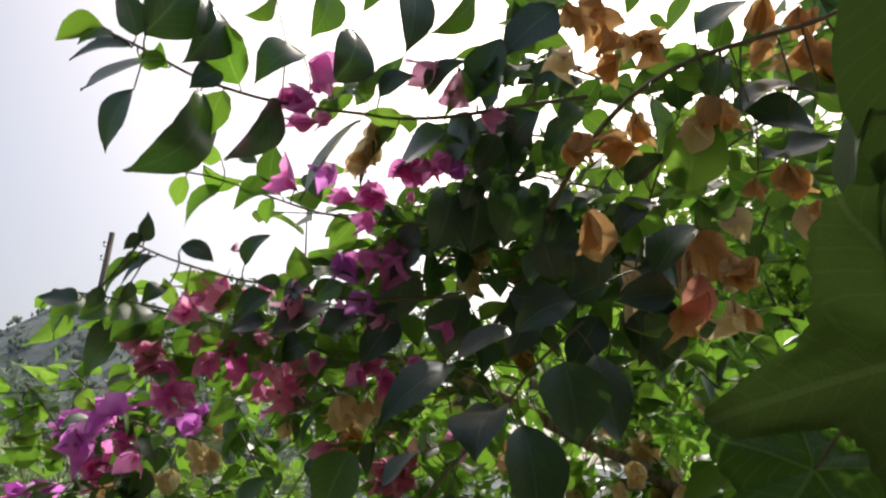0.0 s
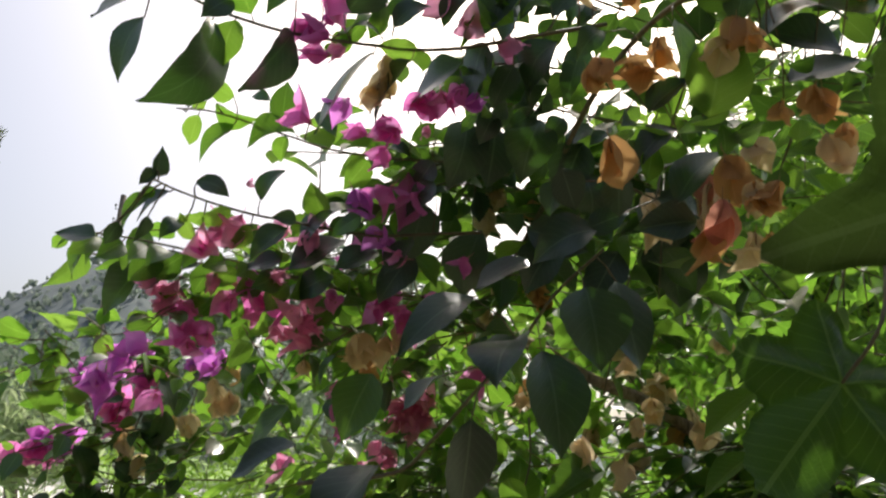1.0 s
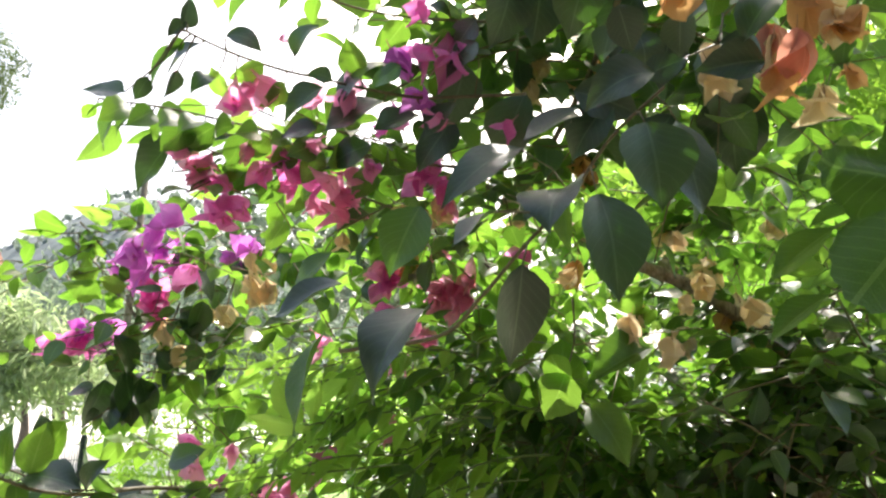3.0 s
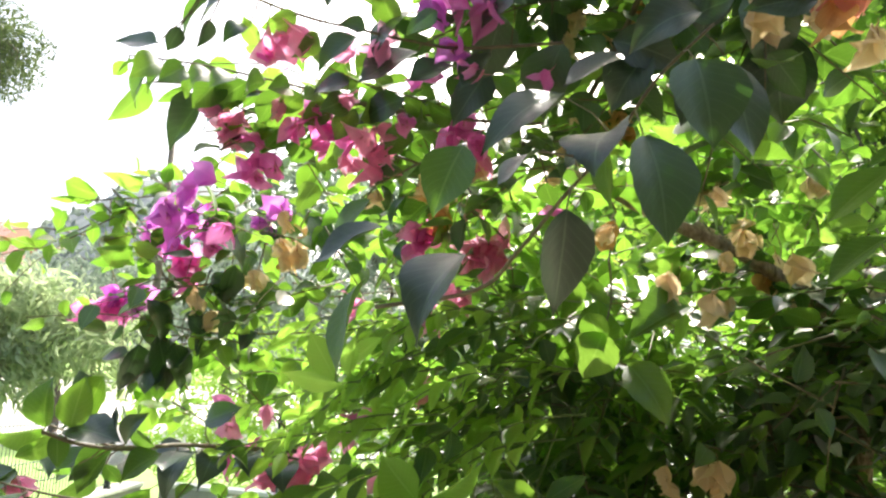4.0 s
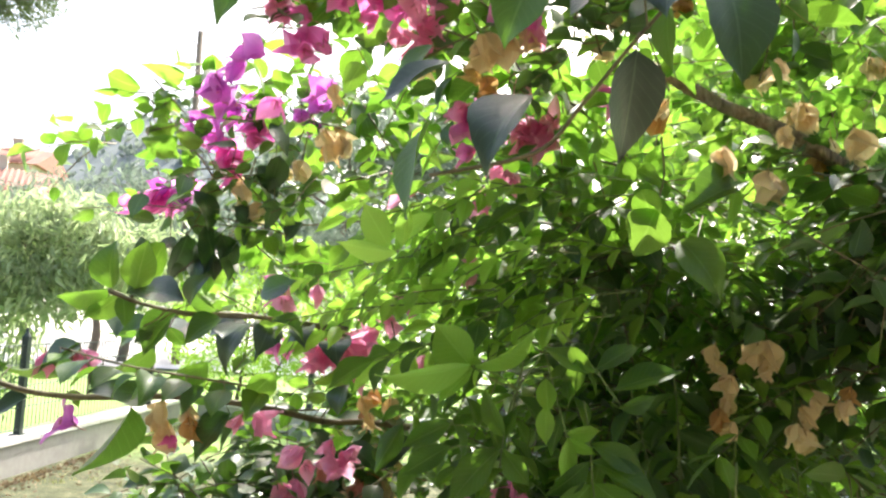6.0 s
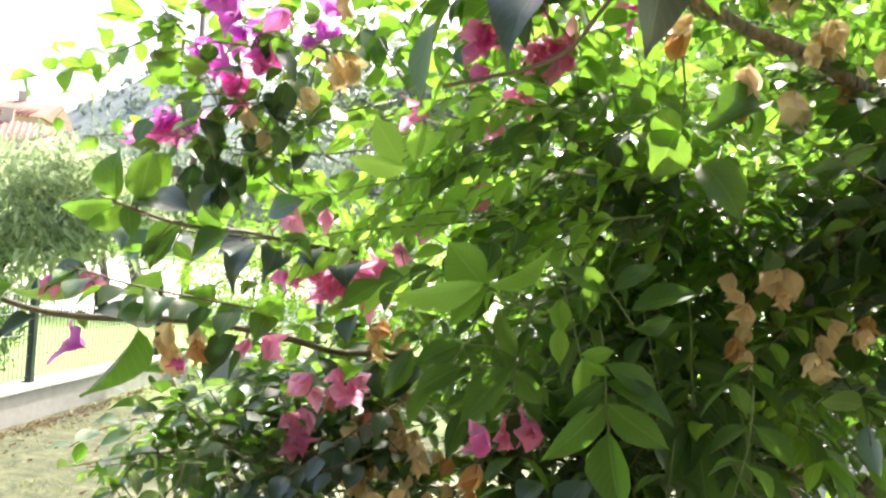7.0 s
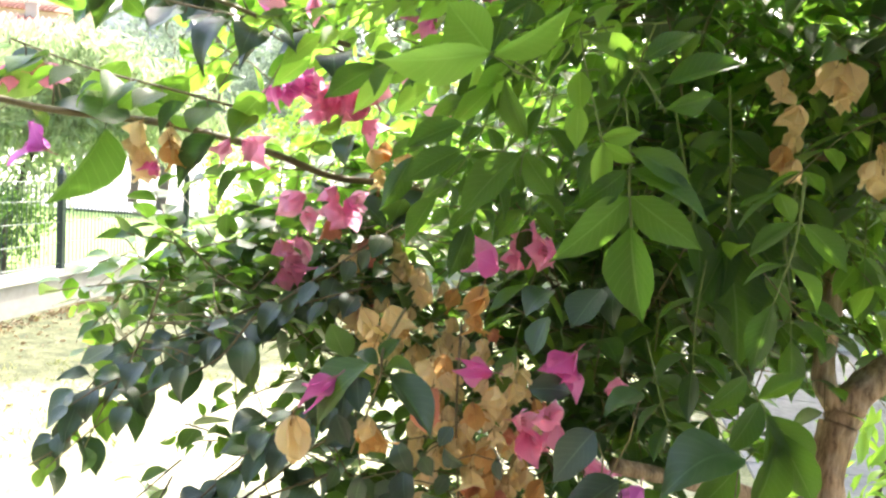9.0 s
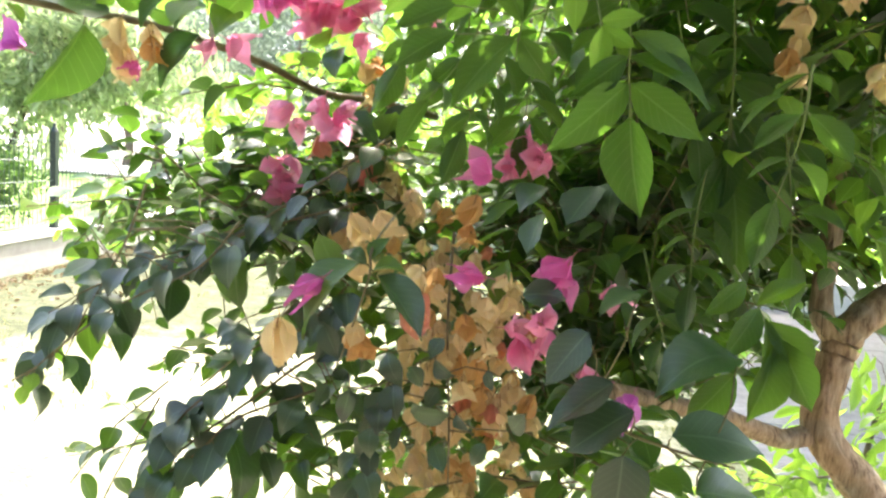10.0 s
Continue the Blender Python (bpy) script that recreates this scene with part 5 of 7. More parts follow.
cluster(-0.359, 1.110, 1.756, 0.048, 'cream')
cluster(-0.409, 1.110, 1.705, 0.040, 'tan')
cluster(-0.494, 1.100, 1.679, 0.036, 'tan')
cluster(-0.472, 1.109, 1.643, 0.031, 'tan')
cluster(-0.390, 1.098, 1.800, 0.048, 'violet')
cluster(-0.336, 1.111, 1.775, 0.035, 'cream')
twig([(-0.719, 1.027, 1.630), (-0.661, 1.035, 1.636), (-0.611, 1.042, 1.640), (-0.545, 1.054, 1.634), (-0.470, 1.067, 1.621), (-0.388, 1.081, 1.621), (-0.270, 1.027, 1.623)], 0.0010)
leaf(-0.694, 1.030, 1.632, -0.733, 1.028, 1.612, -74, 0.66, 'mid')
leaf(-0.665, 1.031, 1.658, -0.659, 1.032, 1.633, -6, 0.66, 'young')
leaf(-0.628, 1.037, 1.655, -0.648, 1.031, 1.662, -21, 0.66, 'young')
leaf(-0.581, 1.056, 1.583, -0.584, 1.066, 1.532, -71, 0.66, 'mature')
leaf(-0.528, 1.062, 1.598, -0.531, 1.072, 1.534, -49, 0.80, 'mature')
leaf(-0.553, 1.051, 1.642, -0.531, 1.061, 1.589, -64, 0.66, 'mature')
leaf(-0.491, 1.060, 1.645, -0.465, 1.078, 1.613, -40, 0.66, 'mature')
leaf(-0.486, 1.071, 1.583, -0.511, 1.070, 1.570, -56, 0.66, 'young')
leaf(-0.441, 1.075, 1.602, -0.427, 1.080, 1.570, -34, 0.70, 'mid')
leaf(-0.462, 1.069, 1.622, -0.477, 1.072, 1.584, 17, 0.66, 'young')
leaf(-0.502, 1.070, 1.570, -0.546, 1.075, 1.535, 33, 0.66, 'mature')
leaf(-0.388, 1.080, 1.625, -0.411, 1.079, 1.591, 21, 0.66, 'mature')
leaf(-0.413, 1.072, 1.649, -0.379, 1.069, 1.675, 60, 0.66, 'young')
leaf(-0.355, 1.081, 1.652, -0.323, 1.084, 1.670, 56, 0.66, 'young')
leaf(-0.290, 1.087, 1.680, -0.333, 1.084, 1.695, -44, 0.66, 'young')
leaf(-0.447, 1.063, 1.672, -0.428, 1.066, 1.648, 27, 0.66, 'young')
cluster(-0.118, 0.869, 1.704, 0.051, 'magenta')
cluster(-0.039, 0.882, 1.703, 0.049, 'pink')
cluster(-0.067, 0.886, 1.650, 0.028, 'pink')
cluster(-0.113, 0.894, 1.545, 0.033, 'pink')
cluster(-0.329, 0.864, 1.519, 0.036, 'magenta')
cluster(-0.289, 0.871, 1.517, 0.030, 'pink')
cluster(-0.103, 0.863, 1.761, 0.043, 'orange')
cluster(-0.061, 0.870, 1.763, 0.033, 'pink')
leaf(0.076, 0.662, 1.766, 0.085, 0.672, 1.705, 67, 0.66, 'mid')
twig([(0.143, 1.226, 1.896), (0.217, 1.224, 1.853), (0.273, 1.208, 1.816), (0.315, 1.151, 1.763), (0.349, 1.093, 1.711), (0.376, 1.070, 1.685), (0.419, 1.062, 1.648), (0.472, 1.077, 1.607)], 0.0085)
cluster(0.286, 1.022, 1.731, 0.069, 'tan')
cluster(0.355, 1.034, 1.724, 0.062, 'tan')
cluster(0.185, 1.011, 1.695, 0.054, 'tan')
cluster(0.109, 0.990, 1.758, 0.036, 'orange')
cluster(0.245, 1.003, 1.813, 0.047, 'tan')
cluster(0.379, 1.022, 1.832, 0.040, 'cream')
leaf(0.195, 0.978, 1.901, 0.160, 0.979, 1.902, -63, 0.66, 'young')
leaf(0.238, 0.986, 1.892, 0.211, 0.988, 1.878, -65, 0.66, 'young')
leaf(0.217, 0.985, 1.873, 0.251, 0.980, 1.894, 52, 0.66, 'young')
leaf(0.246, 0.992, 1.860, 0.218, 0.992, 1.830, -44, 0.66, 'young')
leaf(0.250, 0.996, 1.836, 0.302, 0.997, 1.855, 75, 0.66, 'young')
leaf(0.276, 1.003, 1.819, 0.317, 1.002, 1.845, 47, 0.66, 'young')
leaf(0.276, 1.007, 1.794, 0.240, 0.996, 1.809, -62, 0.66, 'young')
leaf(0.320, 1.015, 1.785, 0.278, 1.014, 1.769, -49, 0.66, 'young')
leaf(0.347, 1.011, 1.844, 0.326, 1.013, 1.814, -35, 0.66, 'young')
leaf(0.363, 1.025, 1.766, 0.326, 1.014, 1.785, -63, 0.66, 'young')
leaf(0.184, 0.995, 1.772, 0.155, 0.990, 1.740, -43, 0.66, 'young')
leaf(0.199, 1.003, 1.740, 0.149, 0.994, 1.719, -49, 0.66, 'young')
leaf(0.161, 0.984, 1.821, 0.132, 0.977, 1.803, -52, 0.66, 'young')
leaf(0.177, 0.999, 1.743, 0.213, 1.004, 1.752, 63, 0.66, 'young')
leaf(0.229, 1.017, 1.681, 0.251, 1.019, 1.711, 19, 0.66, 'mid')
leaf(0.389, 1.010, 1.889, 0.359, 1.005, 1.857, -23, 0.66, 'young')
leaf(0.376, 1.022, 1.802, 0.404, 1.021, 1.824, 40, 0.66, 'young')
leaf(0.311, 1.002, 1.863, 0.276, 1.000, 1.848, -64, 0.66, 'young')
leaf(0.360, 1.003, 1.909, 0.344, 1.007, 1.884, -36, 0.66, 'young')
leaf(0.290, 1.005, 1.820, 0.261, 0.997, 1.832, -64, 0.66, 'young')
leaf(0.214, 1.008, 1.723, 0.187, 1.013, 1.694, -40, 0.66, 'young')
leaf(0.043, 0.988, 1.672, 0.028, 0.982, 1.714, -58, 0.66, 'young')
twig([(-0.377, 0.596, 1.501), (-0.353, 0.610, 1.492), (-0.333, 0.654, 1.486), (-0.316, 0.718, 1.487), (-0.288, 0.794, 1.481), (-0.245, 0.852, 1.476)], 0.0020)
leaf(-0.383, 0.605, 1.503, -0.425, 0.597, 1.495, -64, 0.66, 'mid')
leaf(-0.380, 0.605, 1.504, -0.381, 0.608, 1.546, 9, 0.66, 'mid')
leaf(-0.361, 0.609, 1.504, -0.353, 0.609, 1.547, 13, 0.66, 'mid')
leaf(-0.374, 0.607, 1.500, -0.404, 0.604, 1.479, -72, 0.66, 'young')
leaf(-0.371, 0.607, 1.499, -0.365, 0.604, 1.472, -57, 0.66, 'mid')
leaf(-0.363, 0.608, 1.502, -0.311, 0.602, 1.496, -64, 0.66, 'mature')
leaf(-0.316, 0.617, 1.493, -0.293, 0.609, 1.519, -25, 0.66, 'mature')
leaf(-0.345, 0.652, 1.486, -0.371, 0.646, 1.447, 26, 0.66, 'mid')
leaf(-0.305, 0.659, 1.483, -0.335, 0.650, 1.456, 30, 0.66, 'mid')
leaf(-0.363, 0.649, 1.475, -0.382, 0.649, 1.457, 16, 0.66, 'mature')
leaf(-0.379, 0.646, 1.469, -0.413, 0.643, 1.467, -64, 0.66, 'young')
leaf(-0.351, 0.651, 1.473, -0.337, 0.658, 1.457, 21, 0.66, 'young')
leaf(-0.309, 0.658, 1.490, -0.347, 0.657, 1.522, -49, 0.66, 'mid')
leaf(-0.312, 0.759, 1.507, -0.273, 0.752, 1.524, -37, 0.66, 'mature')
leaf(-0.316, 0.759, 1.477, -0.334, 0.736, 1.427, 39, 0.66, 'mature')
leaf(-0.300, 0.762, 1.481, -0.266, 0.769, 1.461, -61, 0.66, 'mid')
cluster(-0.291, 0.767, 1.503, 0.030, 'pink')
leaf(-0.447, 0.797, 1.445, -0.498, 0.795, 1.417, -67, 0.66, 'young')
leaf(-0.388, 0.808, 1.433, -0.426, 0.792, 1.412, -54, 0.66, 'mid')
leaf(-0.316, 0.820, 1.423, -0.350, 0.821, 1.392, -30, 0.70, 'young')
leaf(-0.412, 0.804, 1.402, -0.368, 0.806, 1.396, 52, 0.66, 'young')
leaf(-0.410, 0.804, 1.408, -0.439, 0.792, 1.412, -35, 0.66, 'young')
leaf(-0.360, 0.812, 1.423, -0.339, 0.820, 1.436, -28, 0.66, 'mid')
twig([(-0.554, 0.698, 1.410), (-0.528, 0.712, 1.401), (-0.499, 0.748, 1.394), (-0.465, 0.795, 1.392), (-0.433, 0.831, 1.391), (-0.395, 0.878, 1.383), (-0.352, 0.946, 1.367), (-0.317, 1.023, 1.347), (-0.268, 1.073, 1.343), (-0.198, 1.125, 1.332)], 0.0040)
leaf(-0.527, 0.783, 1.446, -0.611, 0.775, 1.419, -76, 0.66, 'mid')
leaf(-0.526, 0.784, 1.446, -0.556, 0.759, 1.416, 27, 0.81, 'mature')
leaf(-0.513, 0.786, 1.421, -0.507, 0.790, 1.395, -74, 0.66, 'mature')
leaf(-0.443, 0.798, 1.395, -0.498, 0.763, 1.398, 56, 0.68, 'mature')
leaf(-0.466, 0.794, 1.381, -0.529, 0.794, 1.303, -94, 0.66, 'mid')
leaf(-0.359, 0.813, 1.378, -0.391, 0.798, 1.328, 34, 0.66, 'mature')
leaf(-0.454, 0.796, 1.400, -0.438, 0.801, 1.419, 63, 0.66, 'young')
leaf(-0.536, 0.782, 1.395, -0.525, 0.788, 1.377, -72, 0.66, 'mid')
leaf(-0.602, 0.771, 1.421, -0.637, 0.766, 1.389, 25, 0.66, 'mid')
leaf(-0.577, 0.775, 1.386, -0.612, 0.763, 1.361, 43, 0.66, 'mature')
cluster(-0.564, 0.781, 1.428, 0.031, 'pink')
cluster(-0.531, 0.787, 1.428, 0.033, 'pink')
cluster(-0.538, 0.786, 1.362, 0.043, 'violet')
cluster(-0.441, 0.803, 1.363, 0.037, 'tan')
cluster(-0.413, 0.808, 1.360, 0.049, 'cream')
cluster(-0.422, 0.806, 1.347, 0.024, 'magenta')
cluster(-0.353, 0.818, 1.371, 0.027, 'pink')
cluster(-0.329, 0.822, 1.373, 0.036, 'pink')
cluster(-0.372, 1.017, 1.452, 0.049, 'magenta')
cluster(-0.339, 1.023, 1.443, 0.060, 'pink')
cluster(-0.281, 1.033, 1.443, 0.069, 'pink')
cluster(-0.276, 1.034, 1.408, 0.043, 'pink')
cluster(-0.237, 1.040, 1.482, 0.034, 'pink')
cluster(-0.190, 1.049, 1.429, 0.041, 'pink')
cluster(-0.264, 1.036, 1.468, 0.037, 'pink')
cluster(-0.260, 1.037, 1.371, 0.042, 'tan')
cluster(-0.231, 1.042, 1.367, 0.034, 'tan')
cluster(-0.323, 0.925, 1.321, 0.040, 'pink')
cluster(-0.269, 0.934, 1.314, 0.044, 'pink')
cluster(-0.357, 1.001, 1.245, 0.053, 'pink')
cluster(-0.275, 1.015, 1.261, 0.041, 'red')
cluster(-0.312, 1.008, 1.284, 0.026, 'red')
cluster(-0.222, 1.024, 1.230, 0.044, 'tan')
cluster(-0.285, 1.014, 1.180, 0.037, 'tan')
leaf(-0.298, 1.006, 1.375, -0.276, 1.007, 1.387, -35, 0.66, 'mature')
leaf(-0.285, 1.008, 1.401, -0.289, 0.992, 1.358, 36, 0.81, 'mature')
leaf(-0.328, 1.001, 1.399, -0.302, 1.009, 1.422, 52, 0.66, 'young')
leaf(-0.313, 1.003, 1.385, -0.342, 0.997, 1.383, -23, 0.66, 'mid')
leaf(-0.223, 1.020, 1.317, -0.242, 1.014, 1.287, 34, 0.66, 'mature')
leaf(-0.332, 1.000, 1.340, -0.315, 1.002, 1.297, -60, 0.66, 'mature')
leaf(-0.281, 1.010, 1.321, -0.241, 1.008, 1.288, -40, 0.66, 'mature')
leaf(-0.195, 1.024, 1.333, -0.235, 1.018, 1.287, 37, 0.66, 'mature')
cluster(-0.098, 0.883, 1.271, 0.038, 'magenta')
cluster(-0.054, 0.891, 1.292, 0.047, 'pink')
cluster(-0.188, 0.817, 1.206, 0.042, 'tan')
cluster(-0.105, 0.882, 1.235, 0.032, 'orange')
cluster(-0.107, 0.882, 1.209, 0.026, 'orange')
cluster(0.247, 0.915, 1.397, 0.042, 'tan')
cluster(0.216, 0.915, 1.455, 0.046, 'tan')
cluster(0.176, 0.915, 1.453, 0.038, 'tan')
cluster(0.168, 0.915, 1.401, 0.045, 'tan')
cluster(0.293, 0.915, 1.418, 0.037, 'tan')
cluster(0.273, 0.915, 1.420, 0.027, 'tan')
cluster(0.228, 0.998, 1.657, 0.058, 'cream')
leaf(0.078, 0.928, 1.574, 0.091, 0.947, 1.670, 10, 0.70, 'young')
leaf(0.045, 0.922, 1.623, 0.060, 0.923, 1.574, 48, 0.66, 'young')
plant(vine)
compound([(-0.054, 0.803, 1.578), (-0.130, 0.790, 1.560), (-0.194, 0.779, 1.548), (-0.269, 0.766, 1.526)], 0.034, 'fresh')
compound([(-0.083, 0.799, 1.516), (-0.148, 0.788, 1.506), (-0.224, 0.775, 1.497), (-0.289, 0.763, 1.482)], 0.033, 'fresh')
compound([(-0.098, 0.796, 1.587), (-0.141, 0.788, 1.568), (-0.178, 0.782, 1.543), (-0.214, 0.776, 1.508)], 0.031, 'fresh')
compound([(-0.090, 0.797, 1.632), (-0.116, 0.792, 1.608), (-0.142, 0.788, 1.581), (-0.162, 0.785, 1.555)], 0.032, 'fresh')
compound([(-0.041, 0.806, 1.535), (-0.082, 0.799, 1.499), (-0.135, 0.790, 1.468), (-0.194, 0.780, 1.446)], 0.050, 'leaflet')
twig([(-0.025, 0.728, 1.460), (-0.047, 0.724, 1.424), (-0.055, 0.723, 1.389), (-0.058, 0.723, 1.359)], 0.0008)
leaf(-0.087, 0.717, 1.449, -0.123, 0.719, 1.488, -12, 0.85, 'fresh')
leaf(-0.085, 0.718, 1.451, -0.171, 0.690, 1.439, -41, 0.42, 'fresh')
leaf(-0.084, 0.718, 1.449, -0.026, 0.716, 1.486, 49, 0.42, 'fresh')
leaf(-0.057, 0.723, 1.376, -0.104, 0.722, 1.322, 26, 0.42, 'leaflet')
leaf(-0.056, 0.723, 1.376, -0.030, 0.727, 1.344, 9, 0.50, 'leaflet')
leaf(-0.055, 0.723, 1.387, -0.074, 0.715, 1.432, -13, 0.42, 'leaflet')
leaf(-0.055, 0.723, 1.387, -0.042, 0.723, 1.415, -16, 0.42, 'leaflet')
leaf(-0.166, 0.703, 1.555, -0.195, 0.707, 1.598, -10, 0.55, 'fresh')
leaf(-0.154, 0.705, 1.556, -0.149, 0.702, 1.595, -4, 0.42, 'fresh')
leaf(-0.159, 0.704, 1.551, -0.217, 0.699, 1.558, -53, 0.42, 'fresh')
leaf(-0.103, 0.715, 1.376, -0.145, 0.706, 1.349, 18, 0.42, 'leaflet')
leaf(-0.104, 0.715, 1.396, -0.146, 0.703, 1.374, 17, 0.42, 'leaflet')
twig([(-0.021, 0.729, 1.470), (-0.014, 0.730, 1.441), (0.001, 0.733, 1.392), (0.004, 0.734, 1.383)], 0.0008)
leaf(-0.019, 0.729, 1.441, -0.016, 0.730, 1.409, 15, 0.60, 'fresh')
leaf(-0.018, 0.730, 1.416, -0.017, 0.728, 1.381, 15, 0.50, 'fresh')
leaf(0.001, 0.733, 1.392, 0.032, 0.734, 1.397, 12, 0.45, 'fresh')
leaf(0.001, 0.733, 1.388, 0.029, 0.736, 1.374, 15, 0.42, 'fresh')
leaf(0.003, 0.733, 1.388, -0.002, 0.730, 1.347, -13, 0.45, 'fresh')
leaf(-0.002, 0.732, 1.442, 0.003, 0.736, 1.420, -14, 0.50, 'leaflet')
twig([(0.016, 0.735, 1.423), (0.023, 0.737, 1.384), (0.025, 0.737, 1.354), (0.029, 0.738, 1.325)], 0.0009)
leaf(0.027, 0.738, 1.349, 0.084, 0.747, 1.311, 14, 0.42, 'young')
leaf(0.029, 0.738, 1.325, 0.045, 0.752, 1.249, 17, 0.50, 'young')
leaf(0.024, 0.737, 1.348, -0.031, 0.728, 1.294, -11, 0.42, 'young')
leaf(0.025, 0.737, 1.369, 0.086, 0.745, 1.331, -41, 0.42, 'leaflet')
leaf(0.022, 0.737, 1.368, -0.018, 0.729, 1.335, -12, 0.42, 'leaflet')
leaf(0.023, 0.737, 1.384, 0.074, 0.751, 1.357, -20, 0.42, 'leaflet')
twig([(-0.006, 0.772, 1.484), (0.027, 0.778, 1.449), (0.050, 0.782, 1.418)], 0.0009)
leaf(0.047, 0.741, 1.417, 0.084, 0.753, 1.430, 12, 0.45, 'leaflet')
leaf(0.044, 0.740, 1.433, 0.107, 0.744, 1.453, -39, 0.42, 'leaflet')
leaf(0.024, 0.737, 1.448, -0.025, 0.736, 1.468, 15, 0.42, 'leaflet')
leaf(0.027, 0.737, 1.451, 0.068, 0.751, 1.476, -18, 0.42, 'leaflet')
leaf(0.011, 0.734, 1.462, -0.003, 0.736, 1.422, -17, 0.42, 'leaflet')
twig([(0.124, 0.937, 1.427), (0.129, 0.938, 1.390), (0.131, 0.938, 1.352), (0.136, 0.940, 1.302)], 0.0009)
leaf(0.133, 0.939, 1.340, 0.189, 0.960, 1.277, -14, 0.42, 'leaflet')
leaf(0.135, 0.939, 1.311, 0.191, 0.952, 1.253, 20, 0.42, 'leaflet')
leaf(0.134, 0.939, 1.301, 0.154, 0.935, 1.180, -17, 0.42, 'leaflet')
leaf(0.133, 0.939, 1.308, 0.101, 0.924, 1.232, -6, 0.42, 'leaflet')
leaf(0.129, 0.938, 1.377, 0.184, 0.945, 1.354, 26, 0.42, 'leaflet')
leaf(0.130, 0.938, 1.352, 0.092, 0.927, 1.310, 36, 0.42, 'leaflet')
leaf(0.128, 0.938, 1.386, 0.086, 0.940, 1.348, 33, 0.42, 'leaflet')
compound([(0.155, 0.760, 1.372), (0.153, 0.760, 1.322), (0.141, 0.758, 1.272)], 0.052, 'leaflet')
plant(bush)
twig([(-0.589, 0.847, 1.009), (-0.569, 0.874, 1.026), (-0.553, 0.890, 1.050), (-0.544, 0.915, 1.072), (-0.520, 0.944, 1.096), (-0.485, 0.983, 1.107), (-0.456, 1.071, 1.111), (-0.396, 1.114, 1.122), (-0.327, 1.149, 1.129)], 0.0015)
leaf(-0.610, 0.902, 0.989, -0.608, 0.904, 0.940, -88, 0.66, 'mature')
leaf(-0.574, 0.913, 1.022, -0.551, 0.909, 0.978, -74, 0.66, 'mature')
leaf(-0.609, 0.907, 1.022, -0.622, 0.889, 1.001, 30, 0.81, 'mature')
leaf(-0.589, 0.918, 1.076, -0.604, 0.893, 1.042, 24, 0.81, 'mature')
leaf(-0.570, 0.921, 1.074, -0.569, 0.899, 1.035, 15, 0.85, 'mature')
leaf(-0.557, 0.923, 1.070, -0.546, 0.922, 1.015, -71, 0.66, 'mid')
leaf(-0.534, 0.927, 1.067, -0.508, 0.920, 1.020, -78, 0.66, 'mature')
leaf(-0.521, 0.932, 1.089, -0.501, 0.935, 1.044, -58, 0.66, 'mature')
leaf(-0.522, 0.933, 1.096, -0.541, 0.905, 1.060, 29, 0.81, 'mature')
leaf(-0.572, 0.923, 1.094, -0.601, 0.902, 1.090, 65, 0.66, 'mature')
leaf(-0.521, 0.937, 1.122, -0.552, 0.915, 1.117, 57, 0.81, 'mature')
leaf(-0.464, 0.948, 1.126, -0.450, 0.923, 1.073, -86, 0.85, 'mature')
leaf(-0.481, 0.948, 1.148, -0.501, 0.929, 1.129, 38, 0.81, 'mature')
leaf(-0.434, 0.956, 1.146, -0.428, 0.951, 1.113, -52, 0.80, 'mature')
leaf(-0.392, 0.966, 1.156, -0.383, 0.964, 1.086, 7, 0.66, 'mid')
leaf(-0.424, 0.960, 1.157, -0.465, 0.933, 1.152, 58, 0.66, 'mature')
leaf(-0.351, 0.975, 1.169, -0.368, 0.955, 1.142, 37, 0.66, 'mature')
leaf(-0.580, 0.915, 1.041, -0.568, 0.914, 1.008, 13, 0.66, 'young')
leaf(-0.502, 0.939, 1.112, -0.527, 0.932, 1.130, -12, 0.66, 'young')
leaf(-0.541, 0.931, 1.109, -0.586, 0.932, 1.124, -16, 0.66, 'young')
leaf(-0.581, 0.934, 1.185, -0.596, 0.934, 1.197, 5, 0.66, 'young')
leaf(-0.560, 0.936, 1.173, -0.584, 0.928, 1.182, -22, 0.66, 'young')
leaf(-0.552, 0.936, 1.157, -0.590, 0.932, 1.131, -55, 0.66, 'young')
twig([(-0.556, 1.053, 0.970), (-0.515, 1.065, 1.001), (-0.458, 1.080, 1.032), (-0.408, 1.093, 1.058), (-0.343, 1.108, 1.078)], 0.0010)
leaf(-0.536, 1.059, 0.981, -0.557, 1.050, 0.971, -50, 0.66, 'mid')
leaf(-0.531, 1.060, 0.985, -0.527, 1.059, 0.964, -57, 0.66, 'mid')
leaf(-0.501, 1.069, 1.010, -0.510, 1.069, 1.028, 73, 0.66, 'mid')
leaf(-0.480, 1.075, 1.021, -0.491, 1.066, 1.016, 54, 0.81, 'mature')
leaf(-0.458, 1.080, 1.032, -0.472, 1.081, 1.046, 70, 0.66, 'mid')
leaf(-0.437, 1.086, 1.045, -0.450, 1.087, 1.059, 69, 0.66, 'mid')
leaf(-0.415, 1.091, 1.054, -0.402, 1.096, 1.082, 57, 0.66, 'mid')
leaf(-0.469, 1.078, 1.027, -0.489, 1.075, 1.037, -15, 0.66, 'young')
twig([(-0.430, 0.844, 0.916), (-0.387, 0.858, 0.961), (-0.349, 0.870, 0.994), (-0.311, 0.881, 1.026), (-0.273, 0.893, 1.059), (-0.228, 0.905, 1.086)], 0.0016)
leaf(-0.335, 0.880, 1.048, -0.370, 0.857, 1.046, 67, 0.81, 'mature')
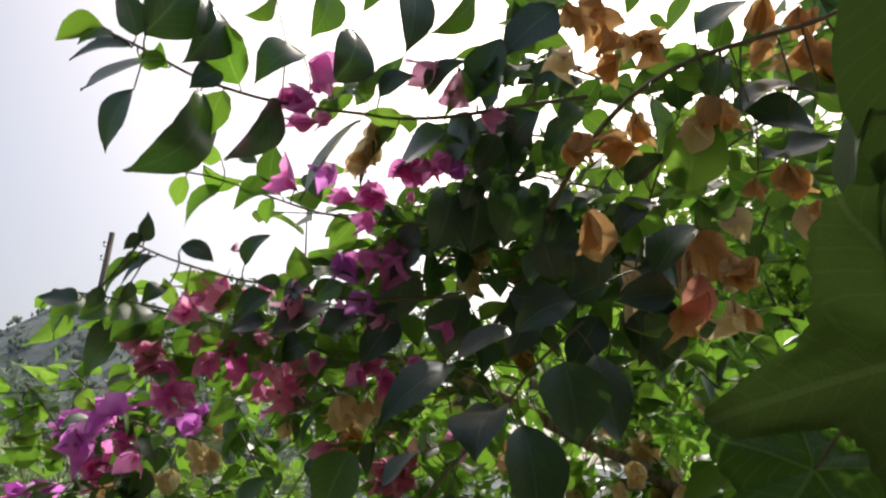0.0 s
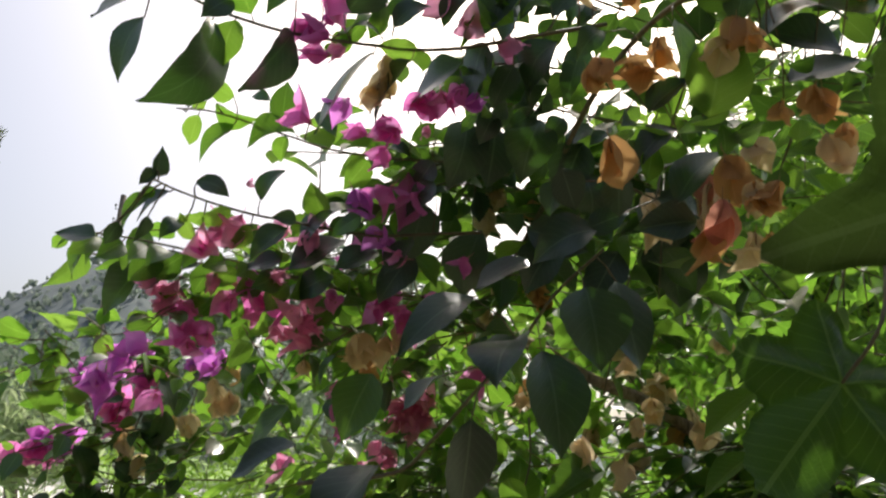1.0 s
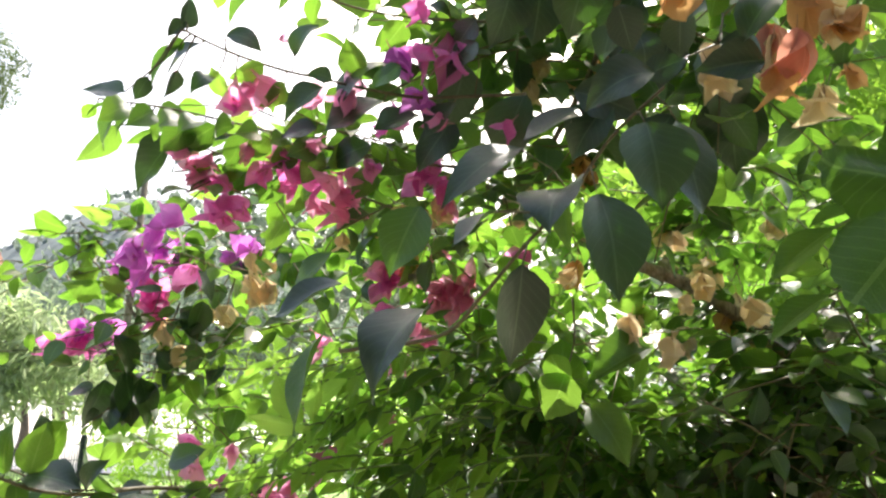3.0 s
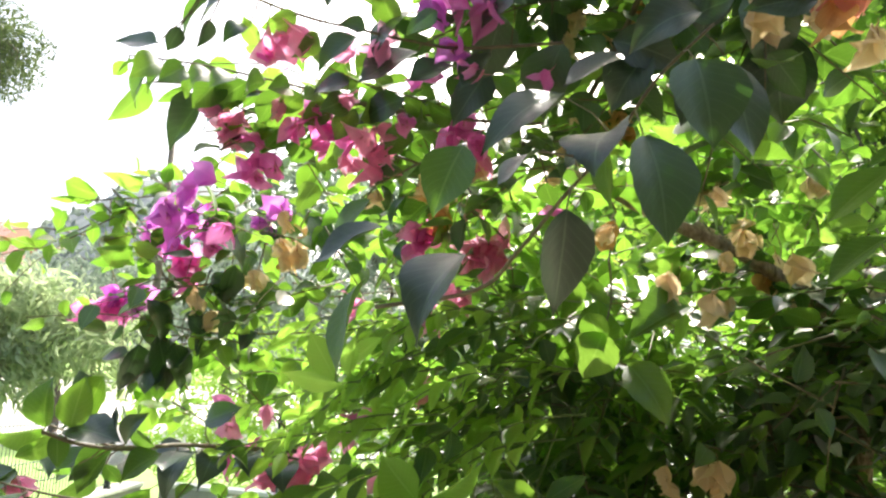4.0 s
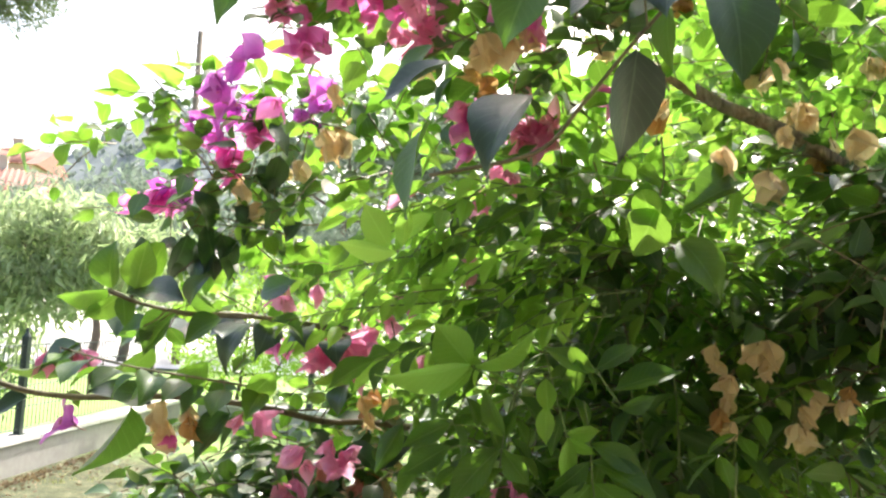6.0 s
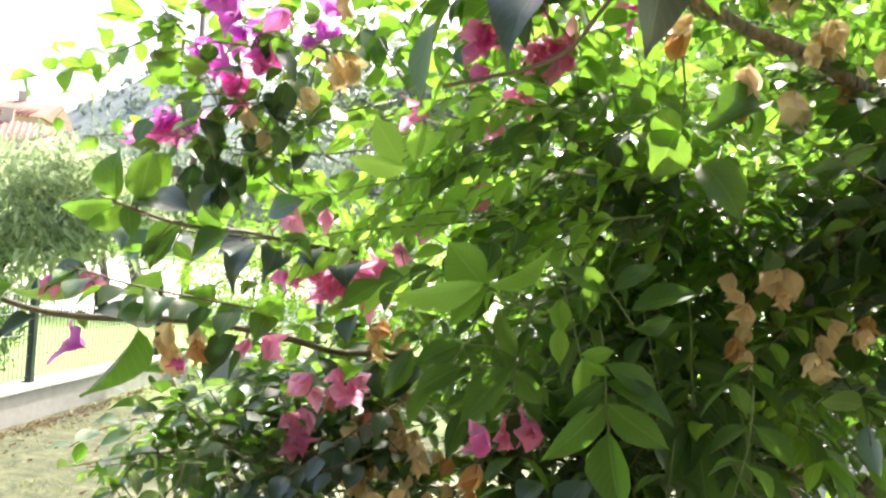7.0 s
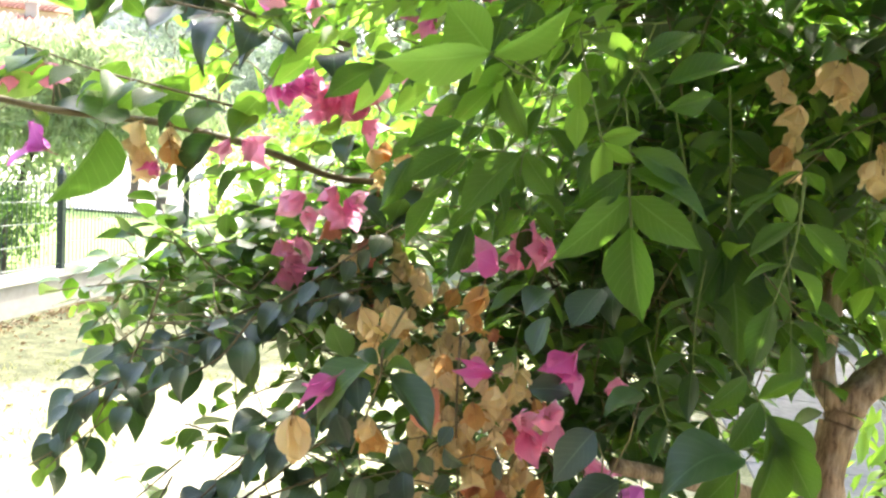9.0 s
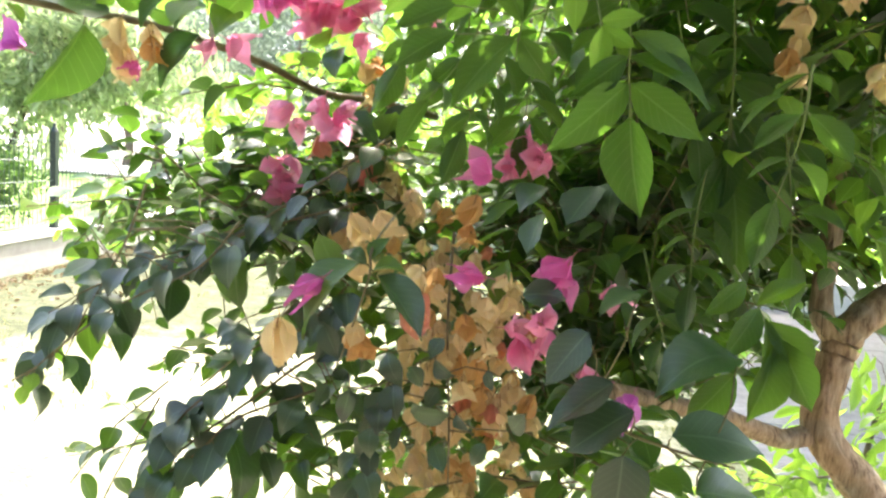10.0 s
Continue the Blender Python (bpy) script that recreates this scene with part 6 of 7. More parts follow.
leaf(-0.289, 0.889, 1.052, -0.328, 0.862, 1.041, 63, 0.81, 'mature')
leaf(-0.327, 0.886, 1.084, -0.358, 0.862, 1.067, 53, 0.81, 'mature')
leaf(-0.307, 0.877, 0.992, -0.241, 0.883, 0.972, -68, 0.66, 'mature')
leaf(-0.365, 0.866, 0.986, -0.419, 0.824, 0.962, 67, 0.66, 'mature')
leaf(-0.364, 0.869, 1.011, -0.388, 0.846, 0.989, 49, 0.85, 'mature')
leaf(-0.368, 0.862, 0.962, -0.404, 0.856, 0.933, -39, 0.66, 'mid')
leaf(-0.342, 0.869, 0.979, -0.326, 0.851, 0.911, -69, 0.66, 'mature')
leaf(-0.306, 0.874, 0.961, -0.292, 0.867, 0.924, -53, 0.66, 'mature')
leaf(-0.388, 0.854, 0.929, -0.427, 0.821, 0.907, 60, 0.85, 'mature')
leaf(-0.328, 0.877, 1.019, -0.366, 0.864, 1.024, 75, 0.66, 'mid')
leaf(-0.305, 0.883, 1.032, -0.289, 0.877, 1.000, -69, 0.66, 'mature')
leaf(-0.269, 0.889, 1.023, -0.308, 0.876, 1.022, 59, 0.66, 'mature')
cluster(-0.237, 0.738, 1.126, 0.034, 'tan')
leaf(-0.227, 0.906, 1.087, -0.264, 0.893, 1.059, 23, 0.70, 'mature')
leaf(-0.234, 0.896, 1.026, -0.209, 0.900, 0.991, -66, 0.66, 'mature')
leaf(-0.247, 0.895, 1.037, -0.258, 0.893, 1.011, 14, 0.66, 'mature')
twig([(-0.207, 0.807, 1.090), (-0.169, 0.754, 1.177), (-0.165, 0.749, 1.207), (-0.169, 0.833, 1.228)], 0.0012)
cluster(-0.212, 0.739, 1.172, 0.040, 'magenta')
leaf(-0.173, 0.746, 1.195, -0.215, 0.736, 1.126, 56, 0.66, 'mid')
leaf(-0.160, 0.747, 1.184, -0.117, 0.745, 1.136, -69, 0.66, 'mature')
leaf(-0.163, 0.747, 1.188, -0.133, 0.748, 1.187, -63, 0.66, 'mid')
leaf(-0.166, 0.747, 1.197, -0.151, 0.750, 1.217, -45, 0.66, 'mid')
leaf(-0.168, 0.746, 1.193, -0.190, 0.738, 1.201, 67, 0.66, 'mature')
cluster(-0.179, 0.780, 1.125, 0.039, 'orange')
cluster(-0.133, 0.792, 1.149, 0.035, 'red')
cluster(-0.138, 0.795, 1.178, 0.027, 'tan')
cluster(-0.089, 0.805, 1.183, 0.039, 'magenta')
cluster(-0.013, 0.821, 1.197, 0.042, 'magenta')
cluster(0.033, 0.827, 1.177, 0.030, 'pink')
cluster(-0.031, 0.809, 1.134, 0.045, 'pink')
cluster(0.055, 0.818, 1.081, 0.039, 'violet')
cluster(0.018, 0.815, 1.104, 0.030, 'pink')
leaf(-0.044, 0.808, 1.171, -0.007, 0.819, 1.168, -33, 0.70, 'mature')
twig([(0.138, 0.765, 1.058), (0.093, 0.758, 1.068), (0.049, 0.771, 1.075), (0.020, 0.799, 1.091), (-0.003, 0.848, 1.105)], 0.0015)
leaf(0.015, 0.755, 1.156, -0.017, 0.752, 1.109, 33, 0.66, 'mature')
leaf(0.056, 0.755, 1.097, 0.006, 0.752, 1.056, 58, 0.66, 'mature')
leaf(0.038, 0.755, 1.117, -0.011, 0.737, 1.078, 67, 0.66, 'mature')
leaf(0.133, 0.776, 1.142, 0.068, 0.734, 1.117, 73, 0.66, 'mature')
leaf(0.087, 0.759, 1.080, 0.161, 0.774, 1.069, -53, 0.66, 'mature')
leaf(0.050, 0.749, 1.062, 0.049, 0.744, 1.005, -18, 0.80, 'mature')
leaf(0.109, 0.757, 1.037, 0.171, 0.779, 1.026, -65, 0.66, 'mature')
leaf(0.050, 0.767, 1.189, 0.021, 0.746, 1.172, 64, 0.81, 'mature')
leaf(0.011, 0.770, 1.271, -0.011, 0.747, 1.240, 54, 0.85, 'mature')
leaf(0.029, 0.774, 1.277, 0.023, 0.755, 1.242, 55, 0.81, 'mature')
leaf(-0.028, 0.762, 1.268, -0.047, 0.744, 1.245, 51, 0.85, 'mature')
leaf(-0.030, 0.759, 1.246, -0.039, 0.741, 1.215, 50, 0.66, 'mature')
plant(vine)
twig([(0.130, 0.826, 1.212), (0.155, 0.826, 1.176), (0.169, 0.825, 1.153)], 0.0009)
leaf(0.158, 0.825, 1.167, 0.207, 0.835, 1.127, -18, 0.42, 'leaflet')
leaf(0.170, 0.826, 1.154, 0.208, 0.829, 1.092, -9, 0.42, 'leaflet')
leaf(0.169, 0.825, 1.149, 0.153, 0.812, 1.082, -22, 0.42, 'leaflet')
leaf(0.154, 0.826, 1.178, 0.125, 0.803, 1.133, -1, 0.42, 'leaflet')
leaf(0.159, 0.826, 1.170, 0.160, 0.816, 1.109, -32, 0.42, 'leaflet')
leaf(0.140, 0.816, 1.122, 0.102, 0.812, 1.072, 3, 0.50, 'leaflet')
leaf(0.152, 0.826, 1.180, 0.193, 0.839, 1.202, -33, 0.42, 'leaflet')
leaf(0.141, 0.826, 1.199, 0.106, 0.810, 1.168, -3, 0.42, 'leaflet')
plant(old_tree)
twig([(0.525, 1.157, -0.011), (0.511, 1.217, 0.457), (0.473, 1.251, 0.759), (0.430, 1.255, 0.849), (0.374, 1.252, 0.907), (0.346, 1.253, 0.956), (0.355, 1.264, 1.023), (0.373, 1.275, 1.079), (0.415, 1.288, 1.121), (0.479, 1.309, 1.181), (0.534, 1.380, 1.252)], 0.030)
twig([(0.367, 1.271, 1.063), (0.336, 1.271, 1.100), (0.334, 1.279, 1.162), (0.339, 1.288, 1.225), (0.332, 1.302, 1.342), (0.279, 1.280, 1.481)], 0.0165)
twig([(0.348, 1.251, 0.941), (0.292, 1.229, 0.932), (0.220, 1.179, 0.964), (0.138, 1.116, 0.993), (0.051, 1.052, 1.023)], 0.0150)
plant(bush)
thicket(0.037, 0.841, 2.017, 0.12, 0.10, 0.08, 130, 0.055, 'mature')
thicket(-0.119, 0.927, 1.883, 0.18, 0.12, 0.07, 80, 0.053, 'young')
thicket(0.289, 1.081, 1.902, 0.17, 0.15, 0.15, 150, 0.045, 'young')
thicket(0.353, 0.693, 2.081, 0.12, 0.10, 0.13, 64, 0.051, 'mature')
thicket(0.152, 0.738, 2.215, 0.12, 0.10, 0.06, 40, 0.064, 'mature')
thicket(0.244, 0.746, 1.928, 0.09, 0.08, 0.07, 40, 0.057, 'mature')
thicket(0.438, 0.830, 1.878, 0.09, 0.10, 0.13, 70, 0.040, 'young')
thicket(0.213, 1.164, 1.570, 0.27, 0.22, 0.12, 140, 0.040, 'mature')
thicket(0.355, 1.293, 1.878, 0.21, 0.14, 0.16, 45, 0.042, 'young')
thicket(-0.180, 1.085, 1.543, 0.16, 0.14, 0.10, 90, 0.044, 'young')
thicket(-0.439, 1.181, 1.580, 0.16, 0.12, 0.10, 100, 0.050, 'young')
thicket(-0.086, 0.969, 1.862, 0.16, 0.10, 0.09, 45, 0.049, 'young')
thicket(-0.288, 1.045, 1.823, 0.16, 0.10, 0.09, 80, 0.049, 'young')
thicket(-0.465, 1.050, 1.217, 0.18, 0.12, 0.05, 230, 0.039, 'mature')
thicket(0.070, 1.101, 1.330, 0.17, 0.16, 0.10, 230, 0.047, 'mature')
thicket(-0.311, 1.127, 1.267, 0.14, 0.10, 0.11, 130, 0.049, 'mature')
thicket(-0.164, 1.071, 1.083, 0.15, 0.12, 0.16, 220, 0.046, 'mature')
thicket(-0.517, 1.150, 1.179, 0.14, 0.12, 0.05, 240, 0.037, 'mature')
thicket(0.040, 1.197, 1.220, 0.12, 0.12, 0.11, 200, 0.050, 'mature')
thicket(-0.335, 0.990, 0.954, 0.08, 0.07, 0.08, 60, 0.045, 'mature')
thicket(0.035, 0.941, 0.986, 0.13, 0.08, 0.07, 70, 0.048, 'mature')
dry_bunch(-0.103, 0.910, 1.065, 0.080, 0.06, 0.13, 130, 0.0215)
dry_bunch(-0.179, 0.986, 1.158, 0.09, 0.05, 0.08, 36, 0.0235)
dry_bunch(-0.108, 0.908, 0.940, 0.10, 0.06, 0.07, 52, 0.021)
dry_bunch(-0.271, 1.095, 1.259, 0.07, 0.05, 0.09, 30, 0.025)
dry_bunch(0.267, 0.615, 1.910, 0.11, 0.06, 0.10, 9, 0.034)
thicket(0.360, 1.281, 1.949, 0.33, 0.20, 0.12, 34, 0.050, 'young')
thicket(0.617, 1.090, 2.061, 0.16, 0.12, 0.30, 36, 0.054, 'young')
thicket(0.361, 1.474, 1.731, 0.41, 0.20, 0.22, 80, 0.050, 'young')
thicket(0.326, 1.591, 1.913, 0.35, 0.20, 0.23, 40, 0.049, 'young')
thicket(0.263, 1.438, 1.502, 0.34, 0.20, 0.20, 300, 0.044, 'mature')
thicket(-0.120, 1.331, 1.466, 0.24, 0.18, 0.17, 270, 0.042, 'young')
thicket(0.239, 1.424, 1.409, 0.32, 0.20, 0.27, 560, 0.053, 'mature')
thicket(-0.131, 1.308, 1.594, 0.26, 0.15, 0.17, 130, 0.042, 'young')
thicket(0.040, 1.398, 1.300, 0.22, 0.15, 0.16, 480, 0.054, 'mature')
thicket(-0.196, 1.346, 1.261, 0.21, 0.15, 0.18, 280, 0.049, 'mature')
thicket(-0.197, 1.201, 0.952, 0.17, 0.10, 0.19, 300, 0.045, 'mature')
thicket(0.030, 1.107, 0.993, 0.07, 0.10, 0.13, 120, 0.046, 'mature')
plant(vine)
compound([(-0.006, 0.892, 1.640), (-0.060, 0.883, 1.619), (-0.119, 0.873, 1.591), (-0.177, 0.863, 1.557)], 0.038, 'fresh')
compound([(-0.028, 0.889, 1.590), (-0.075, 0.881, 1.563), (-0.140, 0.870, 1.544), (-0.212, 0.858, 1.530)], 0.036, 'fresh')
compound([(-0.109, 0.875, 1.640), (-0.157, 0.866, 1.625), (-0.204, 0.858, 1.610), (-0.252, 0.850, 1.601)], 0.037, 'fresh')
compound([(0.016, 0.897, 1.568), (-0.032, 0.889, 1.553), (-0.079, 0.881, 1.532), (-0.120, 0.874, 1.505)], 0.040, 'leaflet')
compound([(-0.054, 0.885, 1.509), (-0.099, 0.878, 1.463), (-0.145, 0.870, 1.418), (-0.179, 0.864, 1.373)], 0.058, 'leaflet')
compound([(0.043, 0.902, 1.514), (0.022, 0.899, 1.452), (0.001, 0.895, 1.395)], 0.052, 'leaflet')
compound([(-0.099, 0.878, 1.451), (-0.119, 0.875, 1.388), (-0.153, 0.869, 1.337)], 0.055, 'leaflet')
compound([(0.121, 0.940, 1.463), (0.127, 0.933, 1.399), (0.129, 0.923, 1.324)], 0.059, 'leaflet')
compound([(0.197, 0.951, 1.436), (0.193, 0.941, 1.372), (0.184, 0.930, 1.301)], 0.059, 'leaflet')
compound([(0.070, 0.927, 1.437), (0.083, 0.922, 1.385), (0.097, 0.917, 1.327)], 0.054, 'leaflet')
compound([(0.262, 0.962, 1.430), (0.261, 0.955, 1.377), (0.263, 0.945, 1.302)], 0.059, 'leaflet')
compound([(-0.077, 0.898, 1.426), (-0.098, 0.886, 1.366), (-0.119, 0.874, 1.311)], 0.054, 'leaflet')
compound([(0.180, 0.935, 1.338), (0.191, 0.929, 1.280), (0.198, 0.921, 1.217)], 0.054, 'leaflet')
compound([(0.060, 0.895, 1.212), (0.076, 0.891, 1.159), (0.091, 0.888, 1.118)], 0.046, 'leaflet')
compound([(0.111, 0.915, 1.290), (0.106, 0.907, 1.237), (0.106, 0.899, 1.183)], 0.048, 'leaflet')
compound([(-0.048, 0.906, 1.450), (-0.061, 0.894, 1.374), (-0.062, 0.886, 1.321)], 0.048, 'leaflet')
plant(bush)
thicket(0.508, 0.798, 2.247, 0.10, 0.12, 0.15, 120, 0.056, 'mature')
thicket(0.431, 0.700, 1.997, 0.05, 0.08, 0.16, 70, 0.045, 'young')
thicket(0.469, 1.031, 1.663, 0.12, 0.12, 0.14, 220, 0.045, 'mature')
thicket(0.140, 0.775, 1.977, 0.15, 0.08, 0.07, 130, 0.050, 'mature')
thicket(0.022, 0.889, 1.806, 0.18, 0.08, 0.07, 40, 0.046, 'young')
thicket(0.128, 1.130, 1.840, 0.22, 0.10, 0.08, 50, 0.040, 'young')
thicket(0.325, 1.176, 1.943, 0.17, 0.10, 0.09, 30, 0.041, 'young')
thicket(-0.309, 1.180, 1.333, 0.12, 0.08, 0.09, 120, 0.043, 'young')
thicket(-0.373, 1.093, 1.162, 0.12, 0.08, 0.08, 90, 0.041, 'mature')
thicket(0.434, 0.946, 1.594, 0.08, 0.08, 0.08, 240, 0.047, 'mature')
plant(vine)
compound([(0.317, 0.486, 1.736), (0.280, 0.488, 1.717), (0.236, 0.490, 1.693)], 0.050, 'leaflet')
compound([(0.314, 0.496, 1.696), (0.278, 0.499, 1.673), (0.233, 0.500, 1.650)], 0.047, 'leaflet')
plant(bush)
# Lower foliage out of view, added to block bounce and carry the bush down.
thicket(-0.106, 1.021, 0.635, 0.21, 0.12, 0.16, 420, 0.044, 'mature')
thicket(0.223, 1.186, 0.631, 0.20, 0.12, 0.18, 260, 0.049, 'mature')
# Canopy above the view, added to shade the front leaves.
thicket(0.305, 0.860, 2.616, 0.30, 0.12, 0.15, 70, 0.067, 'mature')
leaf(-0.548, 1.042, 1.598, -0.588, 1.069, 1.528, -70, 0.66, 'mature')
leaf(-0.524, 1.041, 1.611, -0.507, 1.056, 1.532, -68, 0.66, 'mature')
leaf(-0.498, 1.046, 1.600, -0.494, 1.074, 1.532, -69, 0.66, 'mature')
leaf(-0.475, 1.039, 1.635, -0.451, 1.050, 1.612, -40, 0.66, 'mature')
leaf(-0.410, 1.026, 1.713, -0.426, 1.029, 1.659, -49, 0.66, 'mature')
leaf(-0.441, 1.027, 1.696, -0.415, 1.048, 1.654, -42, 0.66, 'mature')
leaf(-0.537, 1.027, 1.661, -0.521, 1.048, 1.594, -68, 0.66, 'mature')
leaf(-0.564, 1.043, 1.586, -0.608, 1.049, 1.576, 33, 0.66, 'mature')
leaf(-0.422, 1.014, 1.756, -0.399, 1.032, 1.711, -57, 0.66, 'mature')
leaf(-0.302, 1.018, 1.784, -0.283, 1.039, 1.731, -37, 0.66, 'mature')
cluster(-0.467, 1.038, 1.661, 0.030, 'tan')
cluster(-0.446, 1.046, 1.636, 0.028, 'tan')
cluster(-0.343, 1.029, 1.740, 0.035, 'cream')
cluster(-0.323, 1.034, 1.729, 0.040, 'cream')
cluster(-0.383, 1.037, 1.695, 0.030, 'tan')
leaf(-0.470, 1.018, 1.723, -0.513, 1.011, 1.724, 56, 0.66, 'mature')
leaf(-0.518, 1.012, 1.729, -0.562, 1.011, 1.739, -42, 0.66, 'young')
leaf(-0.555, 1.007, 1.735, -0.617, 1.013, 1.730, -53, 0.66, 'young')
leaf(-0.559, 1.002, 1.754, -0.603, 1.008, 1.742, -60, 0.66, 'young')
leaf(-0.374, 0.635, 1.551, -0.392, 0.644, 1.502, -72, 0.66, 'mature')
leaf(-0.354, 0.638, 1.547, -0.376, 0.650, 1.507, 11, 0.66, 'mid')
cluster(-0.048, 0.880, 1.699, 0.047, 'pink')
cluster(-0.074, 0.888, 1.659, 0.037, 'pink')
cluster(0.039, 0.875, 1.752, 0.042, 'magenta')
cluster(-0.191, 0.882, 1.641, 0.042, 'pink')
cluster(-0.109, 0.909, 1.559, 0.030, 'pink')
cluster(-0.182, 0.913, 1.517, 0.037, 'magenta')
cluster(-0.104, 0.892, 1.631, 0.037, 'pink')
plant(bush)
leaf(0.055, 0.615, 2.048, 0.082, 0.630, 1.972, -11, 0.80, 'mature')
leaf(0.022, 0.641, 1.976, 0.001, 0.654, 1.905, -31, 0.70, 'mature')
leaf(0.051, 0.644, 1.972, 0.041, 0.659, 1.909, -26, 0.80, 'mature')
leaf(0.097, 0.644, 1.979, 0.076, 0.657, 1.915, 17, 0.80, 'mature')
leaf(0.139, 0.653, 1.959, 0.117, 0.674, 1.904, 19, 0.80, 'mature')
leaf(0.140, 0.664, 1.932, 0.147, 0.687, 1.885, -12, 0.80, 'mature')
leaf(0.175, 0.667, 1.928, 0.165, 0.687, 1.879, 26, 0.80, 'mature')
leaf(0.083, 0.683, 1.875, 0.148, 0.692, 1.856, -7, 0.66, 'mature')
leaf(0.204, 0.673, 1.919, 0.225, 0.708, 1.845, -6, 0.70, 'mature')
leaf(0.177, 0.695, 1.858, 0.149, 0.710, 1.801, 23, 0.70, 'mature')
leaf(0.118, 0.688, 1.866, 0.085, 0.707, 1.810, 18, 0.70, 'mature')
leaf(0.037, 0.681, 1.873, 0.021, 0.713, 1.809, 19, 0.66, 'mature')
leaf(-0.022, 0.669, 1.898, -0.038, 0.689, 1.837, -35, 0.66, 'mature')
leaf(-0.033, 0.687, 1.849, -0.065, 0.697, 1.797, 11, 0.66, 'mature')
leaf(0.246, 0.689, 1.883, 0.246, 0.731, 1.809, 36, 0.75, 'mature')
leaf(-0.012, 0.654, 1.937, -0.040, 0.672, 1.899, 7, 0.66, 'mature')
leaf(-0.113, 0.693, 1.823, -0.158, 0.697, 1.799, 23, 0.66, 'mature')
leaf(-0.166, 0.684, 1.837, -0.206, 0.685, 1.824, 21, 0.66, 'mature')
cluster(-0.214, 0.673, 1.872, 0.035, 'pink')
cluster(-0.168, 0.678, 1.866, 0.032, 'pink')
cluster(-0.303, 0.691, 1.812, 0.026, 'pink')
cluster(-0.345, 0.724, 1.720, 0.047, 'violet')
cluster(-0.317, 0.714, 1.751, 0.035, 'violet')
cluster(-0.300, 0.734, 1.701, 0.032, 'magenta')
cluster(-0.176, 0.694, 1.822, 0.029, 'pink')
cluster(-0.237, 0.692, 1.819, 0.026, 'pink')
cluster(-0.222, 0.701, 1.798, 0.035, 'magenta')
cluster(-0.113, 0.705, 1.802, 0.029, 'magenta')
cluster(-0.144, 0.730, 1.732, 0.023, 'tan')
cluster(-0.237, 0.734, 1.710, 0.023, 'tan')
cluster(-0.091, 0.689, 1.847, 0.029, 'magenta')
cluster(-0.014, 0.709, 1.807, 0.026, 'magenta')
cluster(-0.154, 0.708, 1.790, 0.029, 'pink')
cluster(0.118, 0.686, 1.884, 0.023, 'magenta')
thicket(-0.182, 0.761, 1.858, 0.13, 0.04, 0.03, 34, 0.039, 'mature')
thicket(-0.084, 0.820, 1.830, 0.13, 0.05, 0.04, 40, 0.040, 'mature')
thicket(-0.278, 0.794, 1.817, 0.09, 0.04, 0.03, 12, 0.036, 'mature')
# More unseen overhead foliage, added for its shade.
thicket(0.128, 0.879, 2.542, 0.21, 0.12, 0.09, 60, 0.067, 'mature')
thicket(0.165, 0.887, 1.913, 0.19, 0.07, 0.07, 70, 0.055, 'mature')
thicket(0.198, 0.833, 2.115, 0.19, 0.07, 0.10, 30, 0.056, 'mature')
thicket(-0.300, 1.021, 0.904, 0.10, 0.06, 0.06, 60, 0.044, 'mature')
thicket(-0.465, 0.996, 0.948, 0.06, 0.05, 0.09, 22, 0.047, 'mature')
thicket(0.014, 0.950, 1.649, 0.09, 0.05, 0.05, 70, 0.050, 'mature')
thicket(0.141, 1.500, 1.862, 0.22, 0.12, 0.14, 150, 0.048, 'young')
thicket(0.404, 1.420, 1.237, 0.12, 0.06, 0.06, 130, 0.048, 'mature')
thicket(0.314, 1.400, 1.196, 0.10, 0.06, 0.06, 120, 0.048, 'mature')
thicket(0.233, 1.400, 1.179, 0.10, 0.06, 0.07, 130, 0.048, 'mature')
thicket(0.347, 1.420, 1.302, 0.15, 0.06, 0.05, 120, 0.048, 'mature')
thicket(0.230, 1.380, 1.101, 0.07, 0.06, 0.05, 80, 0.048, 'mature')
thicket(-0.080, 1.230, 1.800, 0.12, 0.08, 0.06, 70, 0.046, 'young')
thicket(0.060, 1.270, 1.840, 0.14, 0.08, 0.05, 90, 0.046, 'young')
thicket(-0.040, 1.200, 1.690, 0.14, 0.08, 0.06, 60, 0.046, 'young')
thicket(-0.440, 1.150, 1.270, 0.10, 0.06, 0.04, 110, 0.040, 'mature')
thicket(-0.330, 1.110, 1.240, 0.09, 0.06, 0.07, 120, 0.042, 'mature')
thicket(-0.023, 1.000, 1.591, 0.10, 0.05, 0.05, 60, 0.050, 'mature')
thicket(-0.540, 1.004, 1.805, 0.09, 0.05, 0.04, 24, 0.037, 'young')
thicket(-0.707, 1.110, 1.742, 0.06, 0.05, 0.05, 20, 0.040, 'young')
thicket(-0.507, 1.024, 1.794, 0.09, 0.05, 0.03, 14, 0.037, 'young')
plant(bush)
leaf(-0.427, 0.772, 1.147, -0.448, 0.759, 1.146, 64, 0.85, 'mature')
leaf(-0.405, 0.778, 1.162, -0.413, 0.761, 1.133, 26, 0.85, 'mature')
leaf(-0.368, 0.785, 1.162, -0.363, 0.770, 1.129, 21, 0.85, 'mature')
leaf(-0.385, 0.784, 1.180, -0.399, 0.773, 1.175, 55, 0.81, 'mature')
leaf(-0.415, 0.772, 1.119, -0.421, 0.757, 1.093, 26, 0.85, 'mature')
leaf(-0.456, 0.760, 1.078, -0.461, 0.760, 1.050, -73, 0.66, 'mature')
leaf(-0.475, 0.760, 1.115, -0.487, 0.745, 1.096, 32, 0.85, 'mature')
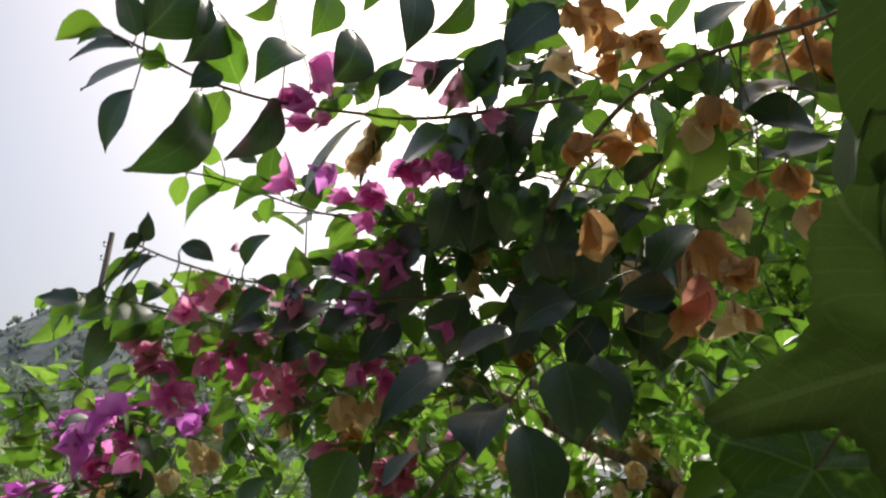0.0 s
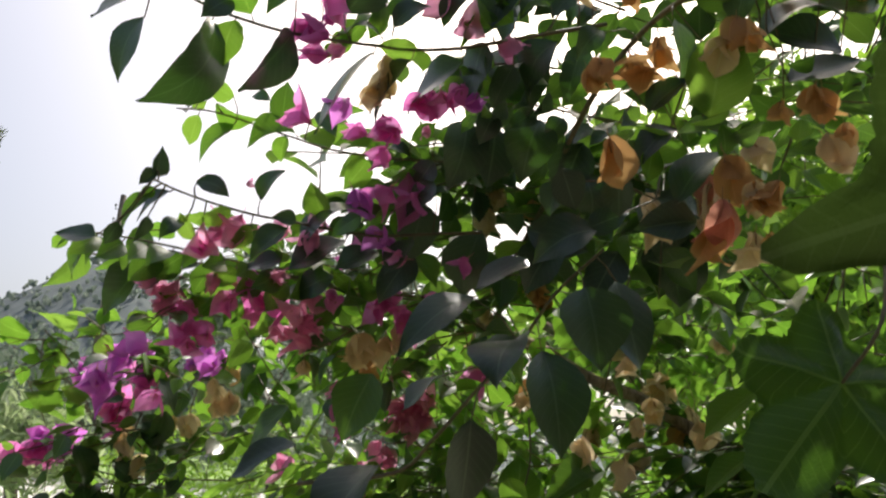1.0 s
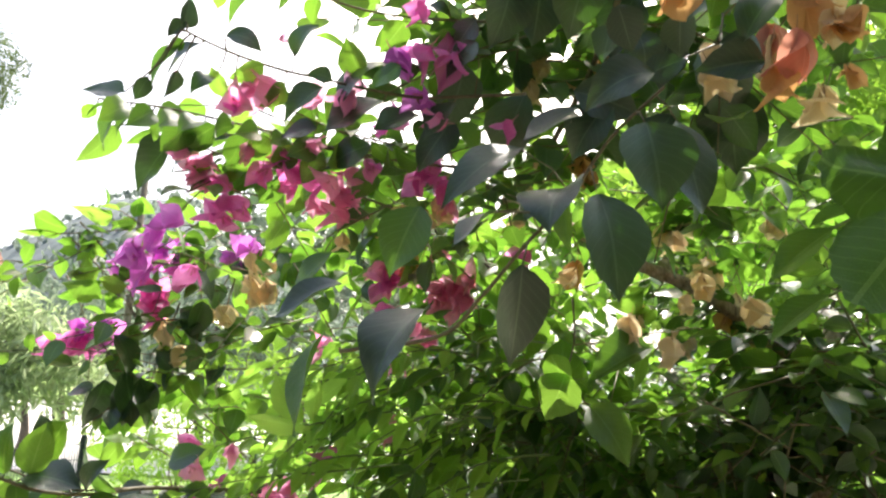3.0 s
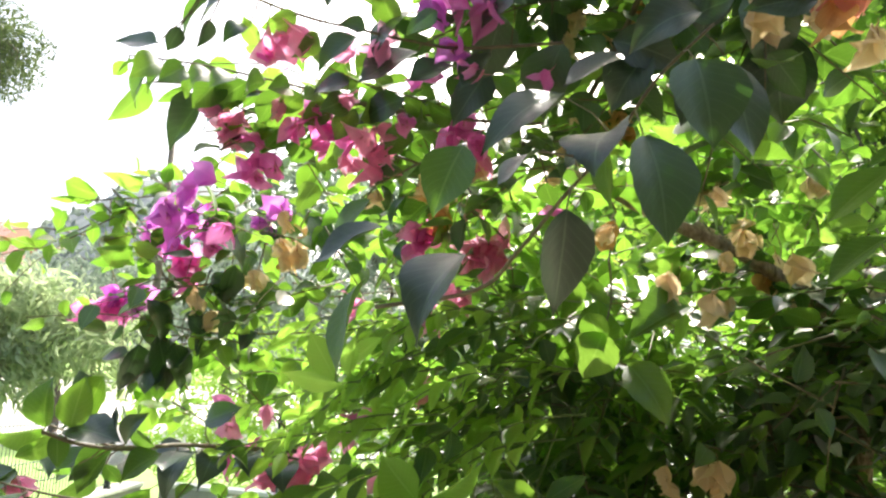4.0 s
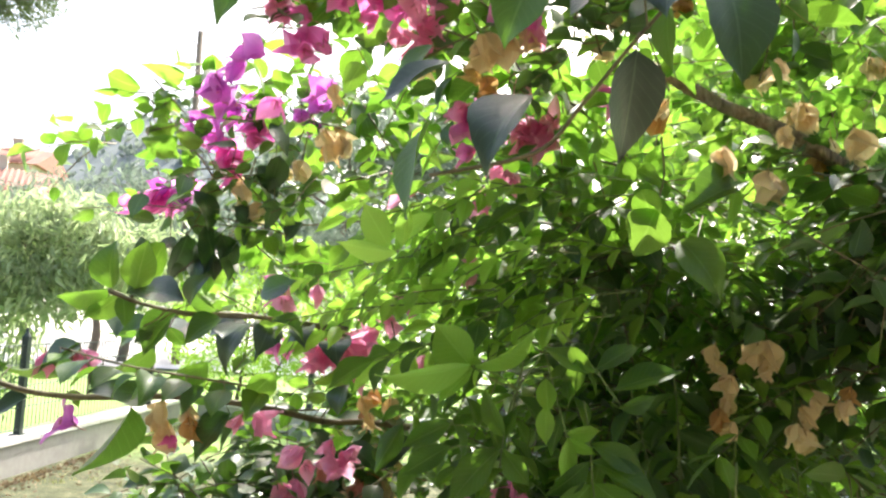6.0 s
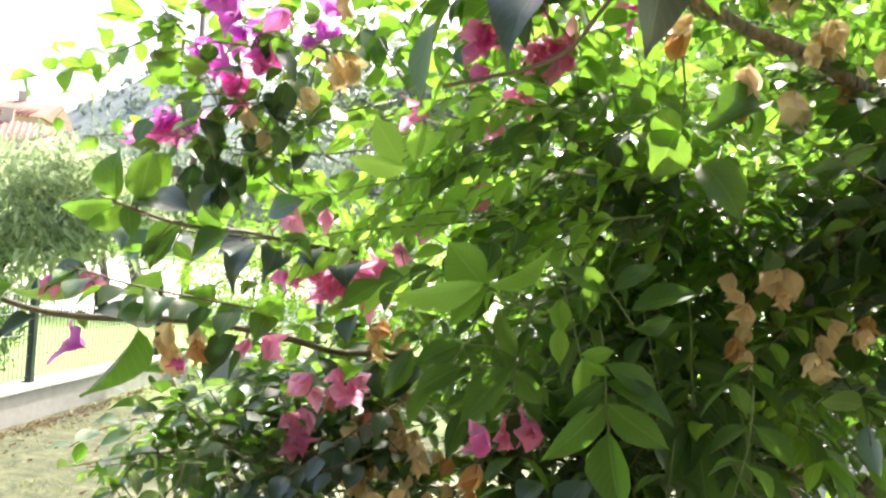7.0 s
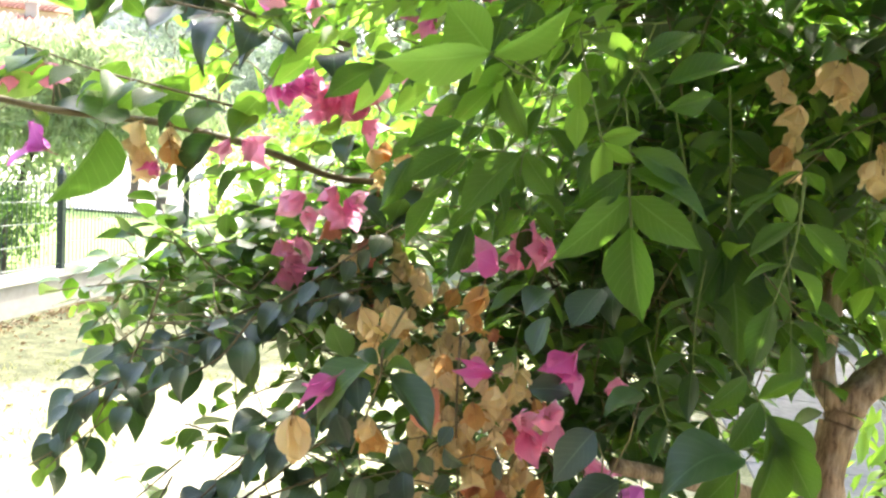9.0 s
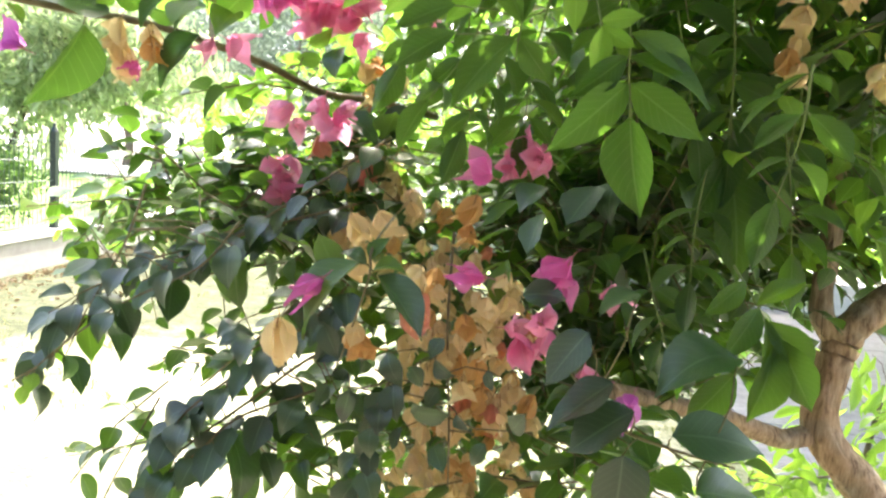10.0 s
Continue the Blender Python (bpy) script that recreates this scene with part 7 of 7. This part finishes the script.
leaf(-0.432, 0.770, 1.134, -0.406, 0.764, 1.119, -88, 0.85, 'mature')
leaf(-0.352, 0.789, 1.166, -0.361, 0.783, 1.166, 67, 0.85, 'mature')
leaf(-0.284, 0.796, 1.101, -0.304, 0.780, 1.087, 56, 0.85, 'mature')
leaf(-0.262, 0.800, 1.091, -0.275, 0.781, 1.063, 42, 0.85, 'mature')
leaf(-0.301, 0.794, 1.116, -0.317, 0.781, 1.104, 53, 0.81, 'mature')
leaf(-0.312, 0.799, 1.190, -0.307, 0.781, 1.151, 25, 0.85, 'mature')
leaf(-0.338, 0.794, 1.188, -0.343, 0.782, 1.168, 29, 0.85, 'mature')
leaf(-0.332, 0.797, 1.205, -0.348, 0.784, 1.197, 51, 0.85, 'mature')
twig([(-0.308, 0.802, 1.212), (-0.342, 0.791, 1.167), (-0.407, 0.775, 1.130), (-0.457, 0.761, 1.089), (-0.491, 0.751, 1.055)], 0.0010)
twig([(-0.220, 0.796, 1.179), (-0.257, 0.784, 1.130), (-0.295, 0.773, 1.091), (-0.323, 0.765, 1.063)], 0.0011)
leaf(-0.257, 0.784, 1.127, -0.278, 0.770, 1.123, 66, 0.85, 'mature')
leaf(-0.276, 0.778, 1.110, -0.284, 0.763, 1.085, 37, 0.85, 'mature')
leaf(-0.238, 0.790, 1.152, -0.265, 0.773, 1.153, 69, 0.85, 'mature')
leaf(-0.295, 0.773, 1.091, -0.314, 0.761, 1.092, 75, 0.85, 'mature')
leaf(-0.243, 0.788, 1.146, -0.225, 0.775, 1.115, -78, 0.85, 'mature')
plant(vine)
crown = random.Random(77)
for _ in range(22):
    start = Vector((crown.uniform(-0.12, 0.12), crown.uniform(0.80, 0.95), crown.uniform(1.49, 1.66)))
    way = Vector((-1, crown.uniform(-0.5, 0.1), crown.uniform(-0.35, 0.05))).normalized()
    run = crown.uniform(0.13, 0.20)
    compound([start, start + way * run * 0.5 + Vector((0, 0, 0.008)), start + way * run + Vector((0, 0, -0.02))], crown.uniform(0.042, 0.052), "fresh" if crown.random() < 0.85 else "leaflet")
thicket(-0.432, 1.100, 1.788, 0.10, 0.06, 0.05, 45, 0.042, 'mature')
thicket(-0.327, 1.120, 1.692, 0.10, 0.06, 0.05, 45, 0.042, 'mature')
thicket(-0.448, 1.050, 1.674, 0.07, 0.06, 0.05, 40, 0.042, 'mature')
fronds(0.213, 1.120, 1.570, 0.28, 0.20, 0.10, 34, 0.050)
fronds(0.320, 1.100, 1.460, 0.22, 0.16, 0.12, 24, 0.050)
fronds(0.263, 1.380, 1.502, 0.34, 0.18, 0.18, 36, 0.052)
fronds(0.080, 1.020, 1.600, 0.16, 0.10, 0.08, 14, 0.044)
fronds(0.090, 1.060, 1.380, 0.17, 0.12, 0.12, 26, 0.054)
fronds(0.250, 1.250, 1.420, 0.26, 0.12, 0.18, 30, 0.054)
fronds(0.240, 1.300, 1.620, 0.26, 0.12, 0.10, 18, 0.050)
thicket(0.058, 1.137, 1.640, 0.13, 0.08, 0.08, 130, 0.045, 'young')
thicket(0.200, 1.161, 1.649, 0.12, 0.08, 0.08, 60, 0.045, 'young')
plant(bush)
thicket(-0.031, 1.125, 1.211, 0.16, 0.10, 0.10, 260, 0.047, 'mature')
thicket(0.020, 1.276, 1.083, 0.10, 0.08, 0.10, 190, 0.049, 'mature')
thicket(0.002, 1.134, 0.937, 0.10, 0.06, 0.09, 90, 0.045, 'mature')
thicket(-0.121, 1.052, 1.035, 0.08, 0.05, 0.13, 130, 0.029, 'mature')
plant(old_tree)
twig([(0.534, 1.380, 1.252), (0.500, 1.220, 1.330), (0.445, 1.120, 1.430), (0.436, 1.070, 1.530), (0.440, 1.055, 1.640), (0.470, 1.060, 1.720)], 0.020)
twig([(0.579, 1.085, 1.557), (0.477, 1.057, 1.630), (0.418, 1.043, 1.663), (0.353, 1.028, 1.696), (0.266, 1.007, 1.745), (0.186, 0.990, 1.773), (0.121, 0.975, 1.806), (0.063, 0.963, 1.828), (0.012, 0.953, 1.843)], 0.0109)
plant(shoot)
# The darker leaflet material stands in for shade on this leaf.
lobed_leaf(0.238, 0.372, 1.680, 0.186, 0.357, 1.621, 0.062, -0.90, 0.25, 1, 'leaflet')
plant(bush)
leaf(0.088, 0.832, 1.616, 0.066, 0.833, 1.565, -12, 0.95, 'young')
leaf(0.071, 0.827, 1.636, 0.089, 0.837, 1.602, 24, 0.80, 'young')
leaf(0.170, 0.842, 1.644, 0.160, 0.838, 1.601, -43, 0.66, 'young')
leaf(0.212, 0.823, 1.853, 0.194, 0.817, 1.864, -43, 0.90, 'young')
thicket(0.351, 1.020, 1.913, 0.10, 0.08, 0.11, 60, 0.033, 'young')
thicket(0.360, 0.835, 1.597, 0.08, 0.05, 0.07, 90, 0.036, 'mature')
thicket(0.285, 0.989, 1.709, 0.11, 0.06, 0.07, 20, 0.045, 'mature')
thicket(0.389, 1.082, 1.572, 0.10, 0.06, 0.14, 200, 0.041, 'mature')
thicket(0.412, 1.000, 1.560, 0.11, 0.06, 0.11, 150, 0.048, 'mature')
plant(bush)
cluster(0.232, 0.835, 1.701, 0.039, 'tan')
cluster(0.154, 0.831, 1.666, 0.035, 'cream')
cluster(0.198, 0.841, 1.645, 0.035, 'cream')
cluster(0.292, 0.844, 1.691, 0.035, 'tan')
cluster(0.204, 0.819, 1.760, 0.030, 'cream')
cluster(0.092, 0.813, 1.718, 0.027, 'cream')
plant(bush)
twig([(-0.125, 0.900, 1.210), (-0.120, 0.875, 1.120), (-0.110, 0.865, 1.030), (-0.105, 0.860, 0.960)], 0.0013)
leaf(-0.232, 0.832, 1.117, -0.216, 0.830, 1.085, -9, 0.58, 'mature')
leaf(-0.246, 0.827, 1.105, -0.251, 0.819, 1.083, 37, 0.71, 'mature')
leaf(-0.172, 0.848, 1.093, -0.153, 0.844, 1.061, 3, 0.61, 'mature')
leaf(-0.144, 0.830, 1.087, -0.131, 0.828, 1.069, -25, 0.74, 'mature')
leaf(-0.127, 0.850, 1.093, -0.098, 0.834, 1.083, 27, 0.59, 'mature')
leaf(-0.142, 0.834, 1.043, -0.102, 0.822, 1.047, 20, 0.72, 'mature')
leaf(-0.120, 0.851, 1.063, -0.132, 0.850, 1.041, 9, 0.68, 'mature')
leaf(-0.205, 0.840, 1.053, -0.212, 0.837, 1.018, -2, 0.57, 'mature')
leaf(-0.187, 0.853, 1.042, -0.169, 0.836, 1.017, 4, 0.61, 'mature')
leaf(-0.119, 0.852, 1.112, -0.129, 0.841, 1.093, 34, 0.72, 'mature')
leaf(-0.073, 0.840, 1.089, -0.066, 0.832, 1.072, 8, 0.64, 'mature')
leaf(-0.097, 0.830, 1.048, -0.081, 0.824, 1.035, 28, 0.56, 'mature')
leaf(-0.045, 0.826, 1.039, -0.031, 0.814, 1.063, -19, 0.66, 'mature')
leaf(-0.151, 0.839, 1.023, -0.158, 0.832, 1.001, 44, 0.59, 'mature')
leaf(-0.069, 0.837, 1.020, -0.080, 0.833, 0.997, 11, 0.61, 'mature')
leaf(-0.118, 0.836, 1.011, -0.104, 0.821, 0.991, -16, 0.66, 'mature')
spray([(0.181, 0.620, 2.093), (0.121, 0.600, 2.099), (0.063, 0.580, 2.077), (0.020, 0.570, 2.043)], 16, 0.036, 'mature', 0.0)
spray([(0.171, 0.640, 2.031), (0.111, 0.620, 2.025), (0.059, 0.600, 2.018), (0.015, 0.590, 2.005)], 14, 0.036, 'mid', 0.0)
spray([(0.196, 0.660, 1.983), (0.136, 0.640, 1.984), (0.077, 0.620, 1.985), (0.033, 0.610, 1.973)], 14, 0.036, 'mature', 0.0)
spray([(-0.042, 0.600, 2.096), (-0.071, 0.580, 2.061), (-0.106, 0.570, 2.027)], 10, 0.034, 'young', 0.0)
spray([(-0.289, 1.020, 1.238), (-0.396, 0.990, 1.184), (-0.451, 0.960, 1.154), (-0.519, 0.920, 1.126), (-0.561, 0.890, 1.075), (-0.587, 0.870, 0.999)], 26, 0.040, 'mature')
spray([(-0.248, 0.980, 1.224), (-0.342, 0.950, 1.192), (-0.428, 0.920, 1.152), (-0.470, 0.900, 1.122)], 17, 0.038, 'mature')
spray([(-0.240, 0.930, 1.141), (-0.265, 0.900, 1.107), (-0.338, 0.870, 1.044), (-0.378, 0.840, 1.006), (-0.396, 0.820, 0.968)], 20, 0.041, 'mature')
spray([(-0.320, 1.050, 1.062), (-0.367, 1.020, 1.042), (-0.416, 1.000, 1.012), (-0.488, 0.980, 1.008)], 12, 0.028, 'mid')
spray([(-0.254, 0.880, 1.034), (-0.326, 0.850, 1.004), (-0.358, 0.830, 0.970), (-0.402, 0.820, 0.931), (-0.439, 0.810, 0.875)], 18, 0.043, 'mature')
spray([(-0.354, 1.120, 1.207), (-0.491, 1.100, 1.189), (-0.596, 1.080, 1.165), (-0.693, 1.060, 1.150)], 18, 0.036, 'mid')
spray([(-0.166, 0.860, 1.075), (-0.180, 0.840, 1.028), (-0.186, 0.830, 0.979), (-0.188, 0.820, 0.926)], 14, 0.036, 'mature')
spray([(-0.209, 0.950, 1.300), (-0.293, 0.930, 1.237), (-0.374, 0.920, 1.178), (-0.432, 0.900, 1.150)], 14, 0.036, 'mature')
spray([(-0.244, 0.860, 1.467), (-0.295, 0.800, 1.482), (-0.342, 0.740, 1.484), (-0.374, 0.690, 1.486), (-0.413, 0.650, 1.505)], 15, 0.042, 'mature')
spray([(-0.323, 0.840, 1.404), (-0.385, 0.780, 1.418), (-0.444, 0.740, 1.430), (-0.491, 0.700, 1.447)], 13, 0.040, 'mid')
spray([(-0.453, 1.100, 1.615), (-0.511, 1.060, 1.585), (-0.551, 1.030, 1.541)], 12, 0.040, 'mature')
spray([(-0.094, 0.740, 1.816), (-0.165, 0.710, 1.829), (-0.242, 0.690, 1.842), (-0.316, 0.670, 1.852), (-0.383, 0.660, 1.858)], 24, 0.038, 'mid', 0.0)
spray([(-0.106, 0.800, 1.789), (-0.189, 0.770, 1.811), (-0.260, 0.750, 1.823), (-0.323, 0.730, 1.841)], 16, 0.036, 'young', 0.0)
thicket(0.004, 0.820, 1.776, 0.10, 0.05, 0.05, 46, 0.040, 'mature')
thicket(0.351, 0.950, 1.620, 0.06, 0.05, 0.12, 120, 0.044, 'mature')
thicket(0.347, 1.000, 1.436, 0.09, 0.05, 0.10, 150, 0.046, 'mature')


def finish():
    """Draw the branches with the leaf stalks, and short stalks from the flowers to the wood."""
    every = []
    for t in GROWN:
        bm = bmesh.new()
        woody = t["r"] > 0.006
        r0 = t["r"]
        if woody:
            fine = spline(t["line"][::3] + [t["line"][-1]], 8)
            tube(bm, fine, r0, r0 * 0.62, 14, 0.22)
        else:
            tube(bm, t["line"], r0 * 1.25 if t["line"][0].y > t["line"][-1].y else r0 * 0.7, r0 * 0.7 if t["line"][0].y > t["line"][-1].y else r0 * 1.25, 7, 0.12)
        for b, way in t["bases"]:
            near = min(t["line"], key=lambda q: (q - b).length)
            gap = (near - b).length
            if 0.002 < gap < 0.12:
                mid = (near + b) / 2 - way.normalized() * gap * 0.1
                tube(bm, [near, mid, b + way * 0.02], 0.0009, 0.0006, 4)
        data = t["ob"].data
        bm.to_mesh(data)
        bm.free()
        data.materials.append(M["bark"] if woody else M["rachis"] if r0 < 0.001 else M["stem"])
        data.shade_smooth()


finish()
